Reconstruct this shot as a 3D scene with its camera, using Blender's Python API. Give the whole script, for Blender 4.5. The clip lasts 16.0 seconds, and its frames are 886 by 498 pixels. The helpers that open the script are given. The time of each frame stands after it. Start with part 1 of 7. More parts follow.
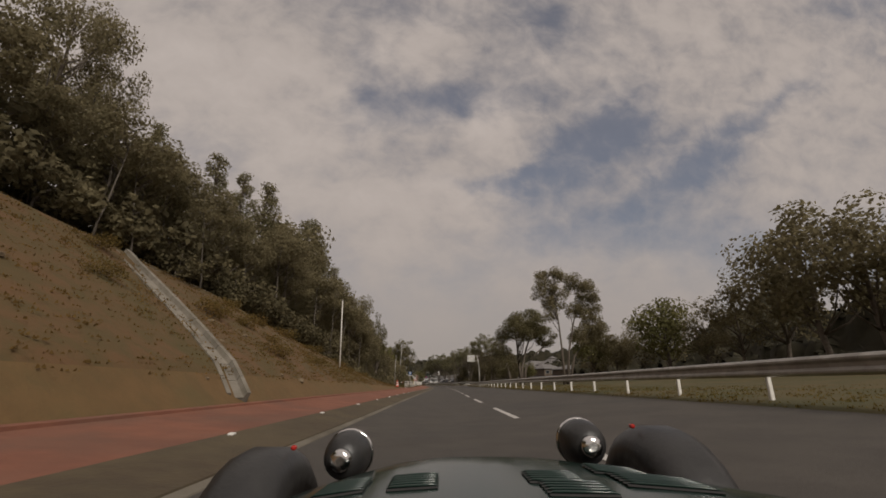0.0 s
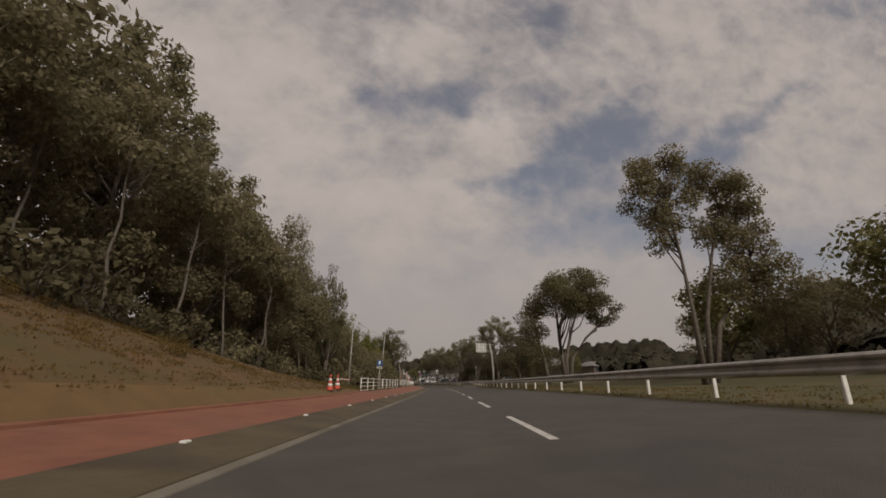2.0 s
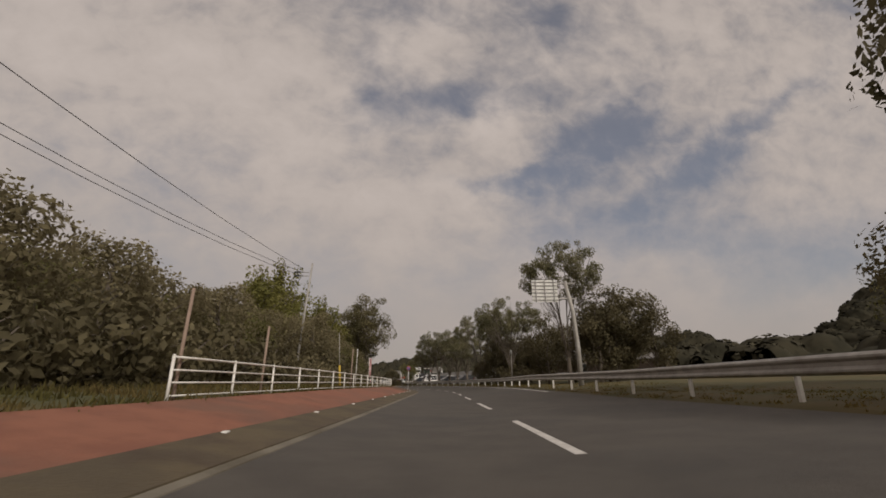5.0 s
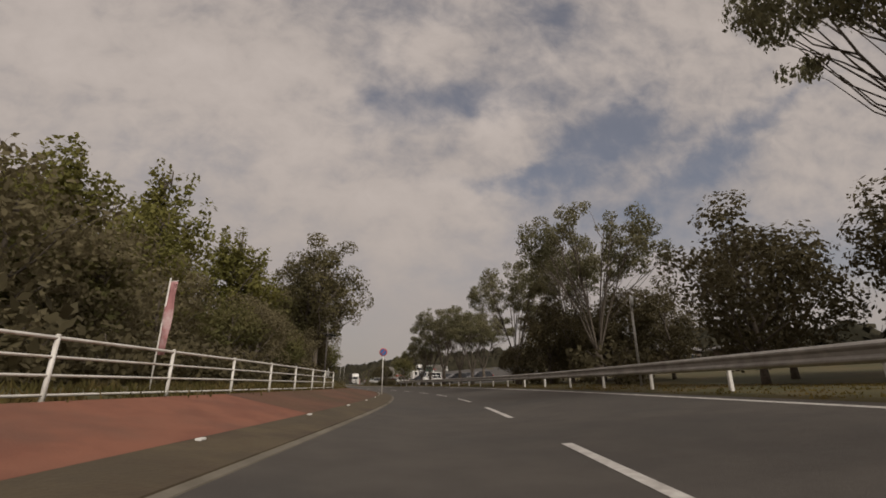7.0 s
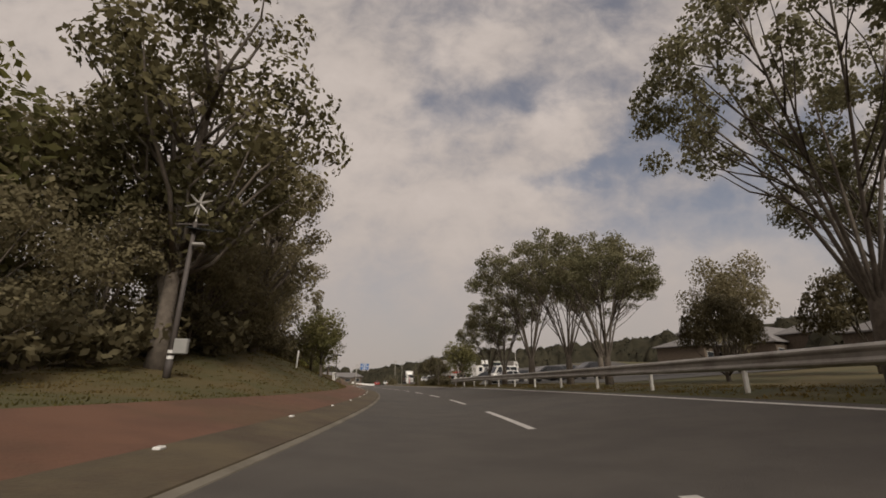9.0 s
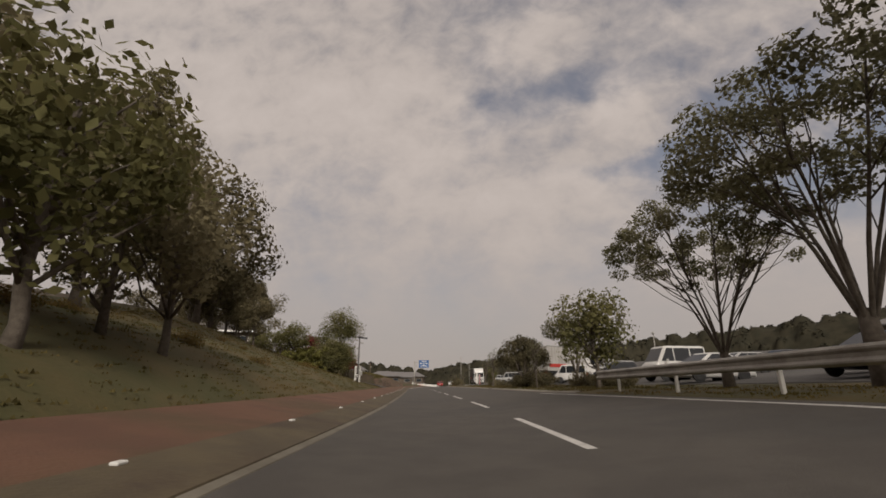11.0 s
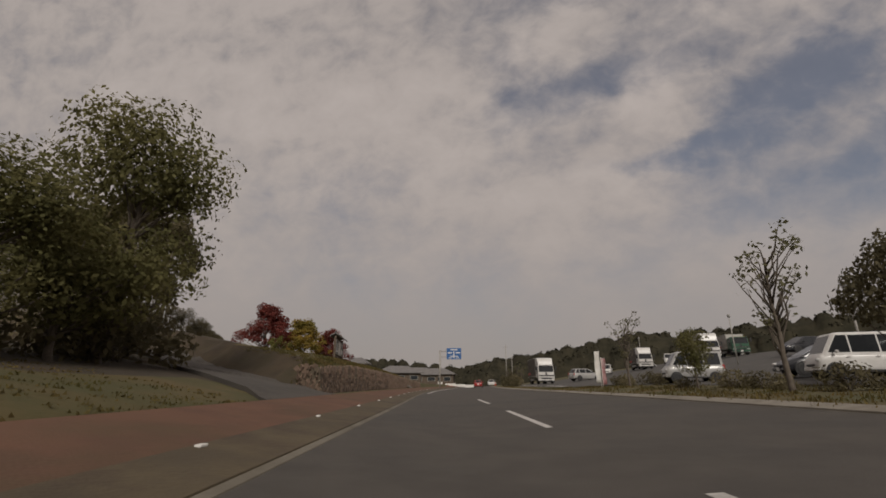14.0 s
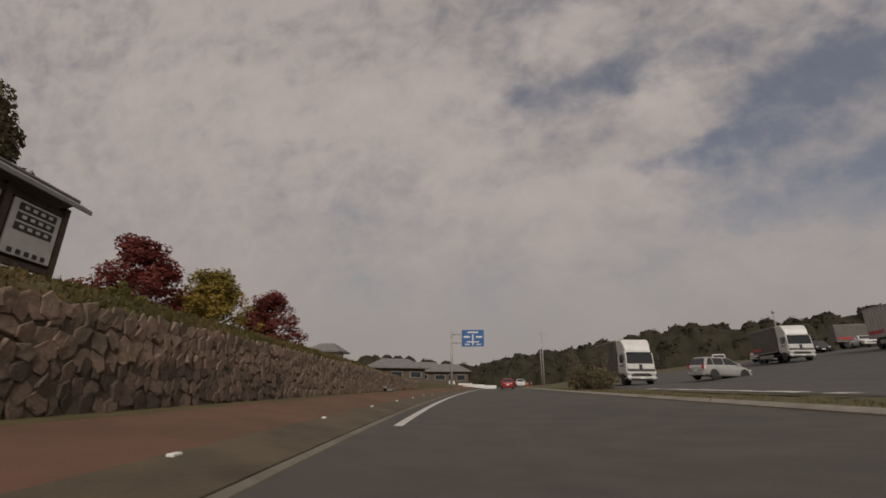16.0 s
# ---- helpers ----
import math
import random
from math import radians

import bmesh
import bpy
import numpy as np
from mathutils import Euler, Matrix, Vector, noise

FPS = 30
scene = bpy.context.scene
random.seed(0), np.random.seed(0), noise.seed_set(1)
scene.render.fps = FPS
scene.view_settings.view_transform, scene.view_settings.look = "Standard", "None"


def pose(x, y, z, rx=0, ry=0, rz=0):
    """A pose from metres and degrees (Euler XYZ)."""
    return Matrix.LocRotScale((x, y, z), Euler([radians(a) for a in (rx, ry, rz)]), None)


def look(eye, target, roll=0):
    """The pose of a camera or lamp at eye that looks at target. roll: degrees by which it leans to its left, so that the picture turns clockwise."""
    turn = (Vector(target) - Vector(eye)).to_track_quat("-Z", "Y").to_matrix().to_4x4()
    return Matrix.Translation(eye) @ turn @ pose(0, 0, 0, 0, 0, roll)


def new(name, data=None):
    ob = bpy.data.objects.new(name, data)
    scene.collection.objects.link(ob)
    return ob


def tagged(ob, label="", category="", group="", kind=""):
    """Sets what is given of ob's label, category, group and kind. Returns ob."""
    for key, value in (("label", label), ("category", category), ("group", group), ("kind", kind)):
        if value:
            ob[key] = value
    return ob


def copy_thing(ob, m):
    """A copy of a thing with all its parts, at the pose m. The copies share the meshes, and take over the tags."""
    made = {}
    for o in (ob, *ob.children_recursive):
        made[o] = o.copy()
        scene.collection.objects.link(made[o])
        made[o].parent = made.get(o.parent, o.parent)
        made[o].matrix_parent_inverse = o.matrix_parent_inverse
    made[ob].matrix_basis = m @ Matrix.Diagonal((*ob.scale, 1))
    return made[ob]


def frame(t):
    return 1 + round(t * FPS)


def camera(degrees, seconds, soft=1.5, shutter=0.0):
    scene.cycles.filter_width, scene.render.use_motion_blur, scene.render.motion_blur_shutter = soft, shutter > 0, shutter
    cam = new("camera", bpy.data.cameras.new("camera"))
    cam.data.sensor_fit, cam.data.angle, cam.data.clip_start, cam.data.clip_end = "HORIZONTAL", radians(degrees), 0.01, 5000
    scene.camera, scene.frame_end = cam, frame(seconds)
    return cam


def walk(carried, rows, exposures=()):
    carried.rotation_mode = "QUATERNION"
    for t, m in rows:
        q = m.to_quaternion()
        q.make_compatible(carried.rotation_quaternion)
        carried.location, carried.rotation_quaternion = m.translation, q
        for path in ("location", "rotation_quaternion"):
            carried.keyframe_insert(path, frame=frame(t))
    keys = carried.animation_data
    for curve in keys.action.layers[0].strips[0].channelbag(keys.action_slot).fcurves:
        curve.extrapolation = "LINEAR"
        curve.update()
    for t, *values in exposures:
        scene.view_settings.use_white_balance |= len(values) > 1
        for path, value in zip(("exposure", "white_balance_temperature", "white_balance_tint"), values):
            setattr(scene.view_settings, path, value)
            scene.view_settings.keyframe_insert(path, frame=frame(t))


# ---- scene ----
# camera and its drive: seconds, x, y, yaw, tilt, roll; the eye is 0.95 m above the road.
# The plan is drawn at 5 : 6 and brought to full size at the end.
SC = 1.2
cam = camera(91.8, 16.0, soft=1.7)
PATH = [
    (0.0, 0.000, 0.000, 0.00, 17.53, 0.00),
    (0.5, 0.010, 7.000, 0.00, 17.53, 0.00),
    (1.0, 0.017, 14.000, 0.40, 17.53, -0.10),
    (1.5, 0.028, 21.000, 0.45, 17.53, -0.10),
    (2.0, 0.051, 28.000, -0.10, 17.53, 0.00),
    (2.5, 0.089, 35.000, -0.20, 17.48, -0.10),
    (3.0, 0.141, 41.999, -0.25, 17.53, -0.20),
    (3.5, 0.198, 48.999, -0.35, 17.53, 0.10),
    (4.0, 0.193, 55.999, -0.10, 17.53, 0.10),
    (4.5, 0.169, 63.000, 0.20, 17.53, 0.05),
    (5.0, 0.116, 70.001, 0.50, 17.53, 0.00),
    (5.5, 0.029, 77.001, 0.81, 17.54, 0.00),
    (6.0, -0.094, 84.001, 1.12, 17.56, 0.00),
    (6.5, -0.244, 91.000, 1.43, 17.58, 0.00),
    (7.0, -0.400, 97.998, 1.10, 17.53, 0.00),
    (7.5, -0.575, 104.997, 1.10, 17.48, 0.00),
    (8.0, -0.877, 111.992, 2.86, 17.43, 0.00),
    (8.5, -1.472, 118.968, 6.20, 17.43, -0.30),
    (9.0, -2.446, 125.900, 9.50, 17.48, -0.30),
    (9.5, -3.781, 132.771, 12.70, 17.53, -0.10),
    (10.0, -5.415, 139.577, 14.43, 17.53, 0.00),
    (10.5, -7.290, 146.320, 16.31, 17.53, -0.05),
    (11.0, -9.381, 152.999, 18.20, 17.53, -0.10),
    (11.5, -11.659, 159.617, 19.55, 17.53, -0.15),
    (12.0, -14.091, 166.178, 20.90, 17.53, -0.20),
    (12.5, -16.635, 172.699, 21.64, 17.53, -0.25),
    (13.0, -19.211, 179.207, 21.60, 17.53, -0.25),
    (13.5, -21.804, 185.709, 21.75, 17.53, -0.10),
    (14.0, -24.409, 192.206, 21.93, 17.53, -0.10),
    (14.5, -27.029, 198.697, 22.10, 17.53, -0.50),
    (15.0, -29.665, 205.181, 22.10, 17.53, -0.55),
    (15.5, -32.338, 211.650, 22.74, 17.53, -0.46),
    (16.0, -35.072, 218.093, 23.40, 17.53, -0.50),
]
walk(cam, [(t, pose(x * SC, y * SC, 0.95, 90 + tilt, roll, yaw)) for t, x, y, yaw, tilt, roll in PATH],
     [(0.0, 0.06, 6480, 10), (2.5, 0.10, 6480, 10), (4.0, 0.20, 6480, 10), (7.0, 0.16, 6480, 10), (8.5, 0.28, 6520, 10), (10.0, 0.42, 6520, 10), (11.0, 0.28, 6450, 10), (12.5, 0.0, 6350, 10), (16.0, -0.05, 6350, 10)])

# ---- world, sun ----
SUN_AZ, SUN_EL = radians(152), radians(36)
world = bpy.data.worlds.new("world")
scene.world = world
world.use_nodes = True
wt = world.node_tree
wt.nodes.clear()


def wn(kind, **inputs):
    n = wt.nodes.new(kind)
    for key, value in inputs.items():
        n.inputs[key.replace("_", " ")].default_value = value
    return n


def wmath(op, a, b=None, c=None, clamp=False):
    n = wt.nodes.new("ShaderNodeMath")
    n.operation, n.use_clamp = op, clamp
    for i, v in enumerate((a, b, c)):
        if v is None:
            continue
        if isinstance(v, (int, float)):
            n.inputs[i].default_value = v
        else:
            wt.links.new(v, n.inputs[i])
    return n.outputs[0]


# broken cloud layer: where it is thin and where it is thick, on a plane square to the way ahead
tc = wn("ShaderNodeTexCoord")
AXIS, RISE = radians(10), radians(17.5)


def along(x, y, z, least=None):
    """The component of the sky's direction along an axis."""
    n = wt.nodes.new("ShaderNodeVectorMath")
    n.operation = "DOT_PRODUCT"
    wt.links.new(tc.outputs["Generated"], n.inputs[0])
    n.inputs[1].default_value = (x, y, z)
    return n.outputs["Value"] if least is None else wmath("MAXIMUM", n.outputs["Value"], least)


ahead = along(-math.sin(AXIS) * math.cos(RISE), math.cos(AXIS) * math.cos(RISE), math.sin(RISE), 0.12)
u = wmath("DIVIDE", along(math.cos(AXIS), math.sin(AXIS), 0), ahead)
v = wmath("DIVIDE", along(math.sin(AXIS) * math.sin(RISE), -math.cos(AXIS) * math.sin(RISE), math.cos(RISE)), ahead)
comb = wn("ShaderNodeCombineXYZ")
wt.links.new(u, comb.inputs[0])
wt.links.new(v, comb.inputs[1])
height = along(0, 0, 1)


def wnoise(scale, detail, rough, off, dist=0.0):
    """Noise that runs from -1 to 1 or so."""
    mp = wn("ShaderNodeMapping")
    mp.inputs["Location"].default_value = off
    mp.inputs["Scale"].default_value = (1.0, 1.35, 1.0)
    wt.links.new(comb.outputs[0], mp.inputs[0])
    n = wn("ShaderNodeTexNoise", Scale=scale, Detail=detail, Roughness=rough, Distortion=dist)
    wt.links.new(mp.outputs[0], n.inputs["Vector"])
    return wmath("MULTIPLY_ADD", n.outputs["Fac"], 3.0, -1.5)


def wramp(src, lo, hi, a=0.0, b=1.0):
    n = wt.nodes.new("ShaderNodeMapRange")
    n.interpolation_type = "SMOOTHSTEP"
    for key, value in (("From Min", lo), ("From Max", hi), ("To Min", a), ("To Max", b)):
        n.inputs[key].default_value = value
    wt.links.new(src, n.inputs["Value"])
    return n.outputs[0]


big = wnoise(1.5, 2.0, 0.5, (3.1, 1.7, 0.0), 0.2)
mid = wnoise(4.5, 4.0, 0.55, (0.4, 5.2, 1.0), 0.4)
fine = wnoise(13.0, 4.0, 0.6, (7.4, 2.2, 2.0), 0.3)


ragged = wnoise(6.0, 5.0, 0.6, (2.2, 8.8, 4.0), 0.3)
ragged2 = wnoise(5.0, 5.0, 0.6, (9.2, 3.8, 6.0), 0.3)
wu = wmath("MULTIPLY_ADD", ragged, 0.075, u)
wv = wmath("MULTIPLY_ADD", ragged2, 0.055, v)


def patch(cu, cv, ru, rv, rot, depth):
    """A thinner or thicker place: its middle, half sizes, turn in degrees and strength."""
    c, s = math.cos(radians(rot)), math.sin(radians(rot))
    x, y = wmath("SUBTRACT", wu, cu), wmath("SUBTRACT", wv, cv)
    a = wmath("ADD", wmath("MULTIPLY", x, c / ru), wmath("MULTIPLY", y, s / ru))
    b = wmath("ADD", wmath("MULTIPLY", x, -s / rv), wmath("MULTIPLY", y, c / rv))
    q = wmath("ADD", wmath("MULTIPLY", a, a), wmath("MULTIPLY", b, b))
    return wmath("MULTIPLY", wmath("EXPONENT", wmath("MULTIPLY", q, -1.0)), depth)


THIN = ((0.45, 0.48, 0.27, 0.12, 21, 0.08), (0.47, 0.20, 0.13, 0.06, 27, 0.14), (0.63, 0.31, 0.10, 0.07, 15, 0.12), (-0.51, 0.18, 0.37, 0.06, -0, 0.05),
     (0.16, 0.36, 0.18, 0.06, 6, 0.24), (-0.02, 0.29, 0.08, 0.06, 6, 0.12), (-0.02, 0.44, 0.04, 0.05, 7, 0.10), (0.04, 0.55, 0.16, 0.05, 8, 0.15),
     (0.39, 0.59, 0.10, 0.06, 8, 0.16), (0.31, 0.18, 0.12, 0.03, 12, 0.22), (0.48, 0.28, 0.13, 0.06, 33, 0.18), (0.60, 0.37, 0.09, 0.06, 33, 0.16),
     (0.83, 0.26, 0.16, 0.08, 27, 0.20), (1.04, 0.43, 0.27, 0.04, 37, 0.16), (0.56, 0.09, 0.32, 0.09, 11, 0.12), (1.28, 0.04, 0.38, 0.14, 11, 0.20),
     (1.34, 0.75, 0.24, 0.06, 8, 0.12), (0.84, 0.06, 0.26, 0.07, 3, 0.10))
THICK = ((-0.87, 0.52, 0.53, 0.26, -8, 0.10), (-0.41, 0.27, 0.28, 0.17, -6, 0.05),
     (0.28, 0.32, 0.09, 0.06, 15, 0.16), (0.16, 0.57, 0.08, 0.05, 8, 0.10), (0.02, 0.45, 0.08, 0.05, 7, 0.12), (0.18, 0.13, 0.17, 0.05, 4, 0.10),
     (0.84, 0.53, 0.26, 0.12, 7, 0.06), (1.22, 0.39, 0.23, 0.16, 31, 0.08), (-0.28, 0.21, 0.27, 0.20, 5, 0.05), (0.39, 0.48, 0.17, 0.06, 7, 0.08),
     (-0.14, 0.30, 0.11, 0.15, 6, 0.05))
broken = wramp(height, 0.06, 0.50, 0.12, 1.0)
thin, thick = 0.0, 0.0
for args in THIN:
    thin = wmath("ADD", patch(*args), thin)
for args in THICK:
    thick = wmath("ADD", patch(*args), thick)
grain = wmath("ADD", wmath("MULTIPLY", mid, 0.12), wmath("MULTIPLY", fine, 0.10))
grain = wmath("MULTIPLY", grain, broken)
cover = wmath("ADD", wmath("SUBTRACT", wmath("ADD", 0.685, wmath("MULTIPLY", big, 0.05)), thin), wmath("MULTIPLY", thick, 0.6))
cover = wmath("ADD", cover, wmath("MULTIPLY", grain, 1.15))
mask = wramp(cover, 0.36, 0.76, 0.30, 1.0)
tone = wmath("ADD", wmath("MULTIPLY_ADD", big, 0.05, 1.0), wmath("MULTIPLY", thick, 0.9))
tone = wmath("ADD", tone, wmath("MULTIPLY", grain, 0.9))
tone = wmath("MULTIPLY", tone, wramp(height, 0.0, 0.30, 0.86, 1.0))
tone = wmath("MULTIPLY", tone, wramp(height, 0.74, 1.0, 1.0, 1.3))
sky = wt.nodes.new("ShaderNodeTexSky")
sky.sky_type, sky.sun_disc = "NISHITA", False
sky.sun_elevation, sky.sun_rotation = SUN_EL, SUN_AZ
sky.air_density, sky.dust_density = 1.0, 2.0
skyb = wn("ShaderNodeBackground", Strength=0.058)
wt.links.new(sky.outputs[0], skyb.inputs["Color"])
cloudb = wn("ShaderNodeBackground", Color=(0.385, 0.335, 0.305, 1))
wt.links.new(tone, cloudb.inputs["Strength"])
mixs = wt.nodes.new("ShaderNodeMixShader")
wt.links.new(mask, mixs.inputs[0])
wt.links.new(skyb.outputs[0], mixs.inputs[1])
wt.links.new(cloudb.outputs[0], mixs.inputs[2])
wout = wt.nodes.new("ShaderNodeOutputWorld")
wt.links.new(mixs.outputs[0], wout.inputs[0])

sun_data = bpy.data.lights.new("sun", "SUN")
sun_data.energy, sun_data.angle, sun_data.color = 2.3, radians(18), (1.0, 0.93, 0.84)
sun = new("sun", sun_data)
sun.matrix_world = look((math.sin(SUN_AZ) * math.cos(SUN_EL) * 50, math.cos(SUN_AZ) * math.cos(SUN_EL) * 50,
                         math.sin(SUN_EL) * 50), (0, 0, 0))

# ---- materials ----
def material(name, base, base2=None, scale=4.0, rough=0.8, metal=0.0, bump=0.0, bump_scale=40.0, stain=None,
             stain_scale=0.6, stain_amount=0.5, island=0.0, obj_var=0.0, spec=0.5, translucent=0.0, coords="Object"):
    """Two-scale noise colour, optional stains, bump, and variation per piece."""
    m = bpy.data.materials.new(name)
    m.use_nodes = True
    t = m.node_tree
    bsdf = t.nodes["Principled BSDF"]
    bsdf.inputs["Roughness"].default_value = rough
    bsdf.inputs["Metallic"].default_value = metal
    bsdf.inputs["Specular IOR Level"].default_value = spec
    tc = t.nodes.new("ShaderNodeTexCoord")

    def tex(sc, detail=6.0, r=0.6, off=0.0):
        mp = t.nodes.new("ShaderNodeMapping")
        mp.inputs["Location"].default_value = (off, off * 0.7, off * 1.3)
        t.links.new(tc.outputs[coords], mp.inputs[0])
        n = t.nodes.new("ShaderNodeTexNoise")
        n.inputs["Scale"].default_value, n.inputs["Detail"].default_value = sc, detail
        n.inputs["Roughness"].default_value = r
        t.links.new(mp.outputs[0], n.inputs["Vector"])
        return n.outputs["Fac"]

    def mix(fac, a, b, blend="MIX"):
        n = t.nodes.new("ShaderNodeMix")
        n.data_type, n.blend_type = "RGBA", blend
        for i, val in ((0, fac), (6, a), (7, b)):
            if isinstance(val, (int, float)):
                n.inputs[i].default_value = val
            elif isinstance(val, tuple):
                n.inputs[i].default_value = (*val, 1)
            else:
                t.links.new(val, n.inputs[i])
        return n.outputs[2]

    def ramp(src, lo, hi, to=1.0):
        n = t.nodes.new("ShaderNodeMapRange")
        n.interpolation_type = "SMOOTHSTEP"
        n.inputs["From Min"].default_value, n.inputs["From Max"].default_value = lo, hi
        n.inputs["To Max"].default_value = to
        t.links.new(src, n.inputs["Value"])
        return n.outputs[0]

    col = base
    if base2 is not None:
        col = mix(ramp(tex(scale), 0.35, 0.65), base, base2)
    if stain is not None:
        col = mix(ramp(tex(stain_scale, 5.0, 0.65, 3.0), 0.45, 0.72, stain_amount), col, stain)
    if island or obj_var:
        if island:
            g = t.nodes.new("ShaderNodeNewGeometry").outputs["Random Per Island"]
            amt = island
        else:
            g = t.nodes.new("ShaderNodeObjectInfo").outputs["Random"]
            amt = obj_var
        hsv = t.nodes.new("ShaderNodeHueSaturation")
        mr = t.nodes.new("ShaderNodeMapRange")
        mr.inputs["To Min"].default_value, mr.inputs["To Max"].default_value = 1 - amt, 1 + amt
        t.links.new(g, mr.inputs["Value"])
        t.links.new(mr.outputs[0], hsv.inputs["Value"])
        if isinstance(col, tuple):
            hsv.inputs["Color"].default_value = (*col, 1)
        else:
            t.links.new(col, hsv.inputs["Color"])
        col = hsv.outputs[0]
    if isinstance(col, tuple):
        bsdf.inputs["Base Color"].default_value = (*col, 1)
    else:
        t.links.new(col, bsdf.inputs["Base Color"])
    if bump:
        b = t.nodes.new("ShaderNodeBump")
        b.inputs["Strength"].default_value, b.inputs["Distance"].default_value = min(1.0, bump), 0.02
        t.links.new(tex(bump_scale, 4.0, 0.6, 9.0), b.inputs["Height"])
        t.links.new(b.outputs[0], bsdf.inputs["Normal"])
    if translucent:
        tr = t.nodes.new("ShaderNodeBsdfTranslucent")
        if isinstance(col, tuple):
            tr.inputs["Color"].default_value = (*col, 1)
        else:
            t.links.new(col, tr.inputs["Color"])
        mx = t.nodes.new("ShaderNodeMixShader")
        mx.inputs[0].default_value = translucent
        t.links.new(bsdf.outputs[0], mx.inputs[1])
        t.links.new(tr.outputs[0], mx.inputs[2])
        t.links.new(mx.outputs[0], t.nodes["Material Output"].inputs["Surface"])
    return m


M_ASPHALT = material("asphalt", (0.056, 0.0475, 0.040), (0.072, 0.0615, 0.051), 1.3, 0.85, bump=0.5, bump_scale=60,
                     stain=(0.040, 0.037, 0.034), stain_scale=0.25, stain_amount=0.6)
M_LOT = material("lot_asphalt", (0.060, 0.054, 0.048), (0.076, 0.069, 0.061), 0.7, 0.9, bump=0.4, bump_scale=50,
                 stain=(0.05, 0.048, 0.046), stain_scale=0.15, stain_amount=0.6)
M_LINE = material("road_paint", (0.55, 0.53, 0.49), (0.44, 0.41, 0.38), 9, 0.7, stain=(0.22, 0.2, 0.18),
                  stain_scale=3.0, stain_amount=0.55)
M_RED = material("red_paving", (0.180, 0.066, 0.039), (0.228, 0.089, 0.052), 1.6, 0.9, bump=0.5, bump_scale=35,
                 stain=(0.125, 0.068, 0.047), stain_scale=0.35, stain_amount=0.7)
M_BROWN = material("brown_footway", (0.098, 0.046, 0.027), (0.128, 0.060, 0.034), 0.9, 0.95, bump=0.6, bump_scale=25,
                   stain=(0.066, 0.047, 0.020), stain_scale=0.3, stain_amount=0.7)
M_CONCRETE = material("concrete", (0.165, 0.145, 0.115), (0.22, 0.195, 0.16), 2.5, 0.9, bump=0.4, bump_scale=25,
                      stain=(0.10, 0.088, 0.062), stain_scale=0.8, stain_amount=0.8, obj_var=0.10)
M_KERB = material("kerb_concrete", (0.235, 0.210, 0.172), (0.19, 0.168, 0.136), 2.0, 0.9, bump=0.4, bump_scale=25,
                  stain=(0.12, 0.10, 0.07), stain_scale=0.7, stain_amount=0.7)
M_CHANNEL = material("dirty_gutter", (0.125, 0.108, 0.082), (0.165, 0.144, 0.110), 1.2, 0.9, bump=0.4, bump_scale=25,
                     stain=(0.072, 0.058, 0.038), stain_scale=0.5, stain_amount=0.9)
M_GUTTER = material("verge_soil", (0.066, 0.049, 0.028), (0.092, 0.068, 0.036), 1.2, 0.9, bump=0.6, bump_scale=22,
                    stain=(0.048, 0.030, 0.018), stain_scale=0.9, stain_amount=0.9)
M_GROUND = material("grass_ground", (0.060, 0.054, 0.015), (0.092, 0.066, 0.022), 0.5, 0.95, bump=0.9, bump_scale=9,
                    stain=(0.042, 0.047, 0.014), stain_scale=0.12, stain_amount=0.7)
M_STONE_EARTH = material("earthy_stone", (0.150, 0.112, 0.072), (0.205, 0.160, 0.108), 9, 0.95, bump=0.6, bump_scale=30, spec=0.15)
M_SLOPE = material("dry_slope", (0.122, 0.064, 0.025), (0.090, 0.060, 0.021), 1.5, 0.95, bump=1.0, bump_scale=8,
                   stain=(0.076, 0.060, 0.018), stain_scale=0.30, stain_amount=0.85)
M_FOOT = material("mown_slope_foot", (0.142, 0.082, 0.030), (0.120, 0.070, 0.025), 1.8, 0.95, bump=0.7, bump_scale=14,
                  stain=(0.090, 0.072, 0.026), stain_scale=0.35, stain_amount=0.7)
# bare brown soil, with the shade under the trees darkened into its colour
M_SHADED_BANKSOIL = material("bank_soil", (0.036, 0.025, 0.014), (0.052, 0.036, 0.019), 1.1, 0.95, bump=0.9, bump_scale=9, stain=(0.034, 0.029, 0.012), stain_scale=0.4, stain_amount=0.8)
M_FOREST_FLOOR = material("forest_floor", (0.105, 0.080, 0.050), (0.140, 0.108, 0.066), 0.8, 0.95, bump=0.8, bump_scale=6)
M_BARK = material("bark", (0.090, 0.072, 0.055), (0.135, 0.110, 0.086), 6, 0.95, bump=0.8, bump_scale=18)
M_PALE_BARK = material("pale_bark", (0.13, 0.112, 0.09), (0.095, 0.078, 0.06), 5, 0.95, bump=0.6, bump_scale=18)
M_LEAF_DARK = material("leaf_dark", (0.178, 0.152, 0.088), (0.230, 0.196, 0.112), 0.35, 0.75, island=0.22, translucent=0.52, spec=0.12)
M_LEAF_EVERGREEN = material("leaf_evergreen", (0.096, 0.082, 0.046), (0.128, 0.107, 0.058), 0.35, 0.7, island=0.2, translucent=0.4, spec=0.15)
M_LEAF_OAK = material("leaf_oak", (0.105, 0.094, 0.046), (0.150, 0.128, 0.062), 0.35, 0.7, island=0.22, translucent=0.42, spec=0.15)
M_LEAF_PINE = material("leaf_conifer", (0.165, 0.150, 0.085), (0.215, 0.188, 0.105), 0.3, 0.75, island=0.22, translucent=0.52, spec=0.12)
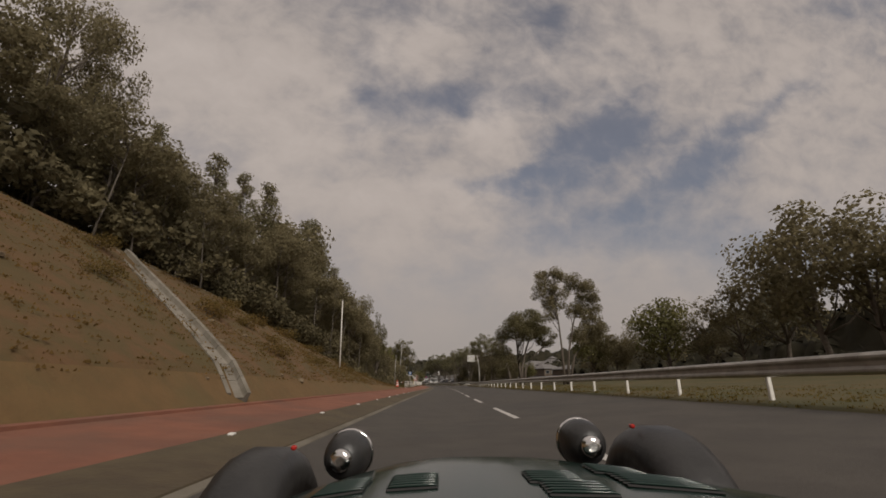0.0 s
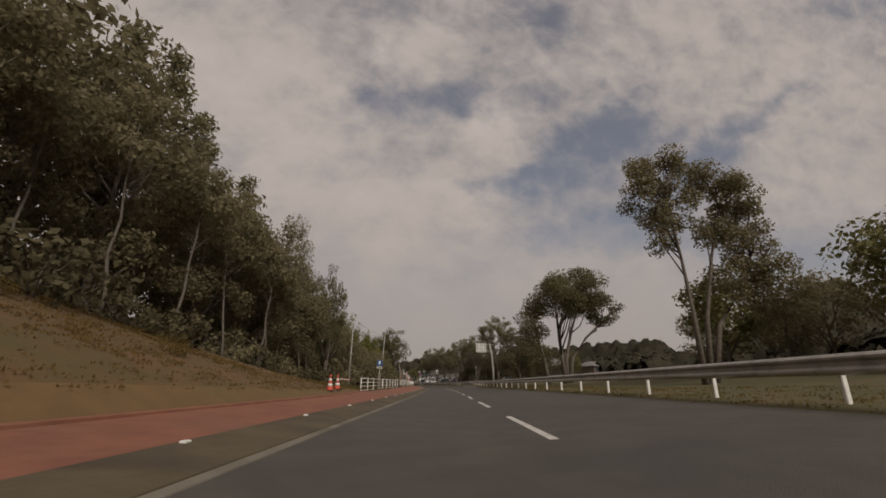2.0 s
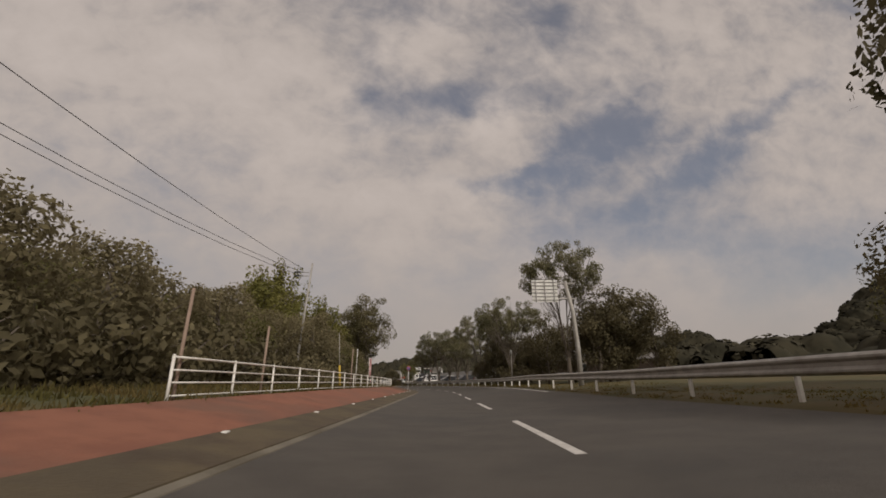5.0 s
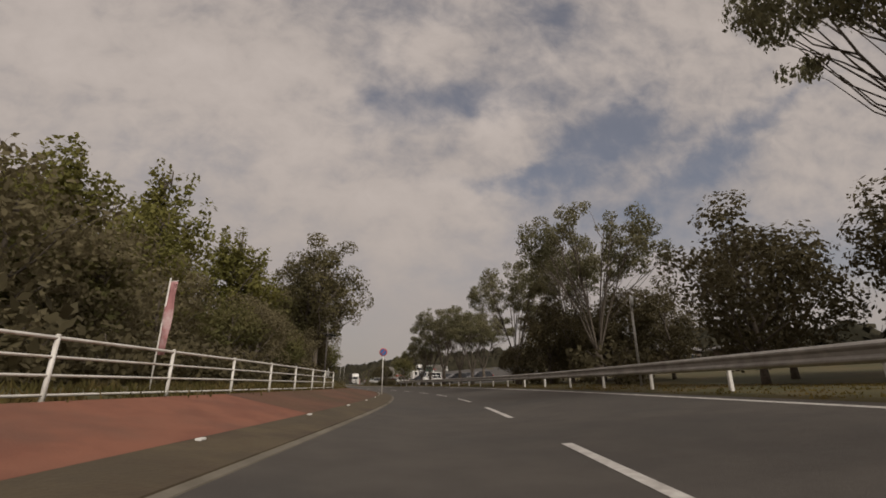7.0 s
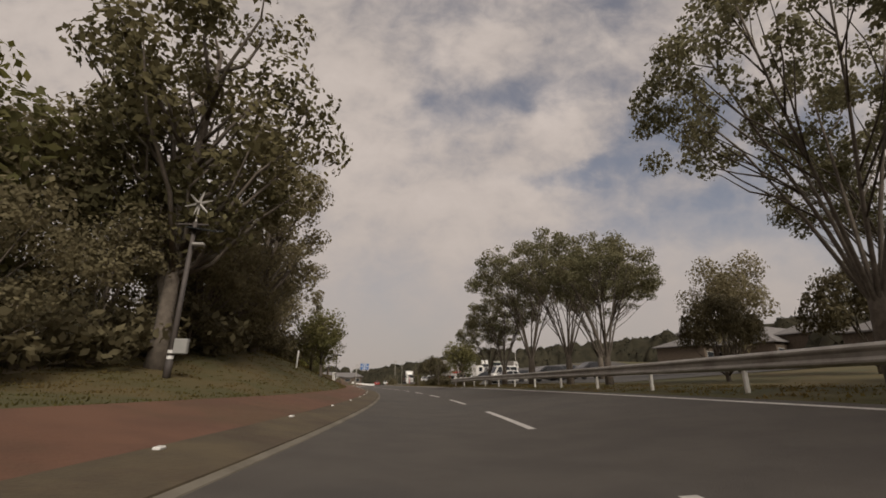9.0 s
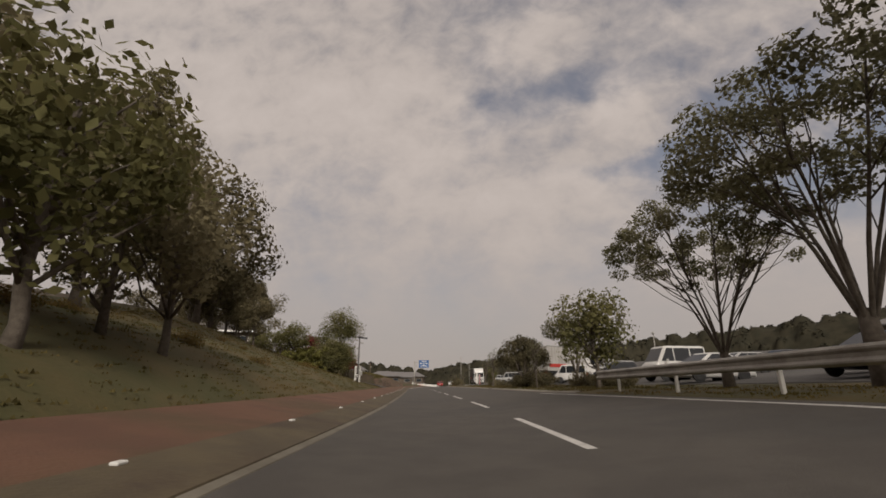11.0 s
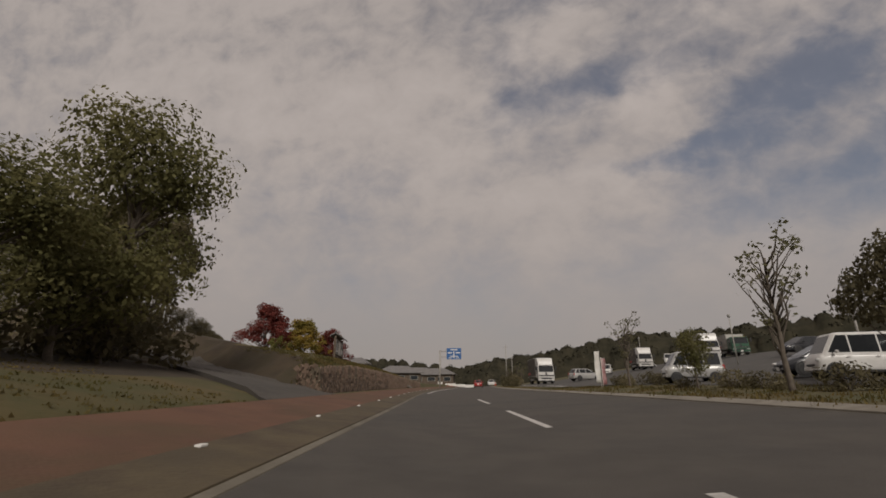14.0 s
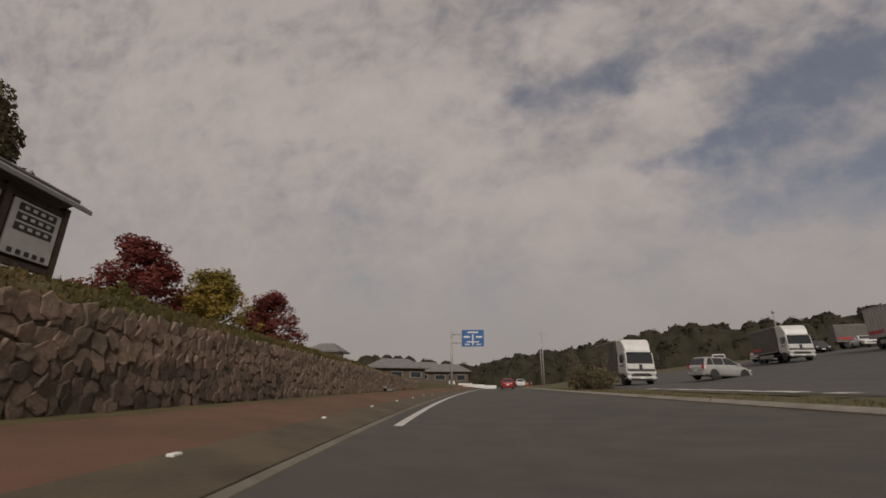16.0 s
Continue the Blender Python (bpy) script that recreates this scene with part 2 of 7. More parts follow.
M_LEAF_MID = material("leaf_mid", (0.130, 0.126, 0.052), (0.180, 0.162, 0.068), 0.35, 0.7, island=0.22, translucent=0.5, spec=0.12)
M_LEAF_LIGHT = material("leaf_light", (0.165, 0.160, 0.048), (0.215, 0.195, 0.062), 0.4, 0.7, island=0.2, translucent=0.45, spec=0.12)
M_LEAF_ZELKOVA = material("leaf_zelkova", (0.140, 0.134, 0.074), (0.195, 0.176, 0.098), 0.4, 0.7, island=0.22, translucent=0.5, spec=0.12)
M_LEAF_RED = material("leaf_red", (0.22, 0.058, 0.045), (0.15, 0.045, 0.038), 0.6, 0.7, island=0.22, translucent=0.45, spec=0.12)
M_LEAF_GOLD = material("leaf_gold", (0.33, 0.215, 0.045), (0.20, 0.175, 0.045), 0.6, 0.7, island=0.22, translucent=0.45, spec=0.12)
M_STEEL = material("galvanised_steel", (0.46, 0.43, 0.39), (0.36, 0.335, 0.30), 3, 0.45, 0.55, bump=0.1, bump_scale=15,
                   stain=(0.15, 0.12, 0.09), stain_scale=1.2, stain_amount=0.5)
M_WHITE = material("white_paint", (0.72, 0.69, 0.64), (0.62, 0.59, 0.54), 3, 0.5, bump=0.1, stain=(0.38, 0.31, 0.24),
                   stain_scale=2.5, stain_amount=0.5)
M_POLE = material("grey_pole", (0.36, 0.34, 0.31), (0.30, 0.28, 0.25), 3, 0.55, 0.2, stain=(0.22, 0.19, 0.15), stain_scale=1.5)
M_DARKPOLE = material("dark_pole", (0.06, 0.05, 0.045), (0.085, 0.07, 0.06), 3, 0.7)
M_WOOD = material("weathered_wood", (0.075, 0.055, 0.038), (0.115, 0.086, 0.061), 4, 0.85, bump=0.4, bump_scale=22)
M_WOODPOLE = material("weathered_pole", (0.24, 0.17, 0.13), (0.30, 0.22, 0.17), 4, 0.85, bump=0.3, bump_scale=20)
M_RUBBER = material("rubber", (0.02, 0.02, 0.02), (0.03, 0.028, 0.027), 8, 0.8)
M_BLACK = material("black_plastic", (0.022, 0.021, 0.021), (0.03, 0.029, 0.028), 10, 0.42, bump=0.1, bump_scale=60)
M_CHROME = material("chrome", (0.75, 0.74, 0.72), None, rough=0.15, metal=1.0)
M_GREEN_PAINT = material("green_car_paint", (0.006, 0.020, 0.015), (0.008, 0.024, 0.018), 1.0, 0.16, spec=0.6)
M_CAR_WHITE = material("white_car_paint", (0.62, 0.60, 0.57), (0.56, 0.54, 0.51), 1.5, 0.3, stain=(0.42, 0.39, 0.35), stain_scale=0.8, stain_amount=0.4)
M_CAR_SILVER = material("silver_car_paint", (0.44, 0.43, 0.41), (0.38, 0.37, 0.355), 1.5, 0.3, 0.4)
M_CAR_DARK = material("dark_car_paint", (0.03, 0.03, 0.033), (0.022, 0.022, 0.025), 1.5, 0.25)
M_CAR_RED = material("red_car_paint", (0.28, 0.022, 0.018), (0.23, 0.018, 0.015), 1.5, 0.3)
M_GLASSDARK = material("car_glass", (0.018, 0.02, 0.022), None, rough=0.06, spec=0.7)
M_LAMP_CLEAR = material("lamp_lens", (0.55, 0.54, 0.52), None, rough=0.12, spec=0.7)
M_LAMP_RED = material("lamp_red", (0.35, 0.02, 0.015), None, rough=0.2)
M_TRUCKBOX = material("truck_box_grey", (0.42, 0.40, 0.37), (0.36, 0.34, 0.315), 1.2, 0.5, 0.1, stain=(0.28, 0.25, 0.21), stain_scale=0.6)
M_TRUCKSHEET = material("truck_sheet", (0.120, 0.108, 0.094), (0.150, 0.134, 0.115), 1.0, 0.75, bump=0.3, bump_scale=6, stain=(0.08, 0.07, 0.06), stain_scale=0.7)
M_TRUCK_GREEN = material("green_truck_paint", (0.03, 0.10, 0.055), (0.025, 0.085, 0.048), 1.5, 0.35)
M_SIGNRED = material("sign_red", (0.42, 0.04, 0.03), (0.36, 0.035, 0.028), 4, 0.5)
M_SIGNBLUE = material("sign_blue", (0.025, 0.095, 0.26), (0.03, 0.11, 0.29), 4, 0.45)
M_SIGNWHITE = material("sign_white", (0.70, 0.68, 0.64), (0.62, 0.60, 0.56), 3, 0.5, stain=(0.5, 0.45, 0.38), stain_scale=1.6, stain_amount=0.4)
M_SIGNGREY = material("sign_back_grey", (0.30, 0.29, 0.27), (0.26, 0.25, 0.23), 3, 0.6)
M_INK = material("sign_ink", (0.03, 0.03, 0.03), (0.045, 0.042, 0.04), 6, 0.6)
M_ORANGE = material("cone_orange", (0.50, 0.07, 0.03), (0.42, 0.06, 0.028), 5, 0.6)
M_YELLOW = material("yellow_guard", (0.48, 0.33, 0.035), (0.40, 0.27, 0.03), 4, 0.6)
M_STONE = material("wall_stone", (0.100, 0.066, 0.046), (0.152, 0.104, 0.074), 3.2, 0.9, bump=1.0, bump_scale=14,
                   stain=(0.052, 0.045, 0.028), stain_scale=1.1, stain_amount=0.9, obj_var=0.42)
M_MORTAR = material("wall_joint", (0.070, 0.053, 0.035), (0.095, 0.074, 0.050), 4, 0.95, bump=0.5, bump_scale=20)
M_ROOF = material("grey_roof", (0.13, 0.12, 0.115), (0.17, 0.158, 0.15), 1.5, 0.7, bump=0.3, bump_scale=12)
M_ROOF_DARK = material("dark_roof", (0.060, 0.054, 0.050), (0.085, 0.077, 0.070), 1.5, 0.7, bump=0.3, bump_scale=12)
M_PLASTER = material("plaster_wall", (0.17, 0.150, 0.125), (0.14, 0.123, 0.103), 0.8, 0.85, bump=0.2)
M_WINDOW = material("window_glass", (0.03, 0.034, 0.038), None, rough=0.08, spec=0.7)
M_PINK = material("pink_banner", (0.42, 0.20, 0.20), (0.36, 0.16, 0.16), 3, 0.8, stain=(0.60, 0.52, 0.50), stain_scale=2.2, stain_amount=0.8)
M_HILL = material("far_woods", (0.032, 0.030, 0.020), (0.052, 0.046, 0.030), 0.25, 0.95, island=0.3, bump=1.0, bump_scale=2.5, spec=0.1)
M_GRASSBLADE = material("grass_blade", (0.105, 0.094, 0.034), (0.160, 0.118, 0.050), 0.5, 0.9, island=0.3, translucent=0.5, spec=0.1)
M_DRYBLADE = material("dry_grass_blade", (0.185, 0.115, 0.042), (0.150, 0.098, 0.034), 0.6, 0.9, island=0.25, translucent=0.5, spec=0.1)
M_VERGEBLADE = material("verge_grass_blade", (0.150, 0.122, 0.040), (0.195, 0.142, 0.055), 0.5, 0.9, island=0.2, translucent=0.55, spec=0.1)
M_WEED = material("slope_weed", (0.160, 0.118, 0.040), (0.200, 0.128, 0.050), 0.4, 0.9, island=0.2, translucent=0.55, spec=0.1)

# ---- mesh helpers ----
def link(name, verts, faces, mat, parent=None, label="", smooth=False):
    me = bpy.data.meshes.new(name)
    me.from_pydata([tuple(p) for p in verts], [], faces)
    me.materials.append(mat)
    if smooth:
        me.polygons.foreach_set("use_smooth", [True] * len(me.polygons))
    me.update()
    ob = new(name, me)
    if parent is not None:
        ob.parent = parent
    if label:
        ob["label"] = label
    return ob


def reuse(name, source, parent, m=None):
    """Another object on the same mesh."""
    ob = new(name, source.data)
    ob.parent = parent
    if m is not None:
        ob.matrix_basis = m
    return ob


class Build:
    """Collects verts and faces of one part."""

    def __init__(self):
        self.v, self.f = [], []

    def add(self, verts, faces):
        n = len(self.v)
        self.v += [Vector(p) for p in verts]
        self.f += [tuple(i + n for i in f) for f in faces]
        return self

    def box(self, c, size, ch=0.01, m=None):
        """Box with chamfered edges."""
        hx, hy, hz = (s / 2 for s in size)
        ch = min(ch, hx * 0.9, hy * 0.9, hz * 0.9)
        bm = bmesh.new()
        bmesh.ops.create_cube(bm, size=1.0)
        for v in bm.verts:
            v.co = Vector((v.co.x * 2 * hx, v.co.y * 2 * hy, v.co.z * 2 * hz))
        if ch > 0:
            bmesh.ops.bevel(bm, geom=bm.edges[:], offset=ch, segments=1, affect="EDGES")
        bm.verts.index_update()
        mm = Matrix.Translation(c) @ (m or Matrix())
        self.add([mm @ v.co for v in bm.verts], [tuple(v.index for v in f.verts) for f in bm.faces])
        bm.free()
        return self

    def tube(self, pts, radii, n=8, caps=True):
        """Round bar along a polyline."""
        pts = [Vector(p) for p in pts]
        rings = []
        for i, p in enumerate(pts):
            a = pts[max(0, i - 1)]
            b = pts[min(len(pts) - 1, i + 1)]
            ax = (b - a).normalized()
            ref = Vector((0, 0, 1)) if abs(ax.z) < 0.9 else Vector((1, 0, 0))
            s = ax.cross(ref).normalized()
            w = s.cross(ax)
            r = radii[i] if isinstance(radii, (list, tuple)) else radii
            rings.append([p + (s * math.cos(2 * math.pi * k / n) + w * math.sin(2 * math.pi * k / n)) * r for k in range(n)])
        verts = [q for ring in rings for q in ring]
        faces = []
        for i in range(len(pts) - 1):
            for k in range(n):
                a, b = i * n + k, i * n + (k + 1) % n
                faces.append((a, b, b + n, a + n))
        if caps:
            faces.append(tuple(range(n))[::-1])
            faces.append(tuple(range((len(pts) - 1) * n, len(pts) * n)))
        return self.add(verts, faces)

    def loft(self, rings, close=True, caps=True):
        """Skin over rings of equal length."""
        n = len(rings[0])
        verts = [q for ring in rings for q in ring]
        faces = []
        for i in range(len(rings) - 1):
            for k in range(n if close else n - 1):
                a, b = i * n + k, i * n + (k + 1) % n
                faces.append((a, b, b + n, a + n))
        if caps:
            faces.append(tuple(range(n))[::-1])
            faces.append(tuple(range((len(rings) - 1) * n, len(rings) * n)))
        return self.add(verts, faces)

    def lathe(self, profile, n=16, m=None):
        """Profile of (radius, height) turned round z."""
        m = m or Matrix()
        rings = [[m @ Vector((r * math.cos(2 * math.pi * k / n), r * math.sin(2 * math.pi * k / n), z)) for k in range(n)]
                 for r, z in profile]
        return self.loft(rings)

    def part(self, name, mat, parent=None, label="", smooth=False):
        return link(name, self.v, self.f, mat, parent, label, smooth)


def thing(name, label, category, m=None, group="", kind=""):
    ob = new(name)
    ob.empty_display_size = 0.2
    if m is not None:
        ob.matrix_basis = m
    return tagged(ob, label, category, group, kind)


# ---- the line of the road: metres along it and its heading in degrees ----
HS = [-80, 0, 14, 28, 42, 56, 70, 84, 98, 105, 112, 119, 126, 133, 140, 154, 168, 175, 182, 196, 210, 217, 226, 240, 256,
      280, 320, 400, 640]
HA = [.2, .2, .25, .05, -.2, -.1, .4, 1.0, 1.1, 1.4, 3.2, 6.3, 9.5, 12.3, 14.5, 18.2, 20.8, 21.5, 21.7, 21.9, 22.2, 22.7,
      22.3, 19.5, 17.5, 16.5, 16, 14, 14]
AS = np.arange(-80, 640.5, 0.5)
AH = np.convolve(np.pad(np.radians(np.interp(AS, HS, HA)), 6, mode="edge"), np.ones(13) / 13, "valid")
AX = np.concatenate([[0], np.cumsum(-np.sin(AH[:-1]) * 0.5)])
AY = np.concatenate([[0], np.cumsum(np.cos(AH[:-1]) * 0.5)])
ZERO = int(np.argmin(abs(AS)))
AX, AY = AX - AX[ZERO], AY - AY[ZERO]


LAT_L, LAT_R = ([0, 6.3, 10.5, 200], [0, 5.25, 10.5, 200]), ([0, 7.7, 12.0, 400], [0, 6.417, 12.0, 400])


def lat(d):
    """Distance across in the drawing: the road's own section is given in full-size metres."""
    return float(np.interp(d, *LAT_R)) if d > 0 else -float(np.interp(-d, *LAT_L))


def unlat(x):
    return float(np.interp(x, *LAT_R[::-1])) if x > 0 else -float(np.interp(-x, *LAT_L[::-1]))


def road(s, d, z=0.0):
    h = float(np.interp(s, AS, AH))
    d = lat(d)
    return Vector((float(np.interp(s, AS, AX)) + math.cos(h) * d, float(np.interp(s, AS, AY)) + math.sin(h) * d, z))


def turn(s):
    return math.degrees(float(np.interp(s, AS, AH)))


def base(d):
    """A shallow dip, shaped to fit the camera's view: the ground rises gently to both sides."""
    d = abs(lat(max(-60.0, min(60.0, d))))
    return 0.072 * math.sqrt(d * d + 0.35) - 0.158 * step(6.5, 12.0, d)


def lift(s, d):
    """Small rises of the footway side and of the bend's outside, fitted to the camera's view."""
    if d > 2.0:
        rim = 0.06 * step(6.7, 7.4, d)
        # outer road side and parking lot, raised until they match the camera's view
        far = 0.08 * max(0.0, min(d, 46.0) - 17.0) * step(206, 228, s)
        return rim + far + float(np.interp(s, [84, 100, 160, 176], [0, 0.15, 0.15, 0])) * min(1.0, (d - 2.0) / 5.0)
    if d > -2.9:
        return 0.0
    k = float(np.interp(s, [44, 54, 66, 90, 122, 140, 200, 230], [0, 0.07, 0.12, 0.25, 0.25, 0.10, 0.10, 0.04]))
    return k * min(1.0, (-d - 2.9) / 2.1)


def step(a, b, x):
    t = max(0.0, min(1.0, (x - a) / (b - a)))
    return t * t * (3 - 2 * t)


def ground_z(s, d):
    """Height of the bare ground."""
    z = base(d) + lift(s, d)
    if d < -5.3:
        a = -d - 5.3
        # cut slope with woods on top, falling away where the fence begins
        k = float(np.interp(s, [-80, 5, 22, 34, 44, 54, 61], [0.9, 0.86, 0.74, 0.56, 0.36, 0.14, 0.0]))
        top = 5.5
        z += k * (a if a < top else top + (a - top) * 0.55 if a < 30 else top + 13.5)
        # bank on the inside of the bend, then the grassy slope below the house
        k2 = float(np.interp(s, [134, 143, 150, 164, 172, 184, 198, 204, 212, 214], [0, 0.35, 0.55, 0.50, 0.42, 0.38, 0.30, 0.14, 0.13, 0.13 if s < 213.5 else 0.0]))
        knee = float(np.interp(s, [140, 165, 178], [3.5, 3.5, 9.0]))
        z += k2 * (a if a < knee else knee + (min(a, 25) - knee) * 0.22)
        # terrace above the stone wall
        if s > 213.5:
            k3 = float(np.interp(s, [213.5, 215.5, 220, 232, 246, 262, 290], [0.96, 1.04, 1.35, 1.42, 1.18, 0.62, 0.25]))
            edge = s - 0.85 * min(max(0.0, a - 1.0), 12.0)
            on = step(213.6, 215.2, edge)
            z += on * (k3 * step(0.80, 1.25, a) + 0.26 * step(1.0, 2.0, a) * (1 - step(240, 256, s)) + 0.12 * min(max(0.0, a - 1.0), 16) * (1 - step(262, 300, s)))
            z += (1 - on) * 0.13 * min(a, 16.0)
    if d > 7.5:
        flat = step(140, 150, s) * (1 - step(300, 312, s)) * step(9.0, 11.5, d) * (1 - step(60, 66, d))
        z += (1 - flat) * (0.10 * math.sin(s * 0.21) * step(8, 14, d) + 0.08 * math.sin(d * 0.5 + s * 0.1) * step(8, 16, d))
    return z


def on_ground(s, d, rz=0.0, sink=0.0, height=None):
    """A pose on the ground, turned with the road."""
    z = ground_z(s, d) - sink if height is None else height
    p = road(s, d, z)
    return pose(p.x, p.y, p.z, 0, 0, turn(s) + rz)


def spot(s, x, rz=0.0, sink=0.0, height=None):
    """The same, x metres of the drawing across from the camera's line."""
    return on_ground(s, unlat(x), rz, sink, height)


def strip(name, profile, s0, s1, mat, parent=None, label="", ds=1.0, taper=None):
    """A band swept along the road: profile of (offset, height above the dip), left to right."""
    n = max(2, int(round((s1 - s0) / ds)) + 1)
    verts, faces = [], []
    w = len(profile)
    for i in range(n):
        s = s0 + (s1 - s0) * i / (n - 1)
        for d, h in profile:
            dd = d + (taper(s) if taper else 0.0)
            verts.append(road(s, dd, base(dd) + lift(s, dd) + h / SC))
    for i in range(n - 1):
        for k in range(w - 1):
            a = i * w + k
            faces.append((a, a + 1, a + w + 1, a + w))
    return link(name, verts, faces, mat, parent, label)

# ---- ground, road, kerbs ----
GRID_D = [-100, -80, -60, -48, -38, -30, -25, -21, -18, -16.5, -15, -13.5, -12, -11, -10, -9, -8, -7.2, -6.8, -6.55, -6.3, -6.1, -5.7, -5.3, -5.0,
          -2.0, 2.0, 6.5, 6.8, 7.2, 7.6, 8.2, 9, 10, 12, 14, 17, 20, 24, 29, 35, 42, 50, 60, 75, 90, 110]
GRID_S = sorted(set([float(q) for q in np.arange(-60, 330.1, 2.0)] + [float(q) for q in np.arange(204, 226, 0.5)])) + [340, 360, 390, 430, 480, 540, 600]


def sheet_z(s, d):
    """Height of the built ground sheet."""
    i = max(0, min(len(GRID_S) - 2, int(np.searchsorted(GRID_S, s)) - 1))
    k = max(0, min(len(GRID_D) - 2, int(np.searchsorted(GRID_D, d)) - 1))
    u = (s - GRID_S[i]) / (GRID_S[i + 1] - GRID_S[i])
    v = (d - GRID_D[k]) / (GRID_D[k + 1] - GRID_D[k])
    z = [[ground_z(GRID_S[i + a], GRID_D[k + b]) for b in (0, 1)] for a in (0, 1)]
    return (z[0][0] * (1 - v) + z[0][1] * v) * (1 - u) + (z[1][0] * (1 - v) + z[1][1] * v) * u


def ground_sheet():
    ss, ds = GRID_S, GRID_D
    rng = random.Random(4)
    verts, faces = [], []
    for s in ss:
        for d in ds:
            z = ground_z(s, d)
            if -5.2 < d < 6.7:
                z -= 0.22
            if d < -6 and s < 62:
                z += rng.uniform(-0.10, 0.10) * step(-6, -9, d)
            verts.append(road(s, d, z))
    w, n = len(ds), len(ss)
    for i in range(n - 1):
        for k in range(w - 1):
            a = i * w + k
            faces.append((a, a + 1, a + w + 1, a + w))
    # rim: out to the horizon
    loop = [k for k in range(w)] + [i * w + w - 1 for i in range(1, n)] + [(n - 1) * w + k for k in range(w - 2, -1, -1)] + \
           [i * w for i in range(n - 2, 0, -1)]
    mid = Vector((-40, 200, 0))
    prev = loop
    for far, z in ((700, 4.5), (2500, 3.0)):
        ring = []
        for j in loop:
            out = Vector((verts[j].x, verts[j].y, 0)) - mid
            p = mid + out.normalized() * far
            verts.append(Vector((p.x, p.y, z)))
            ring.append(len(verts) - 1)
        for a in range(len(loop)):
            b = (a + 1) % len(loop)
            faces.append((prev[b], prev[a], ring[a], ring[b]))
        prev = ring
    ob = link("ground", verts, faces, M_GROUND, smooth=True)
    me = ob.data
    me.materials.append(M_SLOPE)
    me.materials.append(M_FOREST_FLOOR)
    me.materials.append(M_FOOT)
    me.materials.append(M_SHADED_BANKSOIL)
    for i in range(n - 1):
        for k in range(w - 1):
            s, d = (ss[i] + ss[i + 1]) / 2, (ds[k] + ds[k + 1]) / 2
            f = me.polygons[i * (w - 1) + k]
            if d < -5 and s < 62:
                f.material_index = 3 if d > -6.1 else 1 if d > -11 - 0.02 * s else 2
            elif d < -8.5 and s < 142:
                f.material_index = 2
            elif 200 < s < 250 and d < -6.4:
                # bare bank round the driveway; grass only on the terrace behind the wall
                edge = s - 0.85 * min(max(0.0, -d - 6.3), 12.0)
                if (edge < 215.6 and (s > 209 or d < -8.4)) or d < -11.5:
                    f.material_index = 4
            elif d < -16 and s < 210:
                f.material_index = 2
    return tagged(ob, "grassy ground rising from the road, dry slope on one side", "ground", kind="structure")


ground_sheet()
DASH, DASH_START = 1.9, 9.7
tagged(strip("road", [(-2.05, -0.06), (-2.03, 0.0)] + [(d, 0.0) for d in np.arange(-1.5, 6.6, 0.5)] + [(6.9, 0.0), (6.92, -0.08)],
             -60, 600, M_ASPHALT, ds=2.0), "worn grey asphalt two-lane road", "road", kind="structure")
tagged(strip("gutter", [(-2.01, -0.05), (-2.0, 0.030), (-1.90, 0.012), (-1.87, -0.05)], -60, 300, M_CHANNEL, ds=2.0),
       "pale concrete gutter strip beside the road", "gutter", kind="structure")
tagged(strip("verge", [(-2.97, -0.05), (-2.96, 0.085), (-2.85, 0.085), (-2.5, 0.07), (-2.03, 0.036), (-2.00, -0.05)], -60, 300,
             M_GUTTER, ds=2.0), "mossy brown verge strip between gutter and footway", "verge", kind="structure")
tagged(strip("pavement", [(-5.02, -0.05), (-5.0, 0.075), (-4.0, 0.07), (-3.0, 0.07), (-2.95, -0.05)], -60, 107, M_RED, ds=2.0),
       "red-brown paved footway beside the road", "pavement", kind="structure")
tagged(strip("pavement", [(-5.02, -0.05), (-5.0, 0.075), (-4.0, 0.07), (-3.0, 0.07), (-2.95, -0.05)], 107, 330, M_BROWN, ds=2.0),
       "worn brown footway with soil and dry grass", "pavement", kind="structure")
tagged(strip("back_kerb", [(-5.22, -0.2), (-5.21, 0.12), (-5.03, 0.12), (-5.0, -0.05)], -60, 54, M_RED, ds=2.0),
       "low red-brown kerb at the foot of the slope", "kerb", kind="structure")


def markings():
    # centre dashes, about 5 m on and off; pitch stretched to fit the camera's view
    group = thing("centre_line", "broken white centre line on the asphalt", "road marking", kind="structure")
    s = DASH_START - 8.12 * 5
    while s < 215:
        pitch = float(np.interp(s, [0, 90, 115, 150, 190, 215], [8.10, 8.20, 8.55, 8.65, 9.0, 9.45]))
        strip("dash", [(DASH - 0.075, 0.005), (DASH + 0.075, 0.005)], s, s + pitch * 0.51, M_LINE, group, ds=1.0)
        s += pitch
    tagged(strip("edge_line", [(6.42, 0.004), (6.58, 0.004)], 92, 176, M_LINE), "white edge line by the guardrail", "road marking", kind="structure")
    tagged(strip("edge_line", [(-1.56, 0.004), (-1.38, 0.004)], 232, 330, M_LINE), "fresh white edge line past the stone wall", "road marking", kind="structure")


markings()


# ---- guardrail on the far side ----
POST_START = 5.3


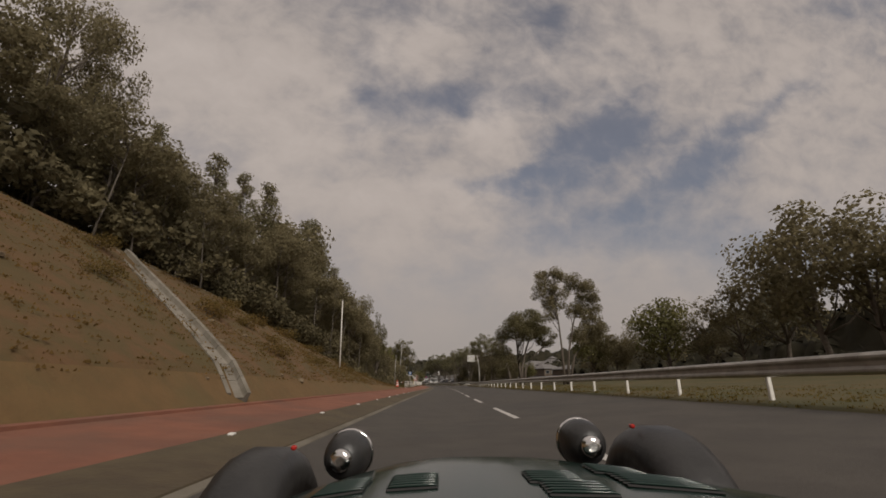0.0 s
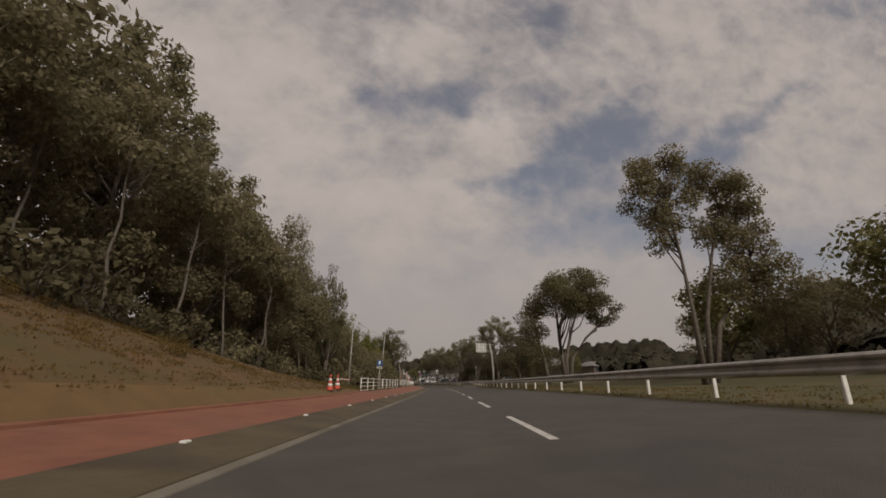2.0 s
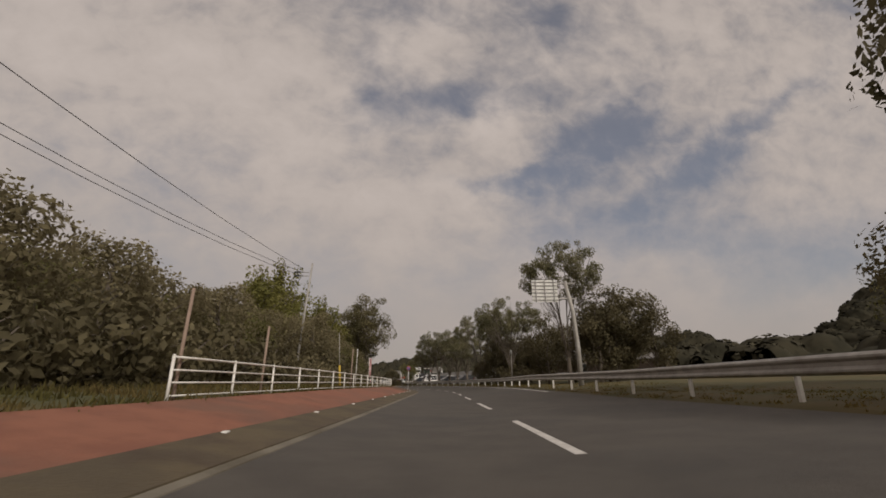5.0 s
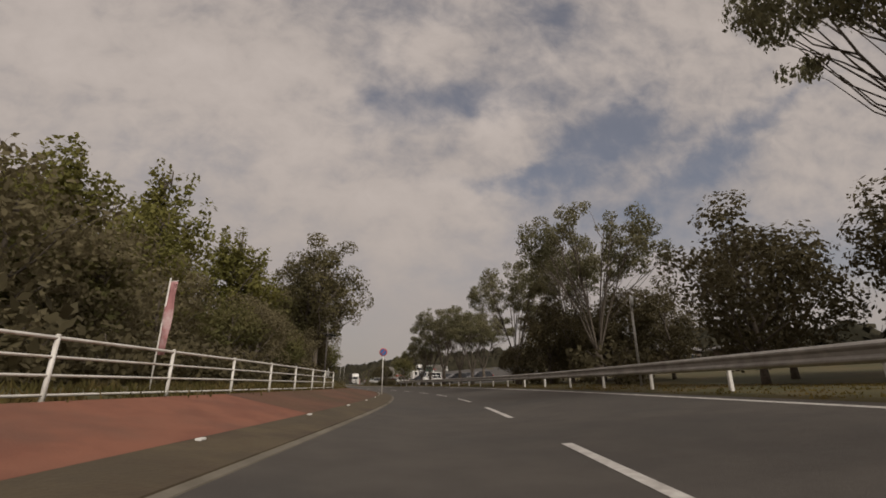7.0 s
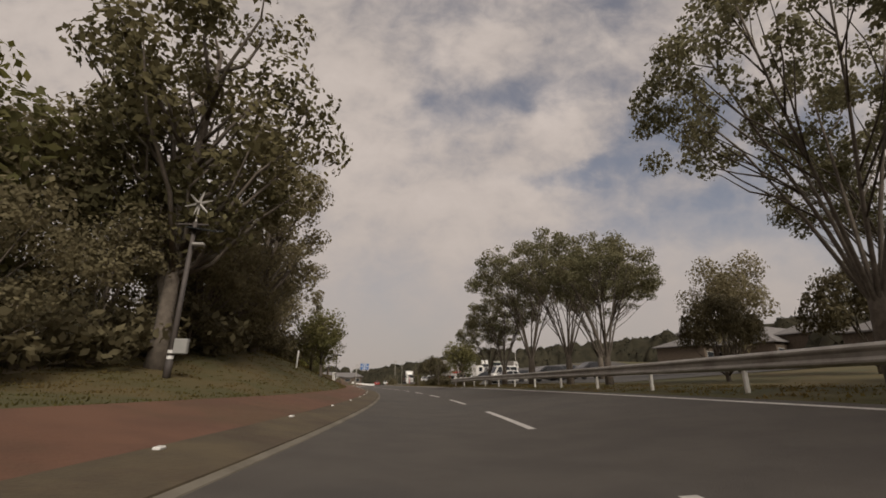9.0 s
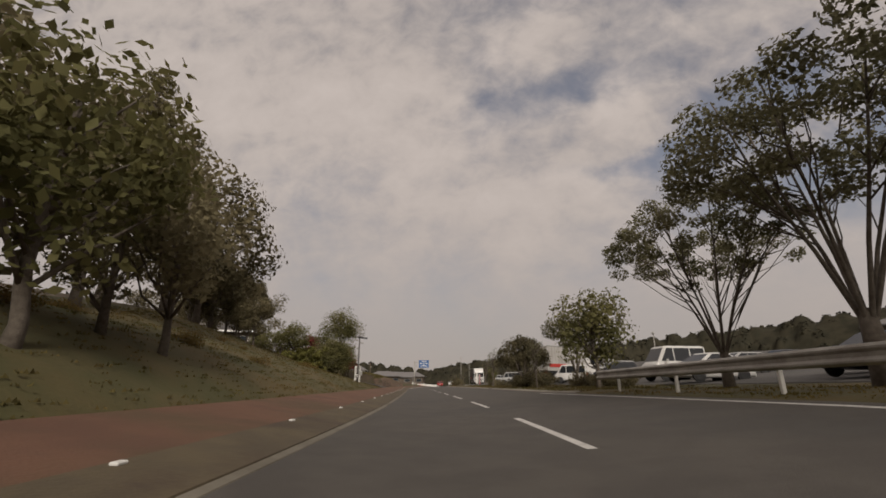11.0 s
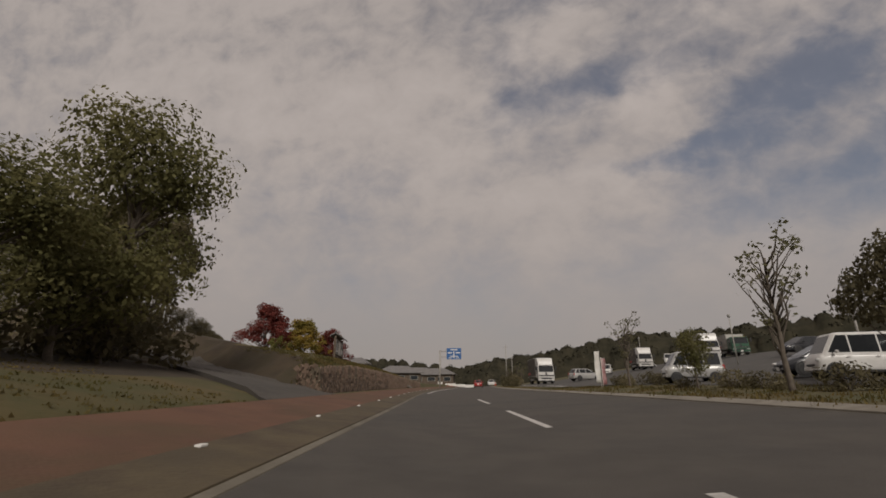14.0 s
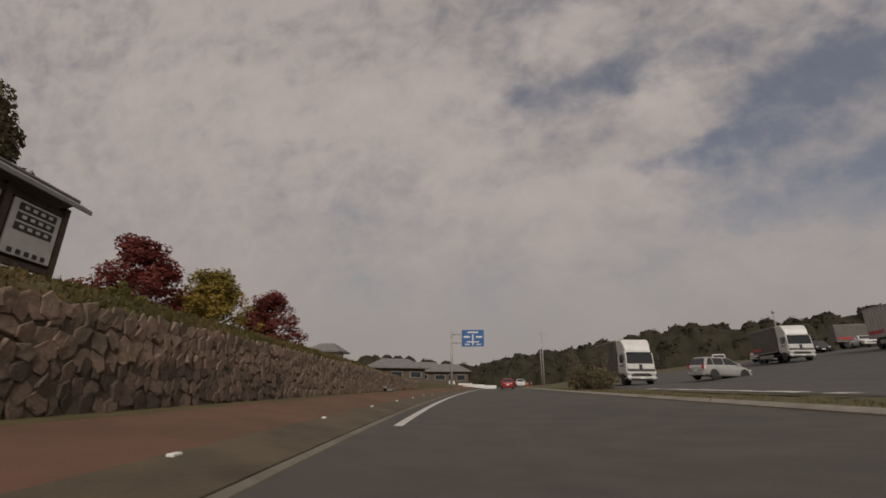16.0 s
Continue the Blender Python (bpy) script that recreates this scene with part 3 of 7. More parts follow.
def guardrail():
    rail = thing("guardrail", "galvanised steel corrugated guardrail on short white posts", "guardrail", kind="structure")
    d0 = 7.45
    prof = [(0.0, 0.50), (-0.03, 0.515), (-0.085, 0.56), (-0.085, 0.60), (-0.03, 0.655), (-0.03, 0.735), (-0.085, 0.79), (-0.085, 0.83),
            (-0.03, 0.875), (0.0, 0.885), (0.012, 0.885), (0.0, 0.87), (-0.018, 0.735), (-0.018, 0.655), (-0.07, 0.6), (-0.07, 0.56),
            (-0.018, 0.52), (0.012, 0.50)]
    s = -27.0
    while s < 168:
        p = [(d0 + a, h) for a, h in prof]
        strip("rail_panel", p + [p[0]], s, s + 3.34, M_STEEL, rail, ds=1.12)
        s += 3.35
    b = Build()
    b.box((0, 0, 0.36), (0.10, 0.085, 1.0), 0.015)
    b.box((-0.03, 0, 0.72), (0.12, 0.09, 0.18), 0.01)
    first = None
    s = POST_START - 3.28 * 8
    while s < 170:
        m = on_ground(s, d0 + 0.07, height=base(d0) + lift(s, d0) - 0.08) @ Matrix.Scale(1 / SC, 4)
        if first is None:
            first = b.part("post", M_WHITE, rail)
            first.matrix_basis = m
        else:
            reuse("post", first, rail, m)
        s += float(np.interp(s, [0, 90, 140], [3.28, 3.30, 3.45]))


guardrail()


# ---- white pipe fence on the footway side ----
def fence(s0, s1, d0):
    f = thing("pipe_fence", "white painted steel pipe fence with four rails", "fence", group="pipe fences by the footway", kind="structure")
    n = max(1, round((s1 - s0) / 2.35))
    for h, r in ((0.10, 0.020), (0.36, 0.020), (0.61, 0.020), (0.87, 0.026)):
        pts = [road(s, d0, base(d0) + lift(s, d0) + 0.02 + h / SC) for s in np.arange(s0, s1 + 0.01, (s1 - s0) / (n * 2))]
        Build().tube(pts, r / SC, 8).part("rail", M_WHITE, f, smooth=True)
    b = Build()
    b.tube([(0, 0, -0.25), (0, 0, 0.90)], 0.033, 10)
    b.lathe([(0.036, 0.895), (0.034, 0.91), (0.02, 0.92), (0.003, 0.923)], 10)
    first = None
    for i in range(n + 1):
        q = s0 + (s1 - s0) * i / n
        m = on_ground(q, d0, height=base(d0) + lift(q, d0) + 0.02) @ Matrix.Scale(1 / SC, 4)
        if first is None:
            first = b.part("post", M_WHITE, f, smooth=True)
            first.matrix_basis = m
        else:
            reuse("post", first, f, m)
    return f


fence(53.0, 62.0, -5.3)
fence(62.15, 74.1, -5.3)
fence(77.6, 119.4, -5.3)

# ---- trees ----
def leaf_cards(rng, centres, out, size, spread=0.75, long=1.7):
    """Small leaf sprays, one diamond each, turned roughly outward."""
    n = len(centres)
    nrm = out + rng.normal(size=(n, 3)) * spread + np.array([0, 0, 0.25])
    nrm /= np.linalg.norm(nrm, axis=1)[:, None] + 1e-9
    a = np.cross(nrm, rng.normal(size=(n, 3)))
    a /= np.linalg.norm(a, axis=1)[:, None] + 1e-9
    b = np.cross(nrm, a)
    l = (size * rng.uniform(0.55, 1.35, n) * 0.5)[:, None]
    w = l / long
    v = np.stack([centres - a * l, centres + b * w, centres + a * l, centres - b * w], 1).reshape(-1, 3)
    f = np.arange(n * 4).reshape(-1, 4)
    return v, f


def crown_mesh(name, clumps, leaves, size, mat, seed, long=1.7, shell=0.38):
    """Crown of clumps: rows of x, y, z, radius, flattening."""
    rng = np.random.default_rng(seed)
    total = sum(c[3] ** 2 for c in clumps)
    mid = np.mean([c[:3] for c in clumps], axis=0)
    pts, outs = [], []
    for x, y, z, r, flat in clumps:
        k = max(6, int(leaves * r * r / total))
        p = rng.normal(size=(k, 3))
        p /= np.linalg.norm(p, axis=1)[:, None]
        outs.append(p + 0.5 * (np.array([x, y, z]) - mid) / (np.linalg.norm(np.array([x, y, z]) - mid) + 0.1))
        p = p * (rng.uniform(0.15, 1.0, k) ** shell)[:, None] * r * rng.uniform(0.86, 1.08, k)[:, None]
        p[:, 2] *= flat
        pts.append(p + np.array([x, y, z]))
    v, f = leaf_cards(rng, np.concatenate(pts), np.concatenate(outs), size, 0.75, long)
    me = bpy.data.meshes.new(name)
    me.from_pydata(v.tolist(), [], f.tolist())
    me.materials.append(mat)
    return me


def limbs(clumps, rnd, trunk, radius, fork, count, bend=0.25):
    """Trunk polylines and limbs that reach into the clumps."""
    b = Build()
    for line in trunk:
        k = len(line)
        b.tube(line, [radius * (1 - 0.72 * i / (k - 1)) * (1.35 if i == 0 else 1) for i in range(k)], 8)
    picks = rnd.sample(range(len(clumps)), min(count, len(clumps)))
    for i in picks:
        x, y, z, r, flat = clumps[i]
        line = min(trunk, key=lambda ln: (ln[-1][0] - x) ** 2 + (ln[-1][1] - y) ** 2)
        top = line[-1][2]
        z0 = min(top * 0.96, max(fork, z - math.hypot(x - line[-1][0], y - line[-1][1]) * rnd.uniform(0.8, 1.3) - 0.3))
        t = z0 / top
        j = min(len(line) - 2, int(t * (len(line) - 1)))
        u = t * (len(line) - 1) - j
        p = Vector(line[j]).lerp(Vector(line[j + 1]), max(0.0, min(1.0, u)))
        q = Vector((x, y, z))
        m1 = p.lerp(q, 0.4) + Vector((rnd.uniform(-1, 1), rnd.uniform(-1, 1), -rnd.uniform(0, 1))) * bend
        m2 = p.lerp(q, 0.75) + Vector((rnd.uniform(-1, 1), rnd.uniform(-1, 1), rnd.uniform(-0.3, 0.6))) * bend
        r0 = radius * rnd.uniform(0.28, 0.42)
        b.tube([p, m1, m2, q], [r0, r0 * 0.75, r0 * 0.5, r0 * 0.2], 5)
    return b


def dome(rnd, n, rx, rz, zc, rmin, rmax, flat=0.8, low=-0.6, cx=0.0, cy=0.0):
    """Clumps over an uneven dome."""
    out = []
    for i in range(n):
        while True:
            x, y, z = rnd.uniform(-1, 1), rnd.uniform(-1, 1), rnd.uniform(low, 1)
            q = math.sqrt(x * x + y * y + z * z)
            if 0.35 < q < 1:
                break
        k = rnd.uniform(0.82, 1.06)
        r = rnd.uniform(rmin, rmax)
        out.append((cx + x * rx * k, cy + y * rx * k, zc + z * rz * k, r, flat * rnd.uniform(0.85, 1.15)))
    return out


def make_tree(name, clumps, trunk, radius, fork, count, leaves, size, leaf_mat, bark, seed, label, category="tree", bend=0.25, long=1.7):
    rnd = random.Random(seed)
    t = thing(name, label, category)
    limbs(clumps, rnd, trunk, radius, fork, count, bend).part("trunk", bark, t, smooth=True)
    crown = new("crown", crown_mesh("crown", clumps, leaves, size, leaf_mat, seed, long))
    crown.parent = t
    return t


def wobble(rnd, height, lean=0.0, amount=0.15, n=6, start=(0, 0)):
    return [(start[0] + lean * (i / n) + rnd.uniform(-1, 1) * amount * (i > 0), start[1] + rnd.uniform(-1, 1) * amount * (i > 0), -0.4 + (height + 0.4) * i / n)
            for i in range(n + 1)]


def broadleaf(seed, mat, h=10.0, rx=3.6, label="dark evergreen broadleaf tree with a dense uneven crown", leaves=3400, size=0.33, name="broadleaf_tree", low=0.22):
    rnd = random.Random(seed)
    zc = h * (0.5 + low * 0.5)
    cl = dome(rnd, 46, rx, h - zc, zc, 0.75, 1.5, 0.8, -0.95)
    return make_tree(name, cl, [wobble(rnd, h * 0.82)], 0.20, h * low, 16, leaves, size, mat, M_BARK, seed, label)


def oak(seed, h=10.0, rx=3.4):
    """Tall tree with dark bunches of leaves and sky between them."""
    rnd = random.Random(seed)
    cl = dome(rnd, 70, rx, h * 0.37, h * 0.64, 0.42, 0.95, 0.85, -0.95)
    return make_tree("oak_tree", cl, [wobble(rnd, h * 0.84), wobble(rnd, h * 0.6, 0.9)], 0.19, h * 0.24, 40, 8500, 0.19, M_LEAF_OAK, M_BARK, seed,
                     "tall dark oak with bunched leaves and sky between them")


def cedar(seed, h=13.0, rx=2.3):
    rnd = random.Random(seed)
    cl = []
    for i in range(64):
        z = h * (0.18 + 0.82 * (i / 63))
        r = rx * (1 - i / 63) ** 0.75 * rnd.uniform(0.55, 1.05) + 0.15
        a = rnd.uniform(0, 6.28)
        cl.append((math.cos(a) * r * 0.8, math.sin(a) * r * 0.8, z, 0.55 + 0.35 * (1 - i / 63), 0.75))
    return make_tree("conifer_tree", cl, [wobble(rnd, h * 0.97, 0, 0.08)], 0.19, 1.5, 26, 5400, 0.27, M_LEAF_PINE, M_BARK, seed,
                     "tall dark conifer with ragged layered branches", bend=0.1, long=2.4)


def upright_light(seed, h=9.0):
    """Light green tree with spiky upright shoots."""
    rnd = random.Random(seed)
    cl = dome(rnd, 34, 2.2, h * 0.36, h * 0.48, 0.6, 1.1, 1.0, -0.9)
    for i in range(16):
        a, r = rnd.uniform(0, 6.28), rnd.uniform(0, 1.7)
        top = h * rnd.uniform(0.80, 1.0) - r * 0.7
        for k in range(5):
            cl.append((math.cos(a) * r * (1 + 0.10 * k), math.sin(a) * r * (1 + 0.10 * k), top - 1.7 + k * 0.42, 0.40 - 0.055 * k, 1.5))
    return make_tree("light_green_tree", cl, [wobble(rnd, h * 0.9)], 0.15, h * 0.2, 24, 7000, 0.22, M_LEAF_LIGHT, M_BARK, seed,
                     "light yellow-green tree with spiky upright shoots")


def zelkova(seed, h=10.0, rx=4.2, leaves=11000):
    """Vase-shaped street tree with many upswept limbs."""
    rnd = random.Random(seed)
    trunk, cl = [], []
    for i in range(9):
        a = 6.28 * i / 9 + rnd.uniform(-0.3, 0.3)
        r = rx * rnd.uniform(0.35, 0.75)
        zt = h * rnd.uniform(0.78, 0.92) - r * 0.15
        trunk.append([(0, 0, -0.4), (math.cos(a) * 0.08, math.sin(a) * 0.08, h * 0.16), (math.cos(a) * r * 0.30, math.sin(a) * r * 0.30, h * 0.36),
                      (math.cos(a) * r * 0.66, math.sin(a) * r * 0.66, h * 0.58), (math.cos(a) * r, math.sin(a) * r, zt)])
    for i in range(120):
        a = rnd.uniform(0, 6.28)
        r = rx * math.sqrt(rnd.uniform(0.02, 1.0))
        hi = h * (0.97 - 0.22 * (r / rx) ** 2)
        lo = h * (0.44 + 0.20 * (r / rx))
        cl.append((math.cos(a) * r, math.sin(a) * r, rnd.uniform(lo, hi), rnd.uniform(0.32, 0.72), 0.7))
    b = limbs(cl, rnd, trunk, 0.075, h * 0.25, 60, 0.15)
    b.tube([(0, 0, -0.4), (0.0, 0.02, h * 0.10), (0.02, 0, h * 0.2)], [0.30, 0.23, 0.16], 9)
    t = thing("zelkova_tree", "vase-shaped street tree with upswept limbs and thin foliage", "tree")
    b.part("trunk", M_BARK, t, smooth=True)
    crown = new("crown", crown_mesh("crown", cl, int(leaves * 1.35), 0.155, M_LEAF_ZELKOVA, seed))
    crown.parent = t
    return t


def spreading(seed, h=14.0, rx=6.0):
    """Old wide tree: several leaning stems under a broad cap, open gaps low down."""
    rnd = random.Random(seed)
    trunk = [[(0, 0, -0.4), (0.2, 0.1, h * 0.2), (1.0, 0.2, h * 0.42), (2.2, 0.1, h * 0.66)],
             [(0, 0, -0.4), (-0.3, 0.1, h * 0.22), (-0.5, 0.0, h * 0.45), (-0.7, -0.3, h * 0.75)],
             [(0.3, 0, -0.4), (0.8, -0.2, h * 0.2), (2.4, -0.3, h * 0.36), (4.4, -0.4, h * 0.5)],
             [(-1.8, 0.5, -0.4), (-2.2, 0.5, h * 0.2), (-2.8, 0.6, h * 0.4), (-3.0, 0.5, h * 0.55)]]
    cl = dome(rnd, 58, rx * 0.82, h * 0.30, h * 0.68, 0.9, 1.7, 0.7, -0.35, 0.4)
    cl += [(rx * rnd.uniform(0.55, 0.95), rnd.uniform(-2, 2), h * rnd.uniform(0.48, 0.6), rnd.uniform(0.6, 1.1), 0.6) for _ in range(9)]
    cl += [(-rx * rnd.uniform(0.35, 0.85), rnd.uniform(-2, 2), h * rnd.uniform(0.12, 0.62), rnd.uniform(0.8, 1.4), 0.8) for _ in range(20)]
    return make_tree("spreading_tree", cl, trunk, 0.26, h * 0.22, 34, 30000, 0.22, M_LEAF_OAK, M_BARK, seed,
                     "wide old tree with leaning stems and a broad dark cap")


def tall_pair(seed, h=14.0):
    """Tall tree with bare twin trunks and rounded cloud-like tops."""
    rnd = random.Random(seed)
    trunk = [[(-0.9, 0, -0.4), (-0.85, 0.1, h * 0.25), (-1.0, 0.1, h * 0.5), (-1.5, 0, h * 0.86)],
             [(-0.5, 0.3, -0.4), (-0.1, 0.2, h * 0.25), (0.7, 0.1, h * 0.50), (1.7, 0, h * 0.74)],
             [(-0.3, 0.2, -0.2), (0.5, 0.2, h * 0.22), (1.9, 0.0, h * 0.36), (3.0, 0.1, h * 0.52)]]
    cl = []
    for cx, cz, r, n in ((-1.7, 0.88, 1.75, 16), (-2.2, 0.75, 1.6, 13), (-1.0, 0.70, 1.4, 9), (-1.9, 0.60, 1.0, 5), (1.9, 0.78, 1.6, 14), (2.6, 0.66, 1.5, 12),
                         (1.2, 0.58, 1.2, 7), (3.2, 0.50, 1.6, 11), (1.8, 0.40, 1.5, 9), (3.6, 0.34, 1.7, 11), (0.6, 0.86, 1.1, 6)):
        cl += dome(rnd, n, r, r * 0.85, h * cz, 0.5, 0.95, 0.9, -0.9, cx)
    return make_tree("tall_tree", cl, trunk, 0.15, h * 0.3, 30, 30000, 0.17, M_LEAF_DARK, M_BARK, seed,
                     "tall tree with bare twin trunks and rounded leafy tops")


def maple(seed, mat, label, name, h=5.0):
    """Small autumn tree with a jagged pointed crown."""
    rnd = random.Random(seed)
    cl = []
    for i in range(120):
        z = rnd.uniform(0.0, 1.0) ** 1.15
        r = 2.45 * (1 - 0.80 * z) * math.sqrt(rnd.uniform(0.05, 1.0))
        a = rnd.uniform(0, 6.28)
        cl.append((math.cos(a) * r, math.sin(a) * r, h * (0.20 + 0.76 * z) - 0.10 * r, rnd.uniform(0.28, 0.56), 0.85))
    trunk = [[(0, 0, -0.3), (0.1 * math.cos(a), 0.1 * math.sin(a), h * 0.2), (0.7 * math.cos(a), 0.7 * math.sin(a), h * 0.7)] for a in (0.4, 2.3, 4.4)]
    return make_tree(name, cl, trunk, 0.08, h * 0.2, 30, 9000, 0.17, mat, M_BARK, seed, label, bend=0.1)


def round_dome(seed, h=4.5, rx=3.0, mat=None, leaves=11000, name="round_tree", label="clipped dome-shaped evergreen tree on a short forked trunk", deep=0.30):
    rnd = random.Random(seed)
    cl = []
    for i in range(110):
        a, q = rnd.uniform(0, 6.28), math.sqrt(rnd.uniform(0, 1))
        z = math.sqrt(max(0, 1 - q * q)) * rnd.uniform(0.75, 1.0)
        cl.append((math.cos(a) * q * rx * 0.93, math.sin(a) * q * rx * 0.93, h * 0.40 + z * h * 0.54, rnd.uniform(0.30, 0.55) * rx / 3.0, 0.9))
        if i % 3 == 0:
            cl.append((math.cos(a) * q * rx * 0.7, math.sin(a) * q * rx * 0.7, h * 0.40 + (z - deep * 1.2 + 0.36) * h * 0.30, rnd.uniform(0.4, 0.6) * rx / 3.0, 0.9))
    trunk = [[(0, 0, -0.3), (0.1 * math.cos(a), 0.1 * math.sin(a), h * 0.15), (rx * 0.4 * math.cos(a), rx * 0.4 * math.sin(a), h * 0.6)]
             for a in (0.3, 1.6, 2.9, 4.2, 5.4)]
    return make_tree(name, cl, trunk, 0.12, h * 0.2, 20, leaves, 0.17 * rx / 3.0, mat or M_LEAF_DARK, M_BARK, seed, label)


def shrub(seed, h=1.3, rx=1.4, mat=None, label="low rounded dark green shrub", leaves=620, size=0.21):
    rnd = random.Random(seed)
    cl = dome(rnd, 26, rx * 0.85, h * 0.55, h * 0.40, 0.22, 0.42, 0.9, -0.7)
    trunk = [[(0, 0, -0.2), (0.1 * math.cos(a), 0.1 * math.sin(a), h * 0.3), (rx * 0.5 * math.cos(a), rx * 0.5 * math.sin(a), h * 0.7)] for a in (0, 2.1, 4.2)]
    return make_tree("shrub", cl, trunk, 0.03, h * 0.2, 5, leaves, size, mat or M_LEAF_DARK, M_BARK, seed, label, "shrub", bend=0.05)


def sparse_sapling(seed, h=4.0):
    rnd = random.Random(seed)
    cl = [(rnd.uniform(-0.9, 0.9) * (0.3 + 0.7 * z), rnd.uniform(-0.9, 0.9) * (0.3 + 0.7 * z), h * (0.4 + 0.58 * z), rnd.uniform(0.12, 0.28), 0.9)
          for z in [rnd.random() for _ in range(34)]]
    return make_tree("sapling", cl, [wobble(rnd, h * 0.8, 0, 0.04)], 0.075, h * 0.25, 34, 420, 0.12, M_LEAF_ZELKOVA, M_BARK, seed,
                     "thin young tree, nearly bare", bend=0.08)


def thin_trunk_tree(seed, h=10.0):
    """Woodland-edge tree: thin pale stem, crown only near the top."""
    rnd = random.Random(seed)
    cl = dome(rnd, 26, 2.3, h * 0.2, h * 0.78, 0.6, 1.1, 0.8, -0.9)
    return make_tree("thin_tree", cl, [wobble(rnd, h * 0.85, rnd.uniform(-1.2, 1.2), 0.10)], 0.085, h * 0.45, 12, 2800, 0.25, M_LEAF_DARK, M_PALE_BARK, seed,
                     "thin pale-stemmed woodland tree with a high dark crown")


def airy_tree(seed, h=10.0, rx=3.3):
    """Roadside tree whose thin crown lets the sky through."""
    rnd = random.Random(seed)
    cl = dome(rnd, 60, rx, h * 0.42, h * 0.56, 0.35, 0.85, 0.75, -0.95)
    return make_tree("airy_tree", cl, [wobble(rnd, h * 0.85), wobble(rnd, h * 0.7, 1.1)], 0.14, h * 0.15, 40, 8500, 0.165, M_LEAF_DARK, M_BARK, seed,
                     "open-crowned dark roadside tree with sky between its branches")


USED = set()


def plant(source, s, d, size=1.0, rz=0.0, wide=1.0, sink=0.0, group="", label=""):
    m = spot(s, d, rz, sink) @ Matrix.Diagonal((size * wide, size * wide, size, 1))
    if source.name not in USED:
        USED.add(source.name)
        source.matrix_basis = m
        ob = source
    else:
        src_scale = source.scale.copy()
        ob = copy_thing(source, m @ Matrix.Diagonal((1 / src_scale.x, 1 / src_scale.y, 1 / src_scale.z, 1)))
    return tagged(ob, label, "", group)


DARK = [broadleaf(11 + i, M_LEAF_DARK, 10.0, 3.4 + 0.3 * i) for i in range(4)]
MIDS = [broadleaf(31 + i, M_LEAF_MID, 8.0, 2.8 + 0.3 * i, "mid-green broadleaf tree with an uneven leafy crown") for i in range(3)]
CEDARS = [cedar(51 + i) for i in range(3)]
LIGHTS = [upright_light(61 + i) for i in range(2)]
ZELKOVAS = [zelkova(71), zelkova(72, 10.0, 3.6, 10000), zelkova(73, 10.0, 4.8, 12000)]
SLIM = [thin_trunk_tree(81 + i) for i in range(3)]
AIRY = [airy_tree(85 + i) for i in range(2)]
TALLFINE = [oak(25 + i, 10.0, 3.4 + 0.3 * i) for i in range(2)]
NEAR = [broadleaf(23 + i, M_LEAF_DARK, 13.0, 4.5 + 0.3 * i, leaves=14000, size=0.20, low=0.10) for i in range(2)]
FINE = [broadleaf(21 + i, M_LEAF_DARK, 10.0, 3.5 + 0.3 * i, leaves=7300, size=0.243, low=0.10) for i in range(2)]
EVERG = [broadleaf(41 + i, M_LEAF_EVERGREEN, 10.0, 3.5 + 0.3 * i, "near-black evergreen tree with a dense crown", 6300, 0.28, "evergreen_tree", 0.12) for i in range(2)]
DOME = round_dome(91, mat=M_LEAF_EVERGREEN)
ROADTREE = broadleaf(88, M_LEAF_MID, 7.0, 2.7, "leafy mid-green tree with a low uneven crown", 15000, 0.16, "roadside_tree", 0.15)
BUSH = [shrub(95, leaves=900, size=0.155, mat=M_LEAF_EVERGREEN), shrub(96, 1.3, 1.2, leaves=900, size=0.155)]
ISLANDBUSH = shrub(94, 1.3, 1.3, M_LEAF_EVERGREEN, "dense near-black clipped shrub", 2400, 0.115)
GREENBUSH = shrub(97, 2.2, 1.8, M_LEAF_LIGHT, "bushy light green shrub", 2600, 0.16)

# ---- planting ----
rnd = random.Random(5)


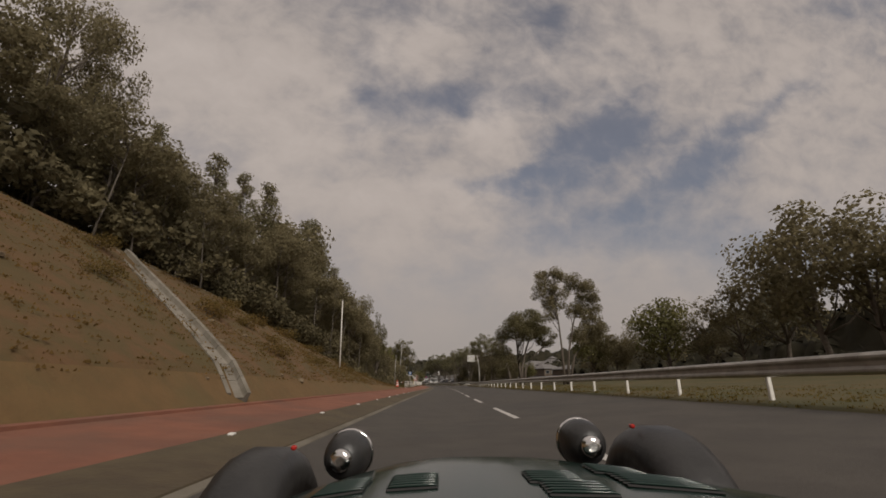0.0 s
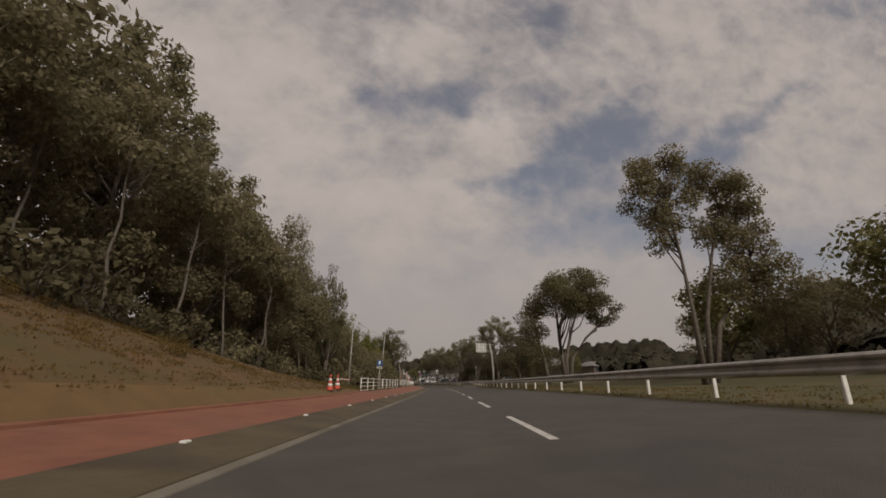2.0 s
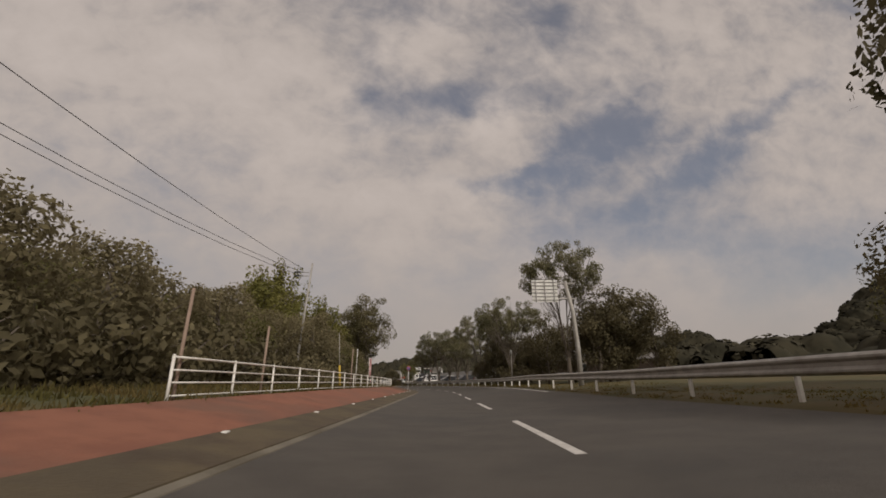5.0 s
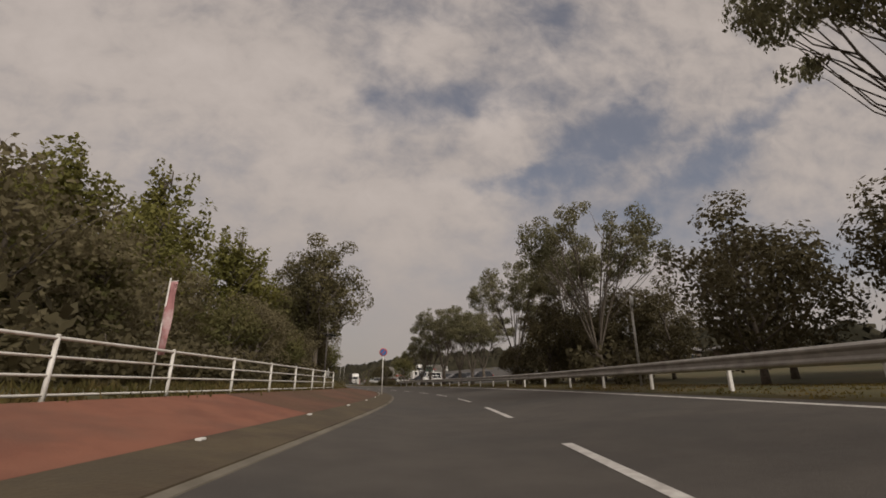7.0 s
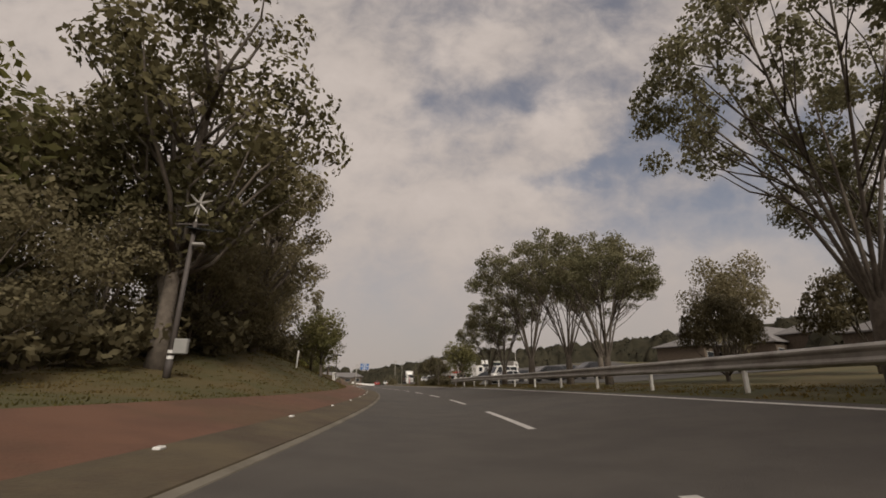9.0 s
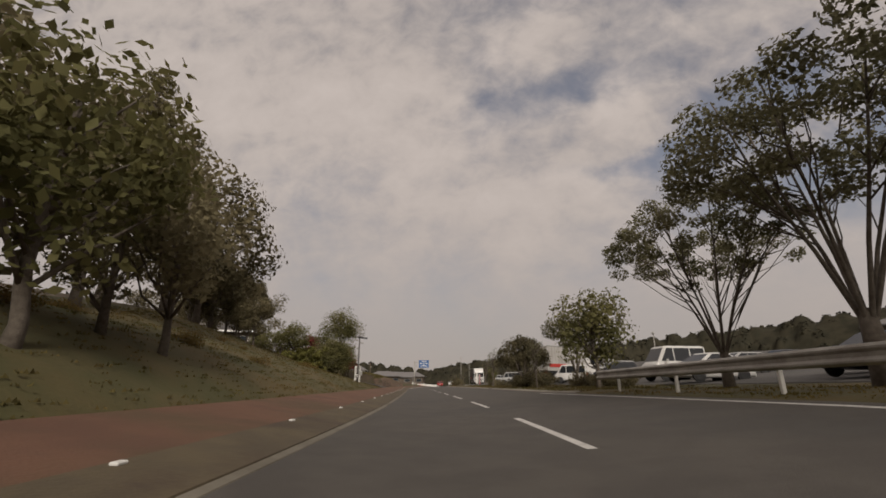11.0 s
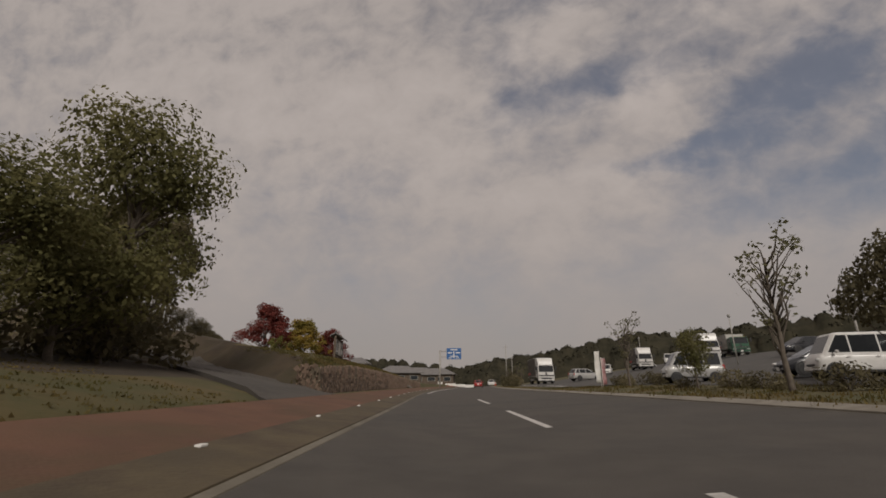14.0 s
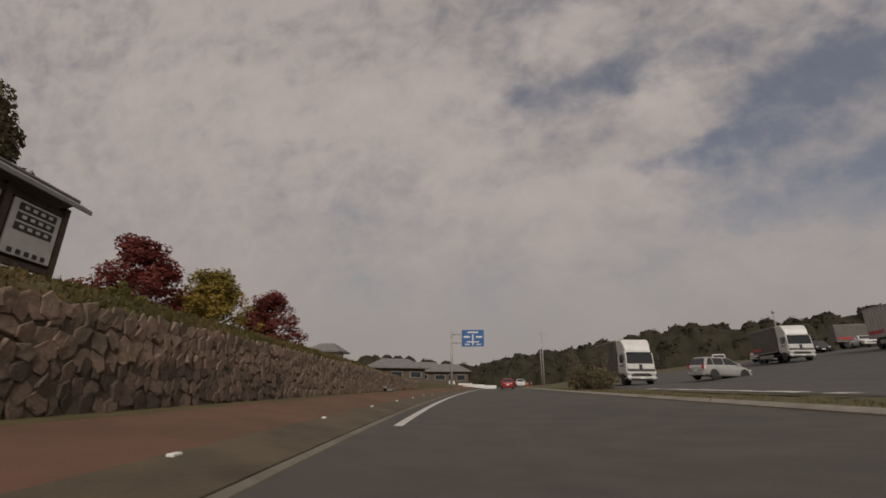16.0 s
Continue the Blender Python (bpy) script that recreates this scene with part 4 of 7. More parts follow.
def woods_left():
    # woods on the cut slope
    edge = lambda s: float(np.interp(s, [-40, 12, 35, 50, 62, 80], [-13.2, -11.6, -9.9, -9.4, -9.0, -9.0]))
    s = -14.0
    while s < 62:
        k = float(np.interp(s, [-20, 2, 8, 13, 22, 33, 42, 52, 62], [0.98, 0.92, 0.76, 0.57, 0.60, 0.97, 1.32, 1.32, 1.05]))
        plant(rnd.choice(NEAR if s > 30 else DARK), s + rnd.uniform(-0.8, 0.8), edge(s) - 2.4 - rnd.uniform(0, 1.2), k * rnd.uniform(0.6, 0.85) * (0.77 if s > 30 else 1.0), rnd.uniform(0, 360), 1.0, 0.2, "woods above the slope")
        plant(rnd.choice(CEDARS + DARK), s + rnd.uniform(-1, 1), edge(s) - 5.5 - rnd.uniform(0, 2), k * rnd.uniform(0.8, 1.08), rnd.uniform(0, 360), 1.1, 0.2, "woods above the slope")
        plant(rnd.choice(SLIM), s + rnd.uniform(-1, 1), edge(s) - 0.6 - rnd.uniform(0, 1.0), rnd.uniform(0.6, 0.85) * min(1.0, k + 0.05), rnd.uniform(0, 360), 1.0, 0.1, "woods above the slope")
        plant(rnd.choice(BUSH), s + rnd.uniform(-1, 1), edge(s) - 0.2 - rnd.uniform(0, 1.2), rnd.uniform(0.9, 1.6), rnd.uniform(0, 360), 1.0, 0.1, "undergrowth above the slope")
        s += 3.3
    # dense undergrowth and second row near the brow of the slope
    brow = random.Random(77)
    for i in range(13):
        q = -2.0 + i * 2.6
        plant(brow.choice(BUSH), q + brow.uniform(-0.8, 0.8), edge(q) - 2.2 - brow.uniform(0, 1.0), brow.uniform(1.7, 2.4), brow.uniform(0, 360), 1.0, 0.1, "undergrowth above the slope")
        plant(brow.choice(DARK), q + brow.uniform(-0.8, 0.8), edge(q) - 3.8 - brow.uniform(0, 1.0), brow.uniform(0.46, 0.60), brow.uniform(0, 360), 1.0, 0.1, "woods above the slope")
    for i in range(30):
        q = -6.0 + i * 1.5
        plant(BUSH[0], q, edge(q) - 0.9 - brow.uniform(0, 0.7), brow.uniform(1.0, 1.7), brow.uniform(0, 360), 1.1, 0.1, "undergrowth above the slope")
    for q, tilt in ((9.5, 24), (13.5, 205), (15.2, 30), (19.5, 60)):
        plant(brow.choice(SLIM), q, edge(q) - 0.1, brow.uniform(0.45, 0.6), tilt, 1.0, 0.0, "woods above the slope")
    # woods behind the fence
    while s < 112:
        tall = float(np.interp(s, [62, 66, 69, 78, 88, 112], [1.0, 0.92, 0.60, 0.50, 0.52, 0.58]))
        src = DARK if s < 76 else DARK + MIDS
        if s > 68:
            plant(rnd.choice(src), s, -9.6 - rnd.uniform(0, 1.5), tall * rnd.uniform(0.85, 1.05), rnd.uniform(0, 360), 1.0, 0.2, "woods behind the fence")
        plant(rnd.choice(DARK + MIDS), s + 1.5, -13.5 - rnd.uniform(0, 2), tall * rnd.uniform(1.0, 1.25), rnd.uniform(0, 360), 1.1, 0.2, "woods behind the fence")
        plant(rnd.choice(BUSH), s + 1.0, -7.6 - rnd.uniform(0, 1.0), rnd.uniform(1.0, 1.9), rnd.uniform(0, 360), 1.0, 0.1, "undergrowth behind the fence")
        plant(rnd.choice(BUSH), s + 2.6, -8.6 - rnd.uniform(0, 1.0), rnd.uniform(1.2, 2.2), rnd.uniform(0, 360), 1.0, 0.1, "undergrowth behind the fence")
        s += 3.6
    plant(TALLFINE[1], 66.2, -10.0, 1.05, 30, 0.45, 0.2, "woods behind the fence")
    plant(TALLFINE[0], 63.5, -12.3, 0.90, 130, 0.6, 0.2, "woods behind the fence")
    for q, x, k, w in ((60.5, -12.0, 0.92, 0.80), (57.0, -12.2, 0.90, 0.8), (64.5, -13.6, 0.74, 0.8), (13.7, -14.6, 0.82, 0.62), (16.2, -15.4, 0.66, 0.7)):
        plant(NEAR[int(q) % 2], q, x, k, q * 30, w, 0.2, "woods above the slope")
    # the grove on the inside of the bend
    for s, d, src, k in ((123, -20.5, LIGHTS[1], 1.55), (133, -20.0, LIGHTS[0], 1.85), (133.5, -13.8, LIGHTS[1], 1.42), (108, -13.5, LIGHTS[0], 0.85), (113, -15.5, LIGHTS[1], 0.95),
                         (128, -17.5, LIGHTS[0], 1.25), (118, -12, DARK[1], 0.55), (112, -11.5, MIDS[0], 0.62), (121, -9.9, MIDS[1], 0.52), (126, -9.8, FINE[0], 0.55), (124, -13, MIDS[2], 0.6),
                         (129, -11, DARK[2], 0.6), (139, -7.5, TALLFINE[0], 1.32), (141, -9.2, TALLFINE[1], 1.12), (131, -9.2, MIDS[2], 0.5), (134, -8.8, FINE[1], 0.45), (138.5, -8.9, FINE[0], 0.5),
                         (138.2, -12.2, FINE[0], 0.84), (141.6, -12.4, FINE[1], 0.86), (135.8, -12.6, MIDS[0], 1.0), (145, -8.8, AIRY[0], 0.8), (149, -8.0, AIRY[1], 1.25), (153, -13, DARK[1], 0.9), (152, -8.6, AIRY[0], 1.08), (151, -10.5, DARK[0], 0.6),
                         (147, -8.2, FINE[1], 0.50), (143, -8.6, FINE[0], 0.5), (157, -11, DARK[2], 0.9), (162, -14, DARK[3], 1.0), (160, -5.9, MIDS[1], 0.62),
                         (164, -6.2, DARK[1], 0.5), (163, -6.9, CEDARS[1], 0.50), (168, -11.5, DARK[0], 0.85), (173, -14.5, DARK[2], 0.95), (178, -14.5, CEDARS[2], 0.85),
                         (182, -14.6, EVERG[1], 1.10), (171, -18, DARK[3], 1.1), (184.0, -14.6, EVERG[0], 0.66), (186.0, -13.6, DARK[0], 0.34), (188.4, -14.4, DARK[1], 0.37), (191, -15.8, DARK[0], 0.34), (189.5, -17, DARK[1], 0.42), (184.4, -12.2, DARK[1], 0.32), (192, -18, DARK[1], 0.25), (186, -17.0, CEDARS[0], 0.80), (187, -14.8, DARK[1], 0.56), (190, -18.5, DARK[1], 0.42),
                         (185, -12.0, DARK[3], 0.42), (204, -28.5, EVERG[0], 0.72), (214.0, -35.2, EVERG[1], 0.95), (198.8, -14.2, MIDS[1], 0.36), (200.5, -16.8, MIDS[2], 0.42)):
        plant(src, s, d, k, rnd.uniform(0, 360), 1.0, 0.2, "grove on the inside of the bend")
    for i in range(26):
        s = 112 + i * 1.9
        plant(rnd.choice(BUSH), s, -8.6 - rnd.uniform(0, 1.4), rnd.uniform(0.9, 1.8), rnd.uniform(0, 360), 1.1, 0.1, "undergrowth in the grove")


def trees_right():
    A = tall_pair(101)
    plant(A, 51.8, 15.0, 1.0, 0, 1.05)
    B = spreading(103)
    plant(B, 75.5, 13.4, 0.93, 0, 1.06)
    plant(EVERG[1], 73.6, 8.1, 0.70, 40, 0.74, 0.2, "", "dark leafy tree beside the wide old one")
    # hedgerow and trees beyond the meadow
    for s, d, src, k in ((32, 28, DARK[0], 1.25), (38, 30, DARK[2], 1.05), (28.5, 29, DARK[1], 1.2), (41, 28, DARK[3], 0.8), (45, 27, DARK[1], 0.62), (49, 25, MIDS[0], 1.15),
                         (53, 27, DARK[0], 0.70), (57, 26, DARK[2], 0.68), (61, 25, DARK[1], 0.62), (58, 19.5, MIDS[1], 0.9), (62, 21, DARK[3], 0.55),
                         (55, 21.5, DARK[0], 0.5), (66, 24, DARK[2], 0.5), (23, 30, DARK[3], 1.0), (18, 31, DARK[0], 0.9), (79, 12.0, DARK[2], 0.45), (83, 16, MIDS[2], 0.5)):
        plant(src, s, d, k, rnd.uniform(0, 360), 1.0, 0.1, "trees beyond the meadow")
    # street trees by the guardrail
    for s, d, src, k, w in ((104.7, 10.4, ZELKOVAS[0], 1.24, 0.62), (121, 9.4, ZELKOVAS[2], 1.06, 0.84), (134.6, 9.6, ZELKOVAS[2], 1.11, 0.80), (127, 10.6, ZELKOVAS[1], 1.08, 0.62),
                            (147, 9.6, ZELKOVAS[1], 0.80, 1.0), (151.5, 9.6, ZELKOVAS[2], 1.02, 0.85), (157, 9.3, ZELKOVAS[0], 1.12, 0.92), (163, 9.2, ZELKOVAS[1], 0.85, 1.1), (168, 9.4, ZELKOVAS[2], 0.7, 1.0), (151, 20.6, FINE[0], 0.84, 0.85),
                            (137, 14.0, ZELKOVAS[1], 0.8, 1.0), (160, 16.5, ZELKOVAS[2], 1.05, 1.0)):
        plant(src, s, d, k, rnd.uniform(0, 360), w, 0.1, "street trees by the guardrail")
    for s, d, src, k in ((105.8, 14.6, EVERG[1], 0.84), (104.6, 12.8, EVERG[0], 0.74), (106.8, 14.4, EVERG[1], 0.66), (111.6, 18.0, EVERG[0], 0.74), (109.8, 16.6, EVERG[1], 0.62), (112.2, 10.8, EVERG[0], 0.66), (115, 14.5, EVERG[1], 0.68), (121, 13.6, EVERG[0], 0.55), (126, 13.5, EVERG[1], 0.60), (124.2, 11.4, EVERG[0], 0.48), (122.6, 12.4, EVERG[1], 0.40),
                         (128.8, 9.9, EVERG[0], 0.66), (130.6, 8.3, EVERG[1], 0.34), (134, 13.5, EVERG[0], 0.42), (129.6, 13.0, EVERG[1], 0.64), (126.4, 11.6, EVERG[0], 0.58), (124.6, 14.6, EVERG[1], 0.68), (127.5, 11.9, EVERG[1], 0.42), (104, 17, EVERG[0], 0.60), (120, 9.8, BUSH[0], 2.0), (131, 9.8, BUSH[1], 1.7)):
        plant(src, s, d, k, rnd.uniform(0, 360), 1.0, 0.1, "dark evergreens behind the guardrail")
    plant(DOME, 143.5, 13.0, 0.88, 0, 0.62, 0.1, "", "clipped ball-shaped evergreen by the parking lot")
    plant(DOME, 142.5, 19, 1.1, 0, 0.7, 0.1, "", "clipped ball-shaped evergreen by the parking lot")
    # island with shrubs before the parking lot
    plant(DOME, 189.8, 8.0, 0.95, 30, 0.78, 0.1, "", "clipped dome-shaped evergreen on the planted island")
    plant(MIDS[0], 178.5, 9.4, 0.72, 60, 1.0, 0.1, "", "leafy street tree at the end of the guardrail")
    plant(ZELKOVAS[1], 184.3, 10.4, 0.56, 15, 1.0, 0.1, "", "young street tree on the planted island")
    for i, (q, w, k) in enumerate(((194.6, 9.6, 1.15), (195.7, 10.4, 1.35), (196.9, 10.9, 1.2), (195.2, 11.3, 1.1))):
        plant(ISLANDBUSH, q, w, k, i * 80, 0.95, 0.1, "shrubs on the planted island")
    for i in range(8):
        plant(ISLANDBUSH, 187.2 + i * 0.70, 8.1 + 0.35 * math.sin(i * 2.1), 0.66 + 0.10 * (i % 3), i * 70, 1.0, 0.05, "shrubs on the planted island")
    for i in range(6):
        plant(BUSH[i % 2], 178.0 + i * 1.2, 10.8 + 0.3 * math.sin(i), 0.8 + 0.1 * (i % 2), i * 50, 1.0, 0.05, "shrubs on the planted island")
    plant(SAPLING, 185.6, 7.9, 0.85, 0)
    plant(SAPLING, 219.8, 9.9, 1.0, 90)
    plant(SAPLING, 255, 8.6, 0.75, 20)
    plant(SAPLING, 257.5, 9.4, 0.7, 120)
    plant(SAPLING, 259, 7.6, 0.7, 220)
    plant(DOME, 207.2, 12.9, 0.98, 50, 0.72, 0.1, "", "round evergreen at the edge of the parking lot")
    plant(MIDS[0], 213.1, 9.6, 0.30, 0, 0.72, 0.05, "", "small leafy tree on the grass strip by the vans")
    plant(SAPLING, 207.4, 8.7, 1.1, 40)
    for i in range(7):
        plant(BUSH[i % 2], 203.5 + i * 1.7, 9.8 + 0.4 * math.sin(i * 1.7), 0.42 + 0.1 * (i % 3), i * 40, 1.0, 0.05, "low shrubs along the parking lot")
    for i in range(6):
        plant(BUSH[i % 2], 221.5 + i * 1.1, 12.4 + 0.8 * math.sin(i * 1.3), 0.5 + 0.1 * (i % 3), i * 40, 1.0, 0.05, "low shrubs along the parking lot")
    for i in range(6):
        plant(BUSH[i % 2], 252 + i * 1.6, 7.9 + 0.5 * math.sin(i * 1.7), 0.9 + 0.3 * (i % 3), i * 40, 0.8, 0.05, "shrubs by the road past the parking lot")


def trees_terrace():
    for s, d, src, k, w in ((200.5, -13.2, GREENBUSH, 1.3, 1.1), (201.5, -11.4, GREENBUSH, 1.3, 1.1), (199.5, -11.8, GREENBUSH, 1.0, 1.0), (199.0, -13.0, MIDS[1], 0.50, 1.0),
                            (202.5, -10.2, MIDS[0], 0.42, 1.2), (203.8, -11.6, DARK[1], 0.36, 1.2), (208.9, -10.2, ROADTREE, 1.14, 0.86), (204.6, -9.9, ROADTREE, 0.62, 1.15),
                            (207.0, -9.9, MIDS[0], 0.50, 1.1), (204.2, -10.6, BUSH[1], 1.5, 1.1), (208.4, -10.4, BUSH[0], 1.4, 1.0), (211.0, -11.2, BUSH[0], 1.7, 1.1), (212.6, -12.8, BUSH[1], 1.9, 1.1), (214.4, -14.6, BUSH[0], 2.0, 1.1), (216.0, -16.6, BUSH[1], 2.2, 1.1), (208.5, -11.5, DARK[1], 0.45, 1.0)):
        plant(src, s, d, k, rnd.uniform(0, 360), w, 0.15, "trees on the bank by the driveway")
    big = round_dome(92, 9.0, 4.4, M_LEAF_EVERGREEN, 34000, "dome_tree", "large dome-shaped camphor tree on the bank", 0.9)
    plant(big, 247.2, -40.4, 2.22, 0, 0.80, 0.2)
    for s, d, k in ((230.5, -26.2, 0.32), (232.5, -25.1, 0.30), (233.3, -24.0, 0.28), (234.2, -22.9, 0.24), (234.8, -21.9, 0.17), (237, -23.6, 0.20), (229, -25.6, 0.28)):
        plant(EVERG[int(s) % 2], s, d, k, s * 9, 1.25, 0.3, "dark shrubs behind the driveway")
    plant(DOME, 254.2, -34.6, 0.72, 40, 1.2, 0.2)
    plant(DOME, 249.5, -30.5, 0.46, 80, 1.3, 0.2)
    red = maple(111, M_LEAF_RED, "small maple with crimson autumn leaves", "maple_tree")
    gold = maple(112, M_LEAF_GOLD, "small tree with golden-green autumn leaves", "golden_tree", 4.6)
    plant(red, 252.5, -24.5, 1.34, 0, 1.42)
    plant(gold, 256.5, -21.3, 1.24, 0, 1.42)
    plant(red, 262, -19.2, 1.12, 90, 1.40)
    plant(red, 263, -20.5, 0.8, 200)
    plant(GREENBUSH, 247, -20, 1.0, 0, 1.0, 0.1)


SAPLING = sparse_sapling(98)
woods_left()
trees_right()
trees_terrace()


# ---- distant woods ----
def far_woods(name, crest, depth, label, seed, leaf=1.5, count=9000):
    """A wooded ridge: earth mound under a ragged coat of foliage. crest: rows of along, across, height."""
    rng = np.random.default_rng(seed)
    c = np.array(crest, float)
    k = np.linspace(0, len(c) - 1, 60)
    line = np.stack([np.interp(k, np.arange(len(c)), c[:, i]) for i in range(3)], 1)
    bumps = np.convolve(rng.normal(size=66), np.ones(5) / 5, "valid")[:60]
    line[:, 2] += bumps * 1.6
    pts = np.array([road(a, b, 0) for a, b, h in line])
    tang = np.gradient(pts, axis=0)
    side = np.stack([-tang[:, 1], tang[:, 0], tang[:, 2] * 0], 1)
    side /= np.linalg.norm(side, axis=1)[:, None]
    prof = np.array([(-1.0, -0.6), (-0.6, 0.45), (-0.25, 0.85), (0, 0.93), (0.3, 0.8), (1.0, -0.6)])
    zb = np.array([base(b) for b in line[:, 1]])

    def ground(i, u):
        """Points of the mound: i along the crest, u across it."""
        q = np.stack([np.interp(i, np.arange(60), pts[:, c] + 0.0) for c in (0, 1)], 1)
        n = np.stack([np.interp(i, np.arange(60), side[:, c]) for c in (0, 1)], 1)
        z = np.interp(i, np.arange(60), zb) + np.interp(u, prof[:, 0], prof[:, 1]) * np.interp(i, np.arange(60), line[:, 2])
        return np.concatenate([q + n * (u * depth)[:, None], z[:, None]], 1)

    trees = max(60, count // 45)
    mid = ground(rng.uniform(0, 59, trees), rng.uniform(-0.95, 0.95, trees))
    mid[:, 2] += rng.uniform(-0.9, 0.7, trees) * leaf
    size = leaf * rng.uniform(1.5, 2.9, trees)
    rows, cols = 300, 26
    gi, gu = np.meshgrid(np.linspace(0, 59, rows), np.linspace(-1, 1, cols), indexing="ij")
    body_v = ground(gi.ravel(), gu.ravel())
    for c, r in zip(mid, size):
        gapsq = ((body_v[:, :2] - c[:2]) ** 2).sum(1)
        near = gapsq < r * r
        body_v[near, 2] = np.maximum(body_v[near, 2], c[2] + np.sqrt(r * r - gapsq[near]) * 0.95)
    faces = [(k, k + 1, k + cols + 1, k + cols) for k in range((rows - 1) * cols) if k % cols < cols - 1]
    body = link(name, body_v.tolist(), faces, M_HILL, smooth=True)
    tagged(body, label, "woods", kind="stuff")
    k = rng.integers(0, trees, count)
    out = rng.normal(size=(count, 3)) + np.array([0, 0, 0.5])
    out /= np.linalg.norm(out, axis=1)[:, None]
    cl = mid[k] + out * (size[k] * rng.uniform(0.8, 1.05, count))[:, None] * np.array([1, 1, 1.05])
    v, f = leaf_cards(rng, cl, out, leaf * 0.95, 0.6, 1.3)
    me = bpy.data.meshes.new("foliage")
    me.from_pydata(v.tolist(), [], f.tolist())
    me.materials.append(M_HILL)
    ob = new("foliage", me)
    ob.parent = body
    return body


far_woods("wooded_hill", [(150, 110, 2), (150, 119, 11), (150, 136, 23), (153, 172, 38), (158, 208, 46)], 22, "dark wooded hill beyond the meadow", 1, 1.3, 17000)
far_woods("wooded_ridge", [(395, -6, 5), (390, 12, 10), (385, 45, 13), (380, 72, 15.5), (372, 105, 18), (350, 140, 21), (310, 165, 24), (255, 185, 24), (220, 180, 14)], 24,
          "low dark wooded ridge behind the parking lot", 2, 1.15, 22000)
far_woods("wooded_ridge", [(420, -120, 6), (425, -60, 7), (430, -20, 7.5), (430, 20, 7)], 16, "distant dark line of trees across the road", 3, 1.2, 9000)
far_woods("wooded_ridge", [(80, 70, 1.2), (105, 66, 2.0), (135, 66, 2.6), (160, 70, 3.2), (185, 78, 4)], 10, "line of trees at the far side of the meadow", 4, 1.4, 7000)
far_woods("wooded_ridge", [(-20, 44, 9), (0, 42, 10), (20, 41, 9), (45, 42, 5), (70, 50, 3)], 8, "dark thicket behind the meadow trees", 5, 0.8, 9000)
far_woods("wooded_ridge", [(-30, -34, 8), (10, -32, 8), (50, -28, 7), (90, -24, 4), (125, -27, 5), (160, -28, 5), (185, -30, 4)], 7, "dark woods deep behind the roadside trees", 6, 1.2, 9000)

# ---- poles, signs and small things along the road ----
def pole_thing(name, label, category, s, d, height, r0, r1, mat, lean=0.0, rz=0.0):
    t = thing(name, label, category, spot(s, d, rz))
    Build().tube([(0, 0, -0.4), (lean * 0.5, 0, height * 0.5), (lean, 0, height)], [r0, (r0 + r1) / 2, r1], 10).part("pole", mat, t, smooth=True)
    return t


def slim_pole():
    t = pole_thing("slim_pole", "tall slim pale pole standing on the dry slope", "pole", 29.5, -6.75, 4.5, 0.048, 0.036, M_WHITE, -0.12)
    Build().box((-0.12, 0, 4.5), (0.12, 0.12, 0.06), 0.015).part("cap", M_POLE, t)


def drain():
    """Concrete channel running down the slope."""
    t = thing("slope_drain", "concrete drain channel running down the dry slope", "drain", kind="structure")
    n = 13
    for i in range(n):
        u0, u1 = i / n, (i + 0.97) / n
        b = Build()
        rings = []
        for u in (u0, u1):
            d = -5.5 - 5.6 * u
            s = 10.2 + 3.9 * u
            p = road(s, d, ground_z(s, d))
            ax = (road(14.1, -11.1, ground_z(14.1, -11.1)) - road(10.2, -5.5, ground_z(10.2, -5.5))).normalized()
            side = Vector((0, 0, 1)).cross(ax).normalized()
            up = ax.cross(side)
            rings.append([p + side * x + up * z for x, z in ((-0.30, -0.15), (-0.30, 0.14), (-0.20, 0.14), (-0.17, 0.02), (0.17, 0.02), (0.20, 0.14), (0.30, 0.14), (0.30, -0.15))])
        b.loft(rings).part("channel_segment", M_CONCRETE, t)


def cone(s, d, rz):
    t = thing("traffic_cone", "orange traffic cone with white bands on a black foot", "traffic cone", spot(s, d, rz), "traffic cones by the woods")
    Build().box((0, 0, 0.02), (0.38, 0.38, 0.045), 0.012).part("foot", M_RUBBER, t)
    Build().lathe([(0.15, 0.04), (0.14, 0.07), (0.115, 0.20)], 14).part("cone_body", M_ORANGE, t, smooth=True)
    Build().lathe([(0.116, 0.20), (0.096, 0.32)], 14).part("band", M_SIGNWHITE, t, "white reflective band", True)
    Build().lathe([(0.095, 0.32), (0.077, 0.43)], 14).part("cone_body", M_ORANGE, t, smooth=True)
    Build().lathe([(0.078, 0.43), (0.060, 0.53)], 14).part("band", M_SIGNWHITE, t, "white reflective band", True)
    Build().lathe([(0.059, 0.53), (0.034, 0.69), (0.02, 0.70)], 14).part("cone_tip", M_ORANGE, t, smooth=True)


def barrier_bar():
    a, b = road(47.8, -5.25, 0), road(50.2, -5.35, 0)
    za, zb = ground_z(47.8, -5.25), ground_z(50.2, -5.35)
    t = thing("barrier_chain", "white and red plastic barrier bar between the cones", "barrier")
    n = 12
    for i in range(n):
        p = a.lerp(b, i / n) + Vector((0, 0, za + 0.66))
        q = a.lerp(b, (i + 1) / n) + Vector((0, 0, zb + 0.66))
        Build().tube([p, q], 0.022, 8).part("bar_piece", M_SIGNWHITE if i % 2 == 0 else M_ORANGE, t, smooth=True)


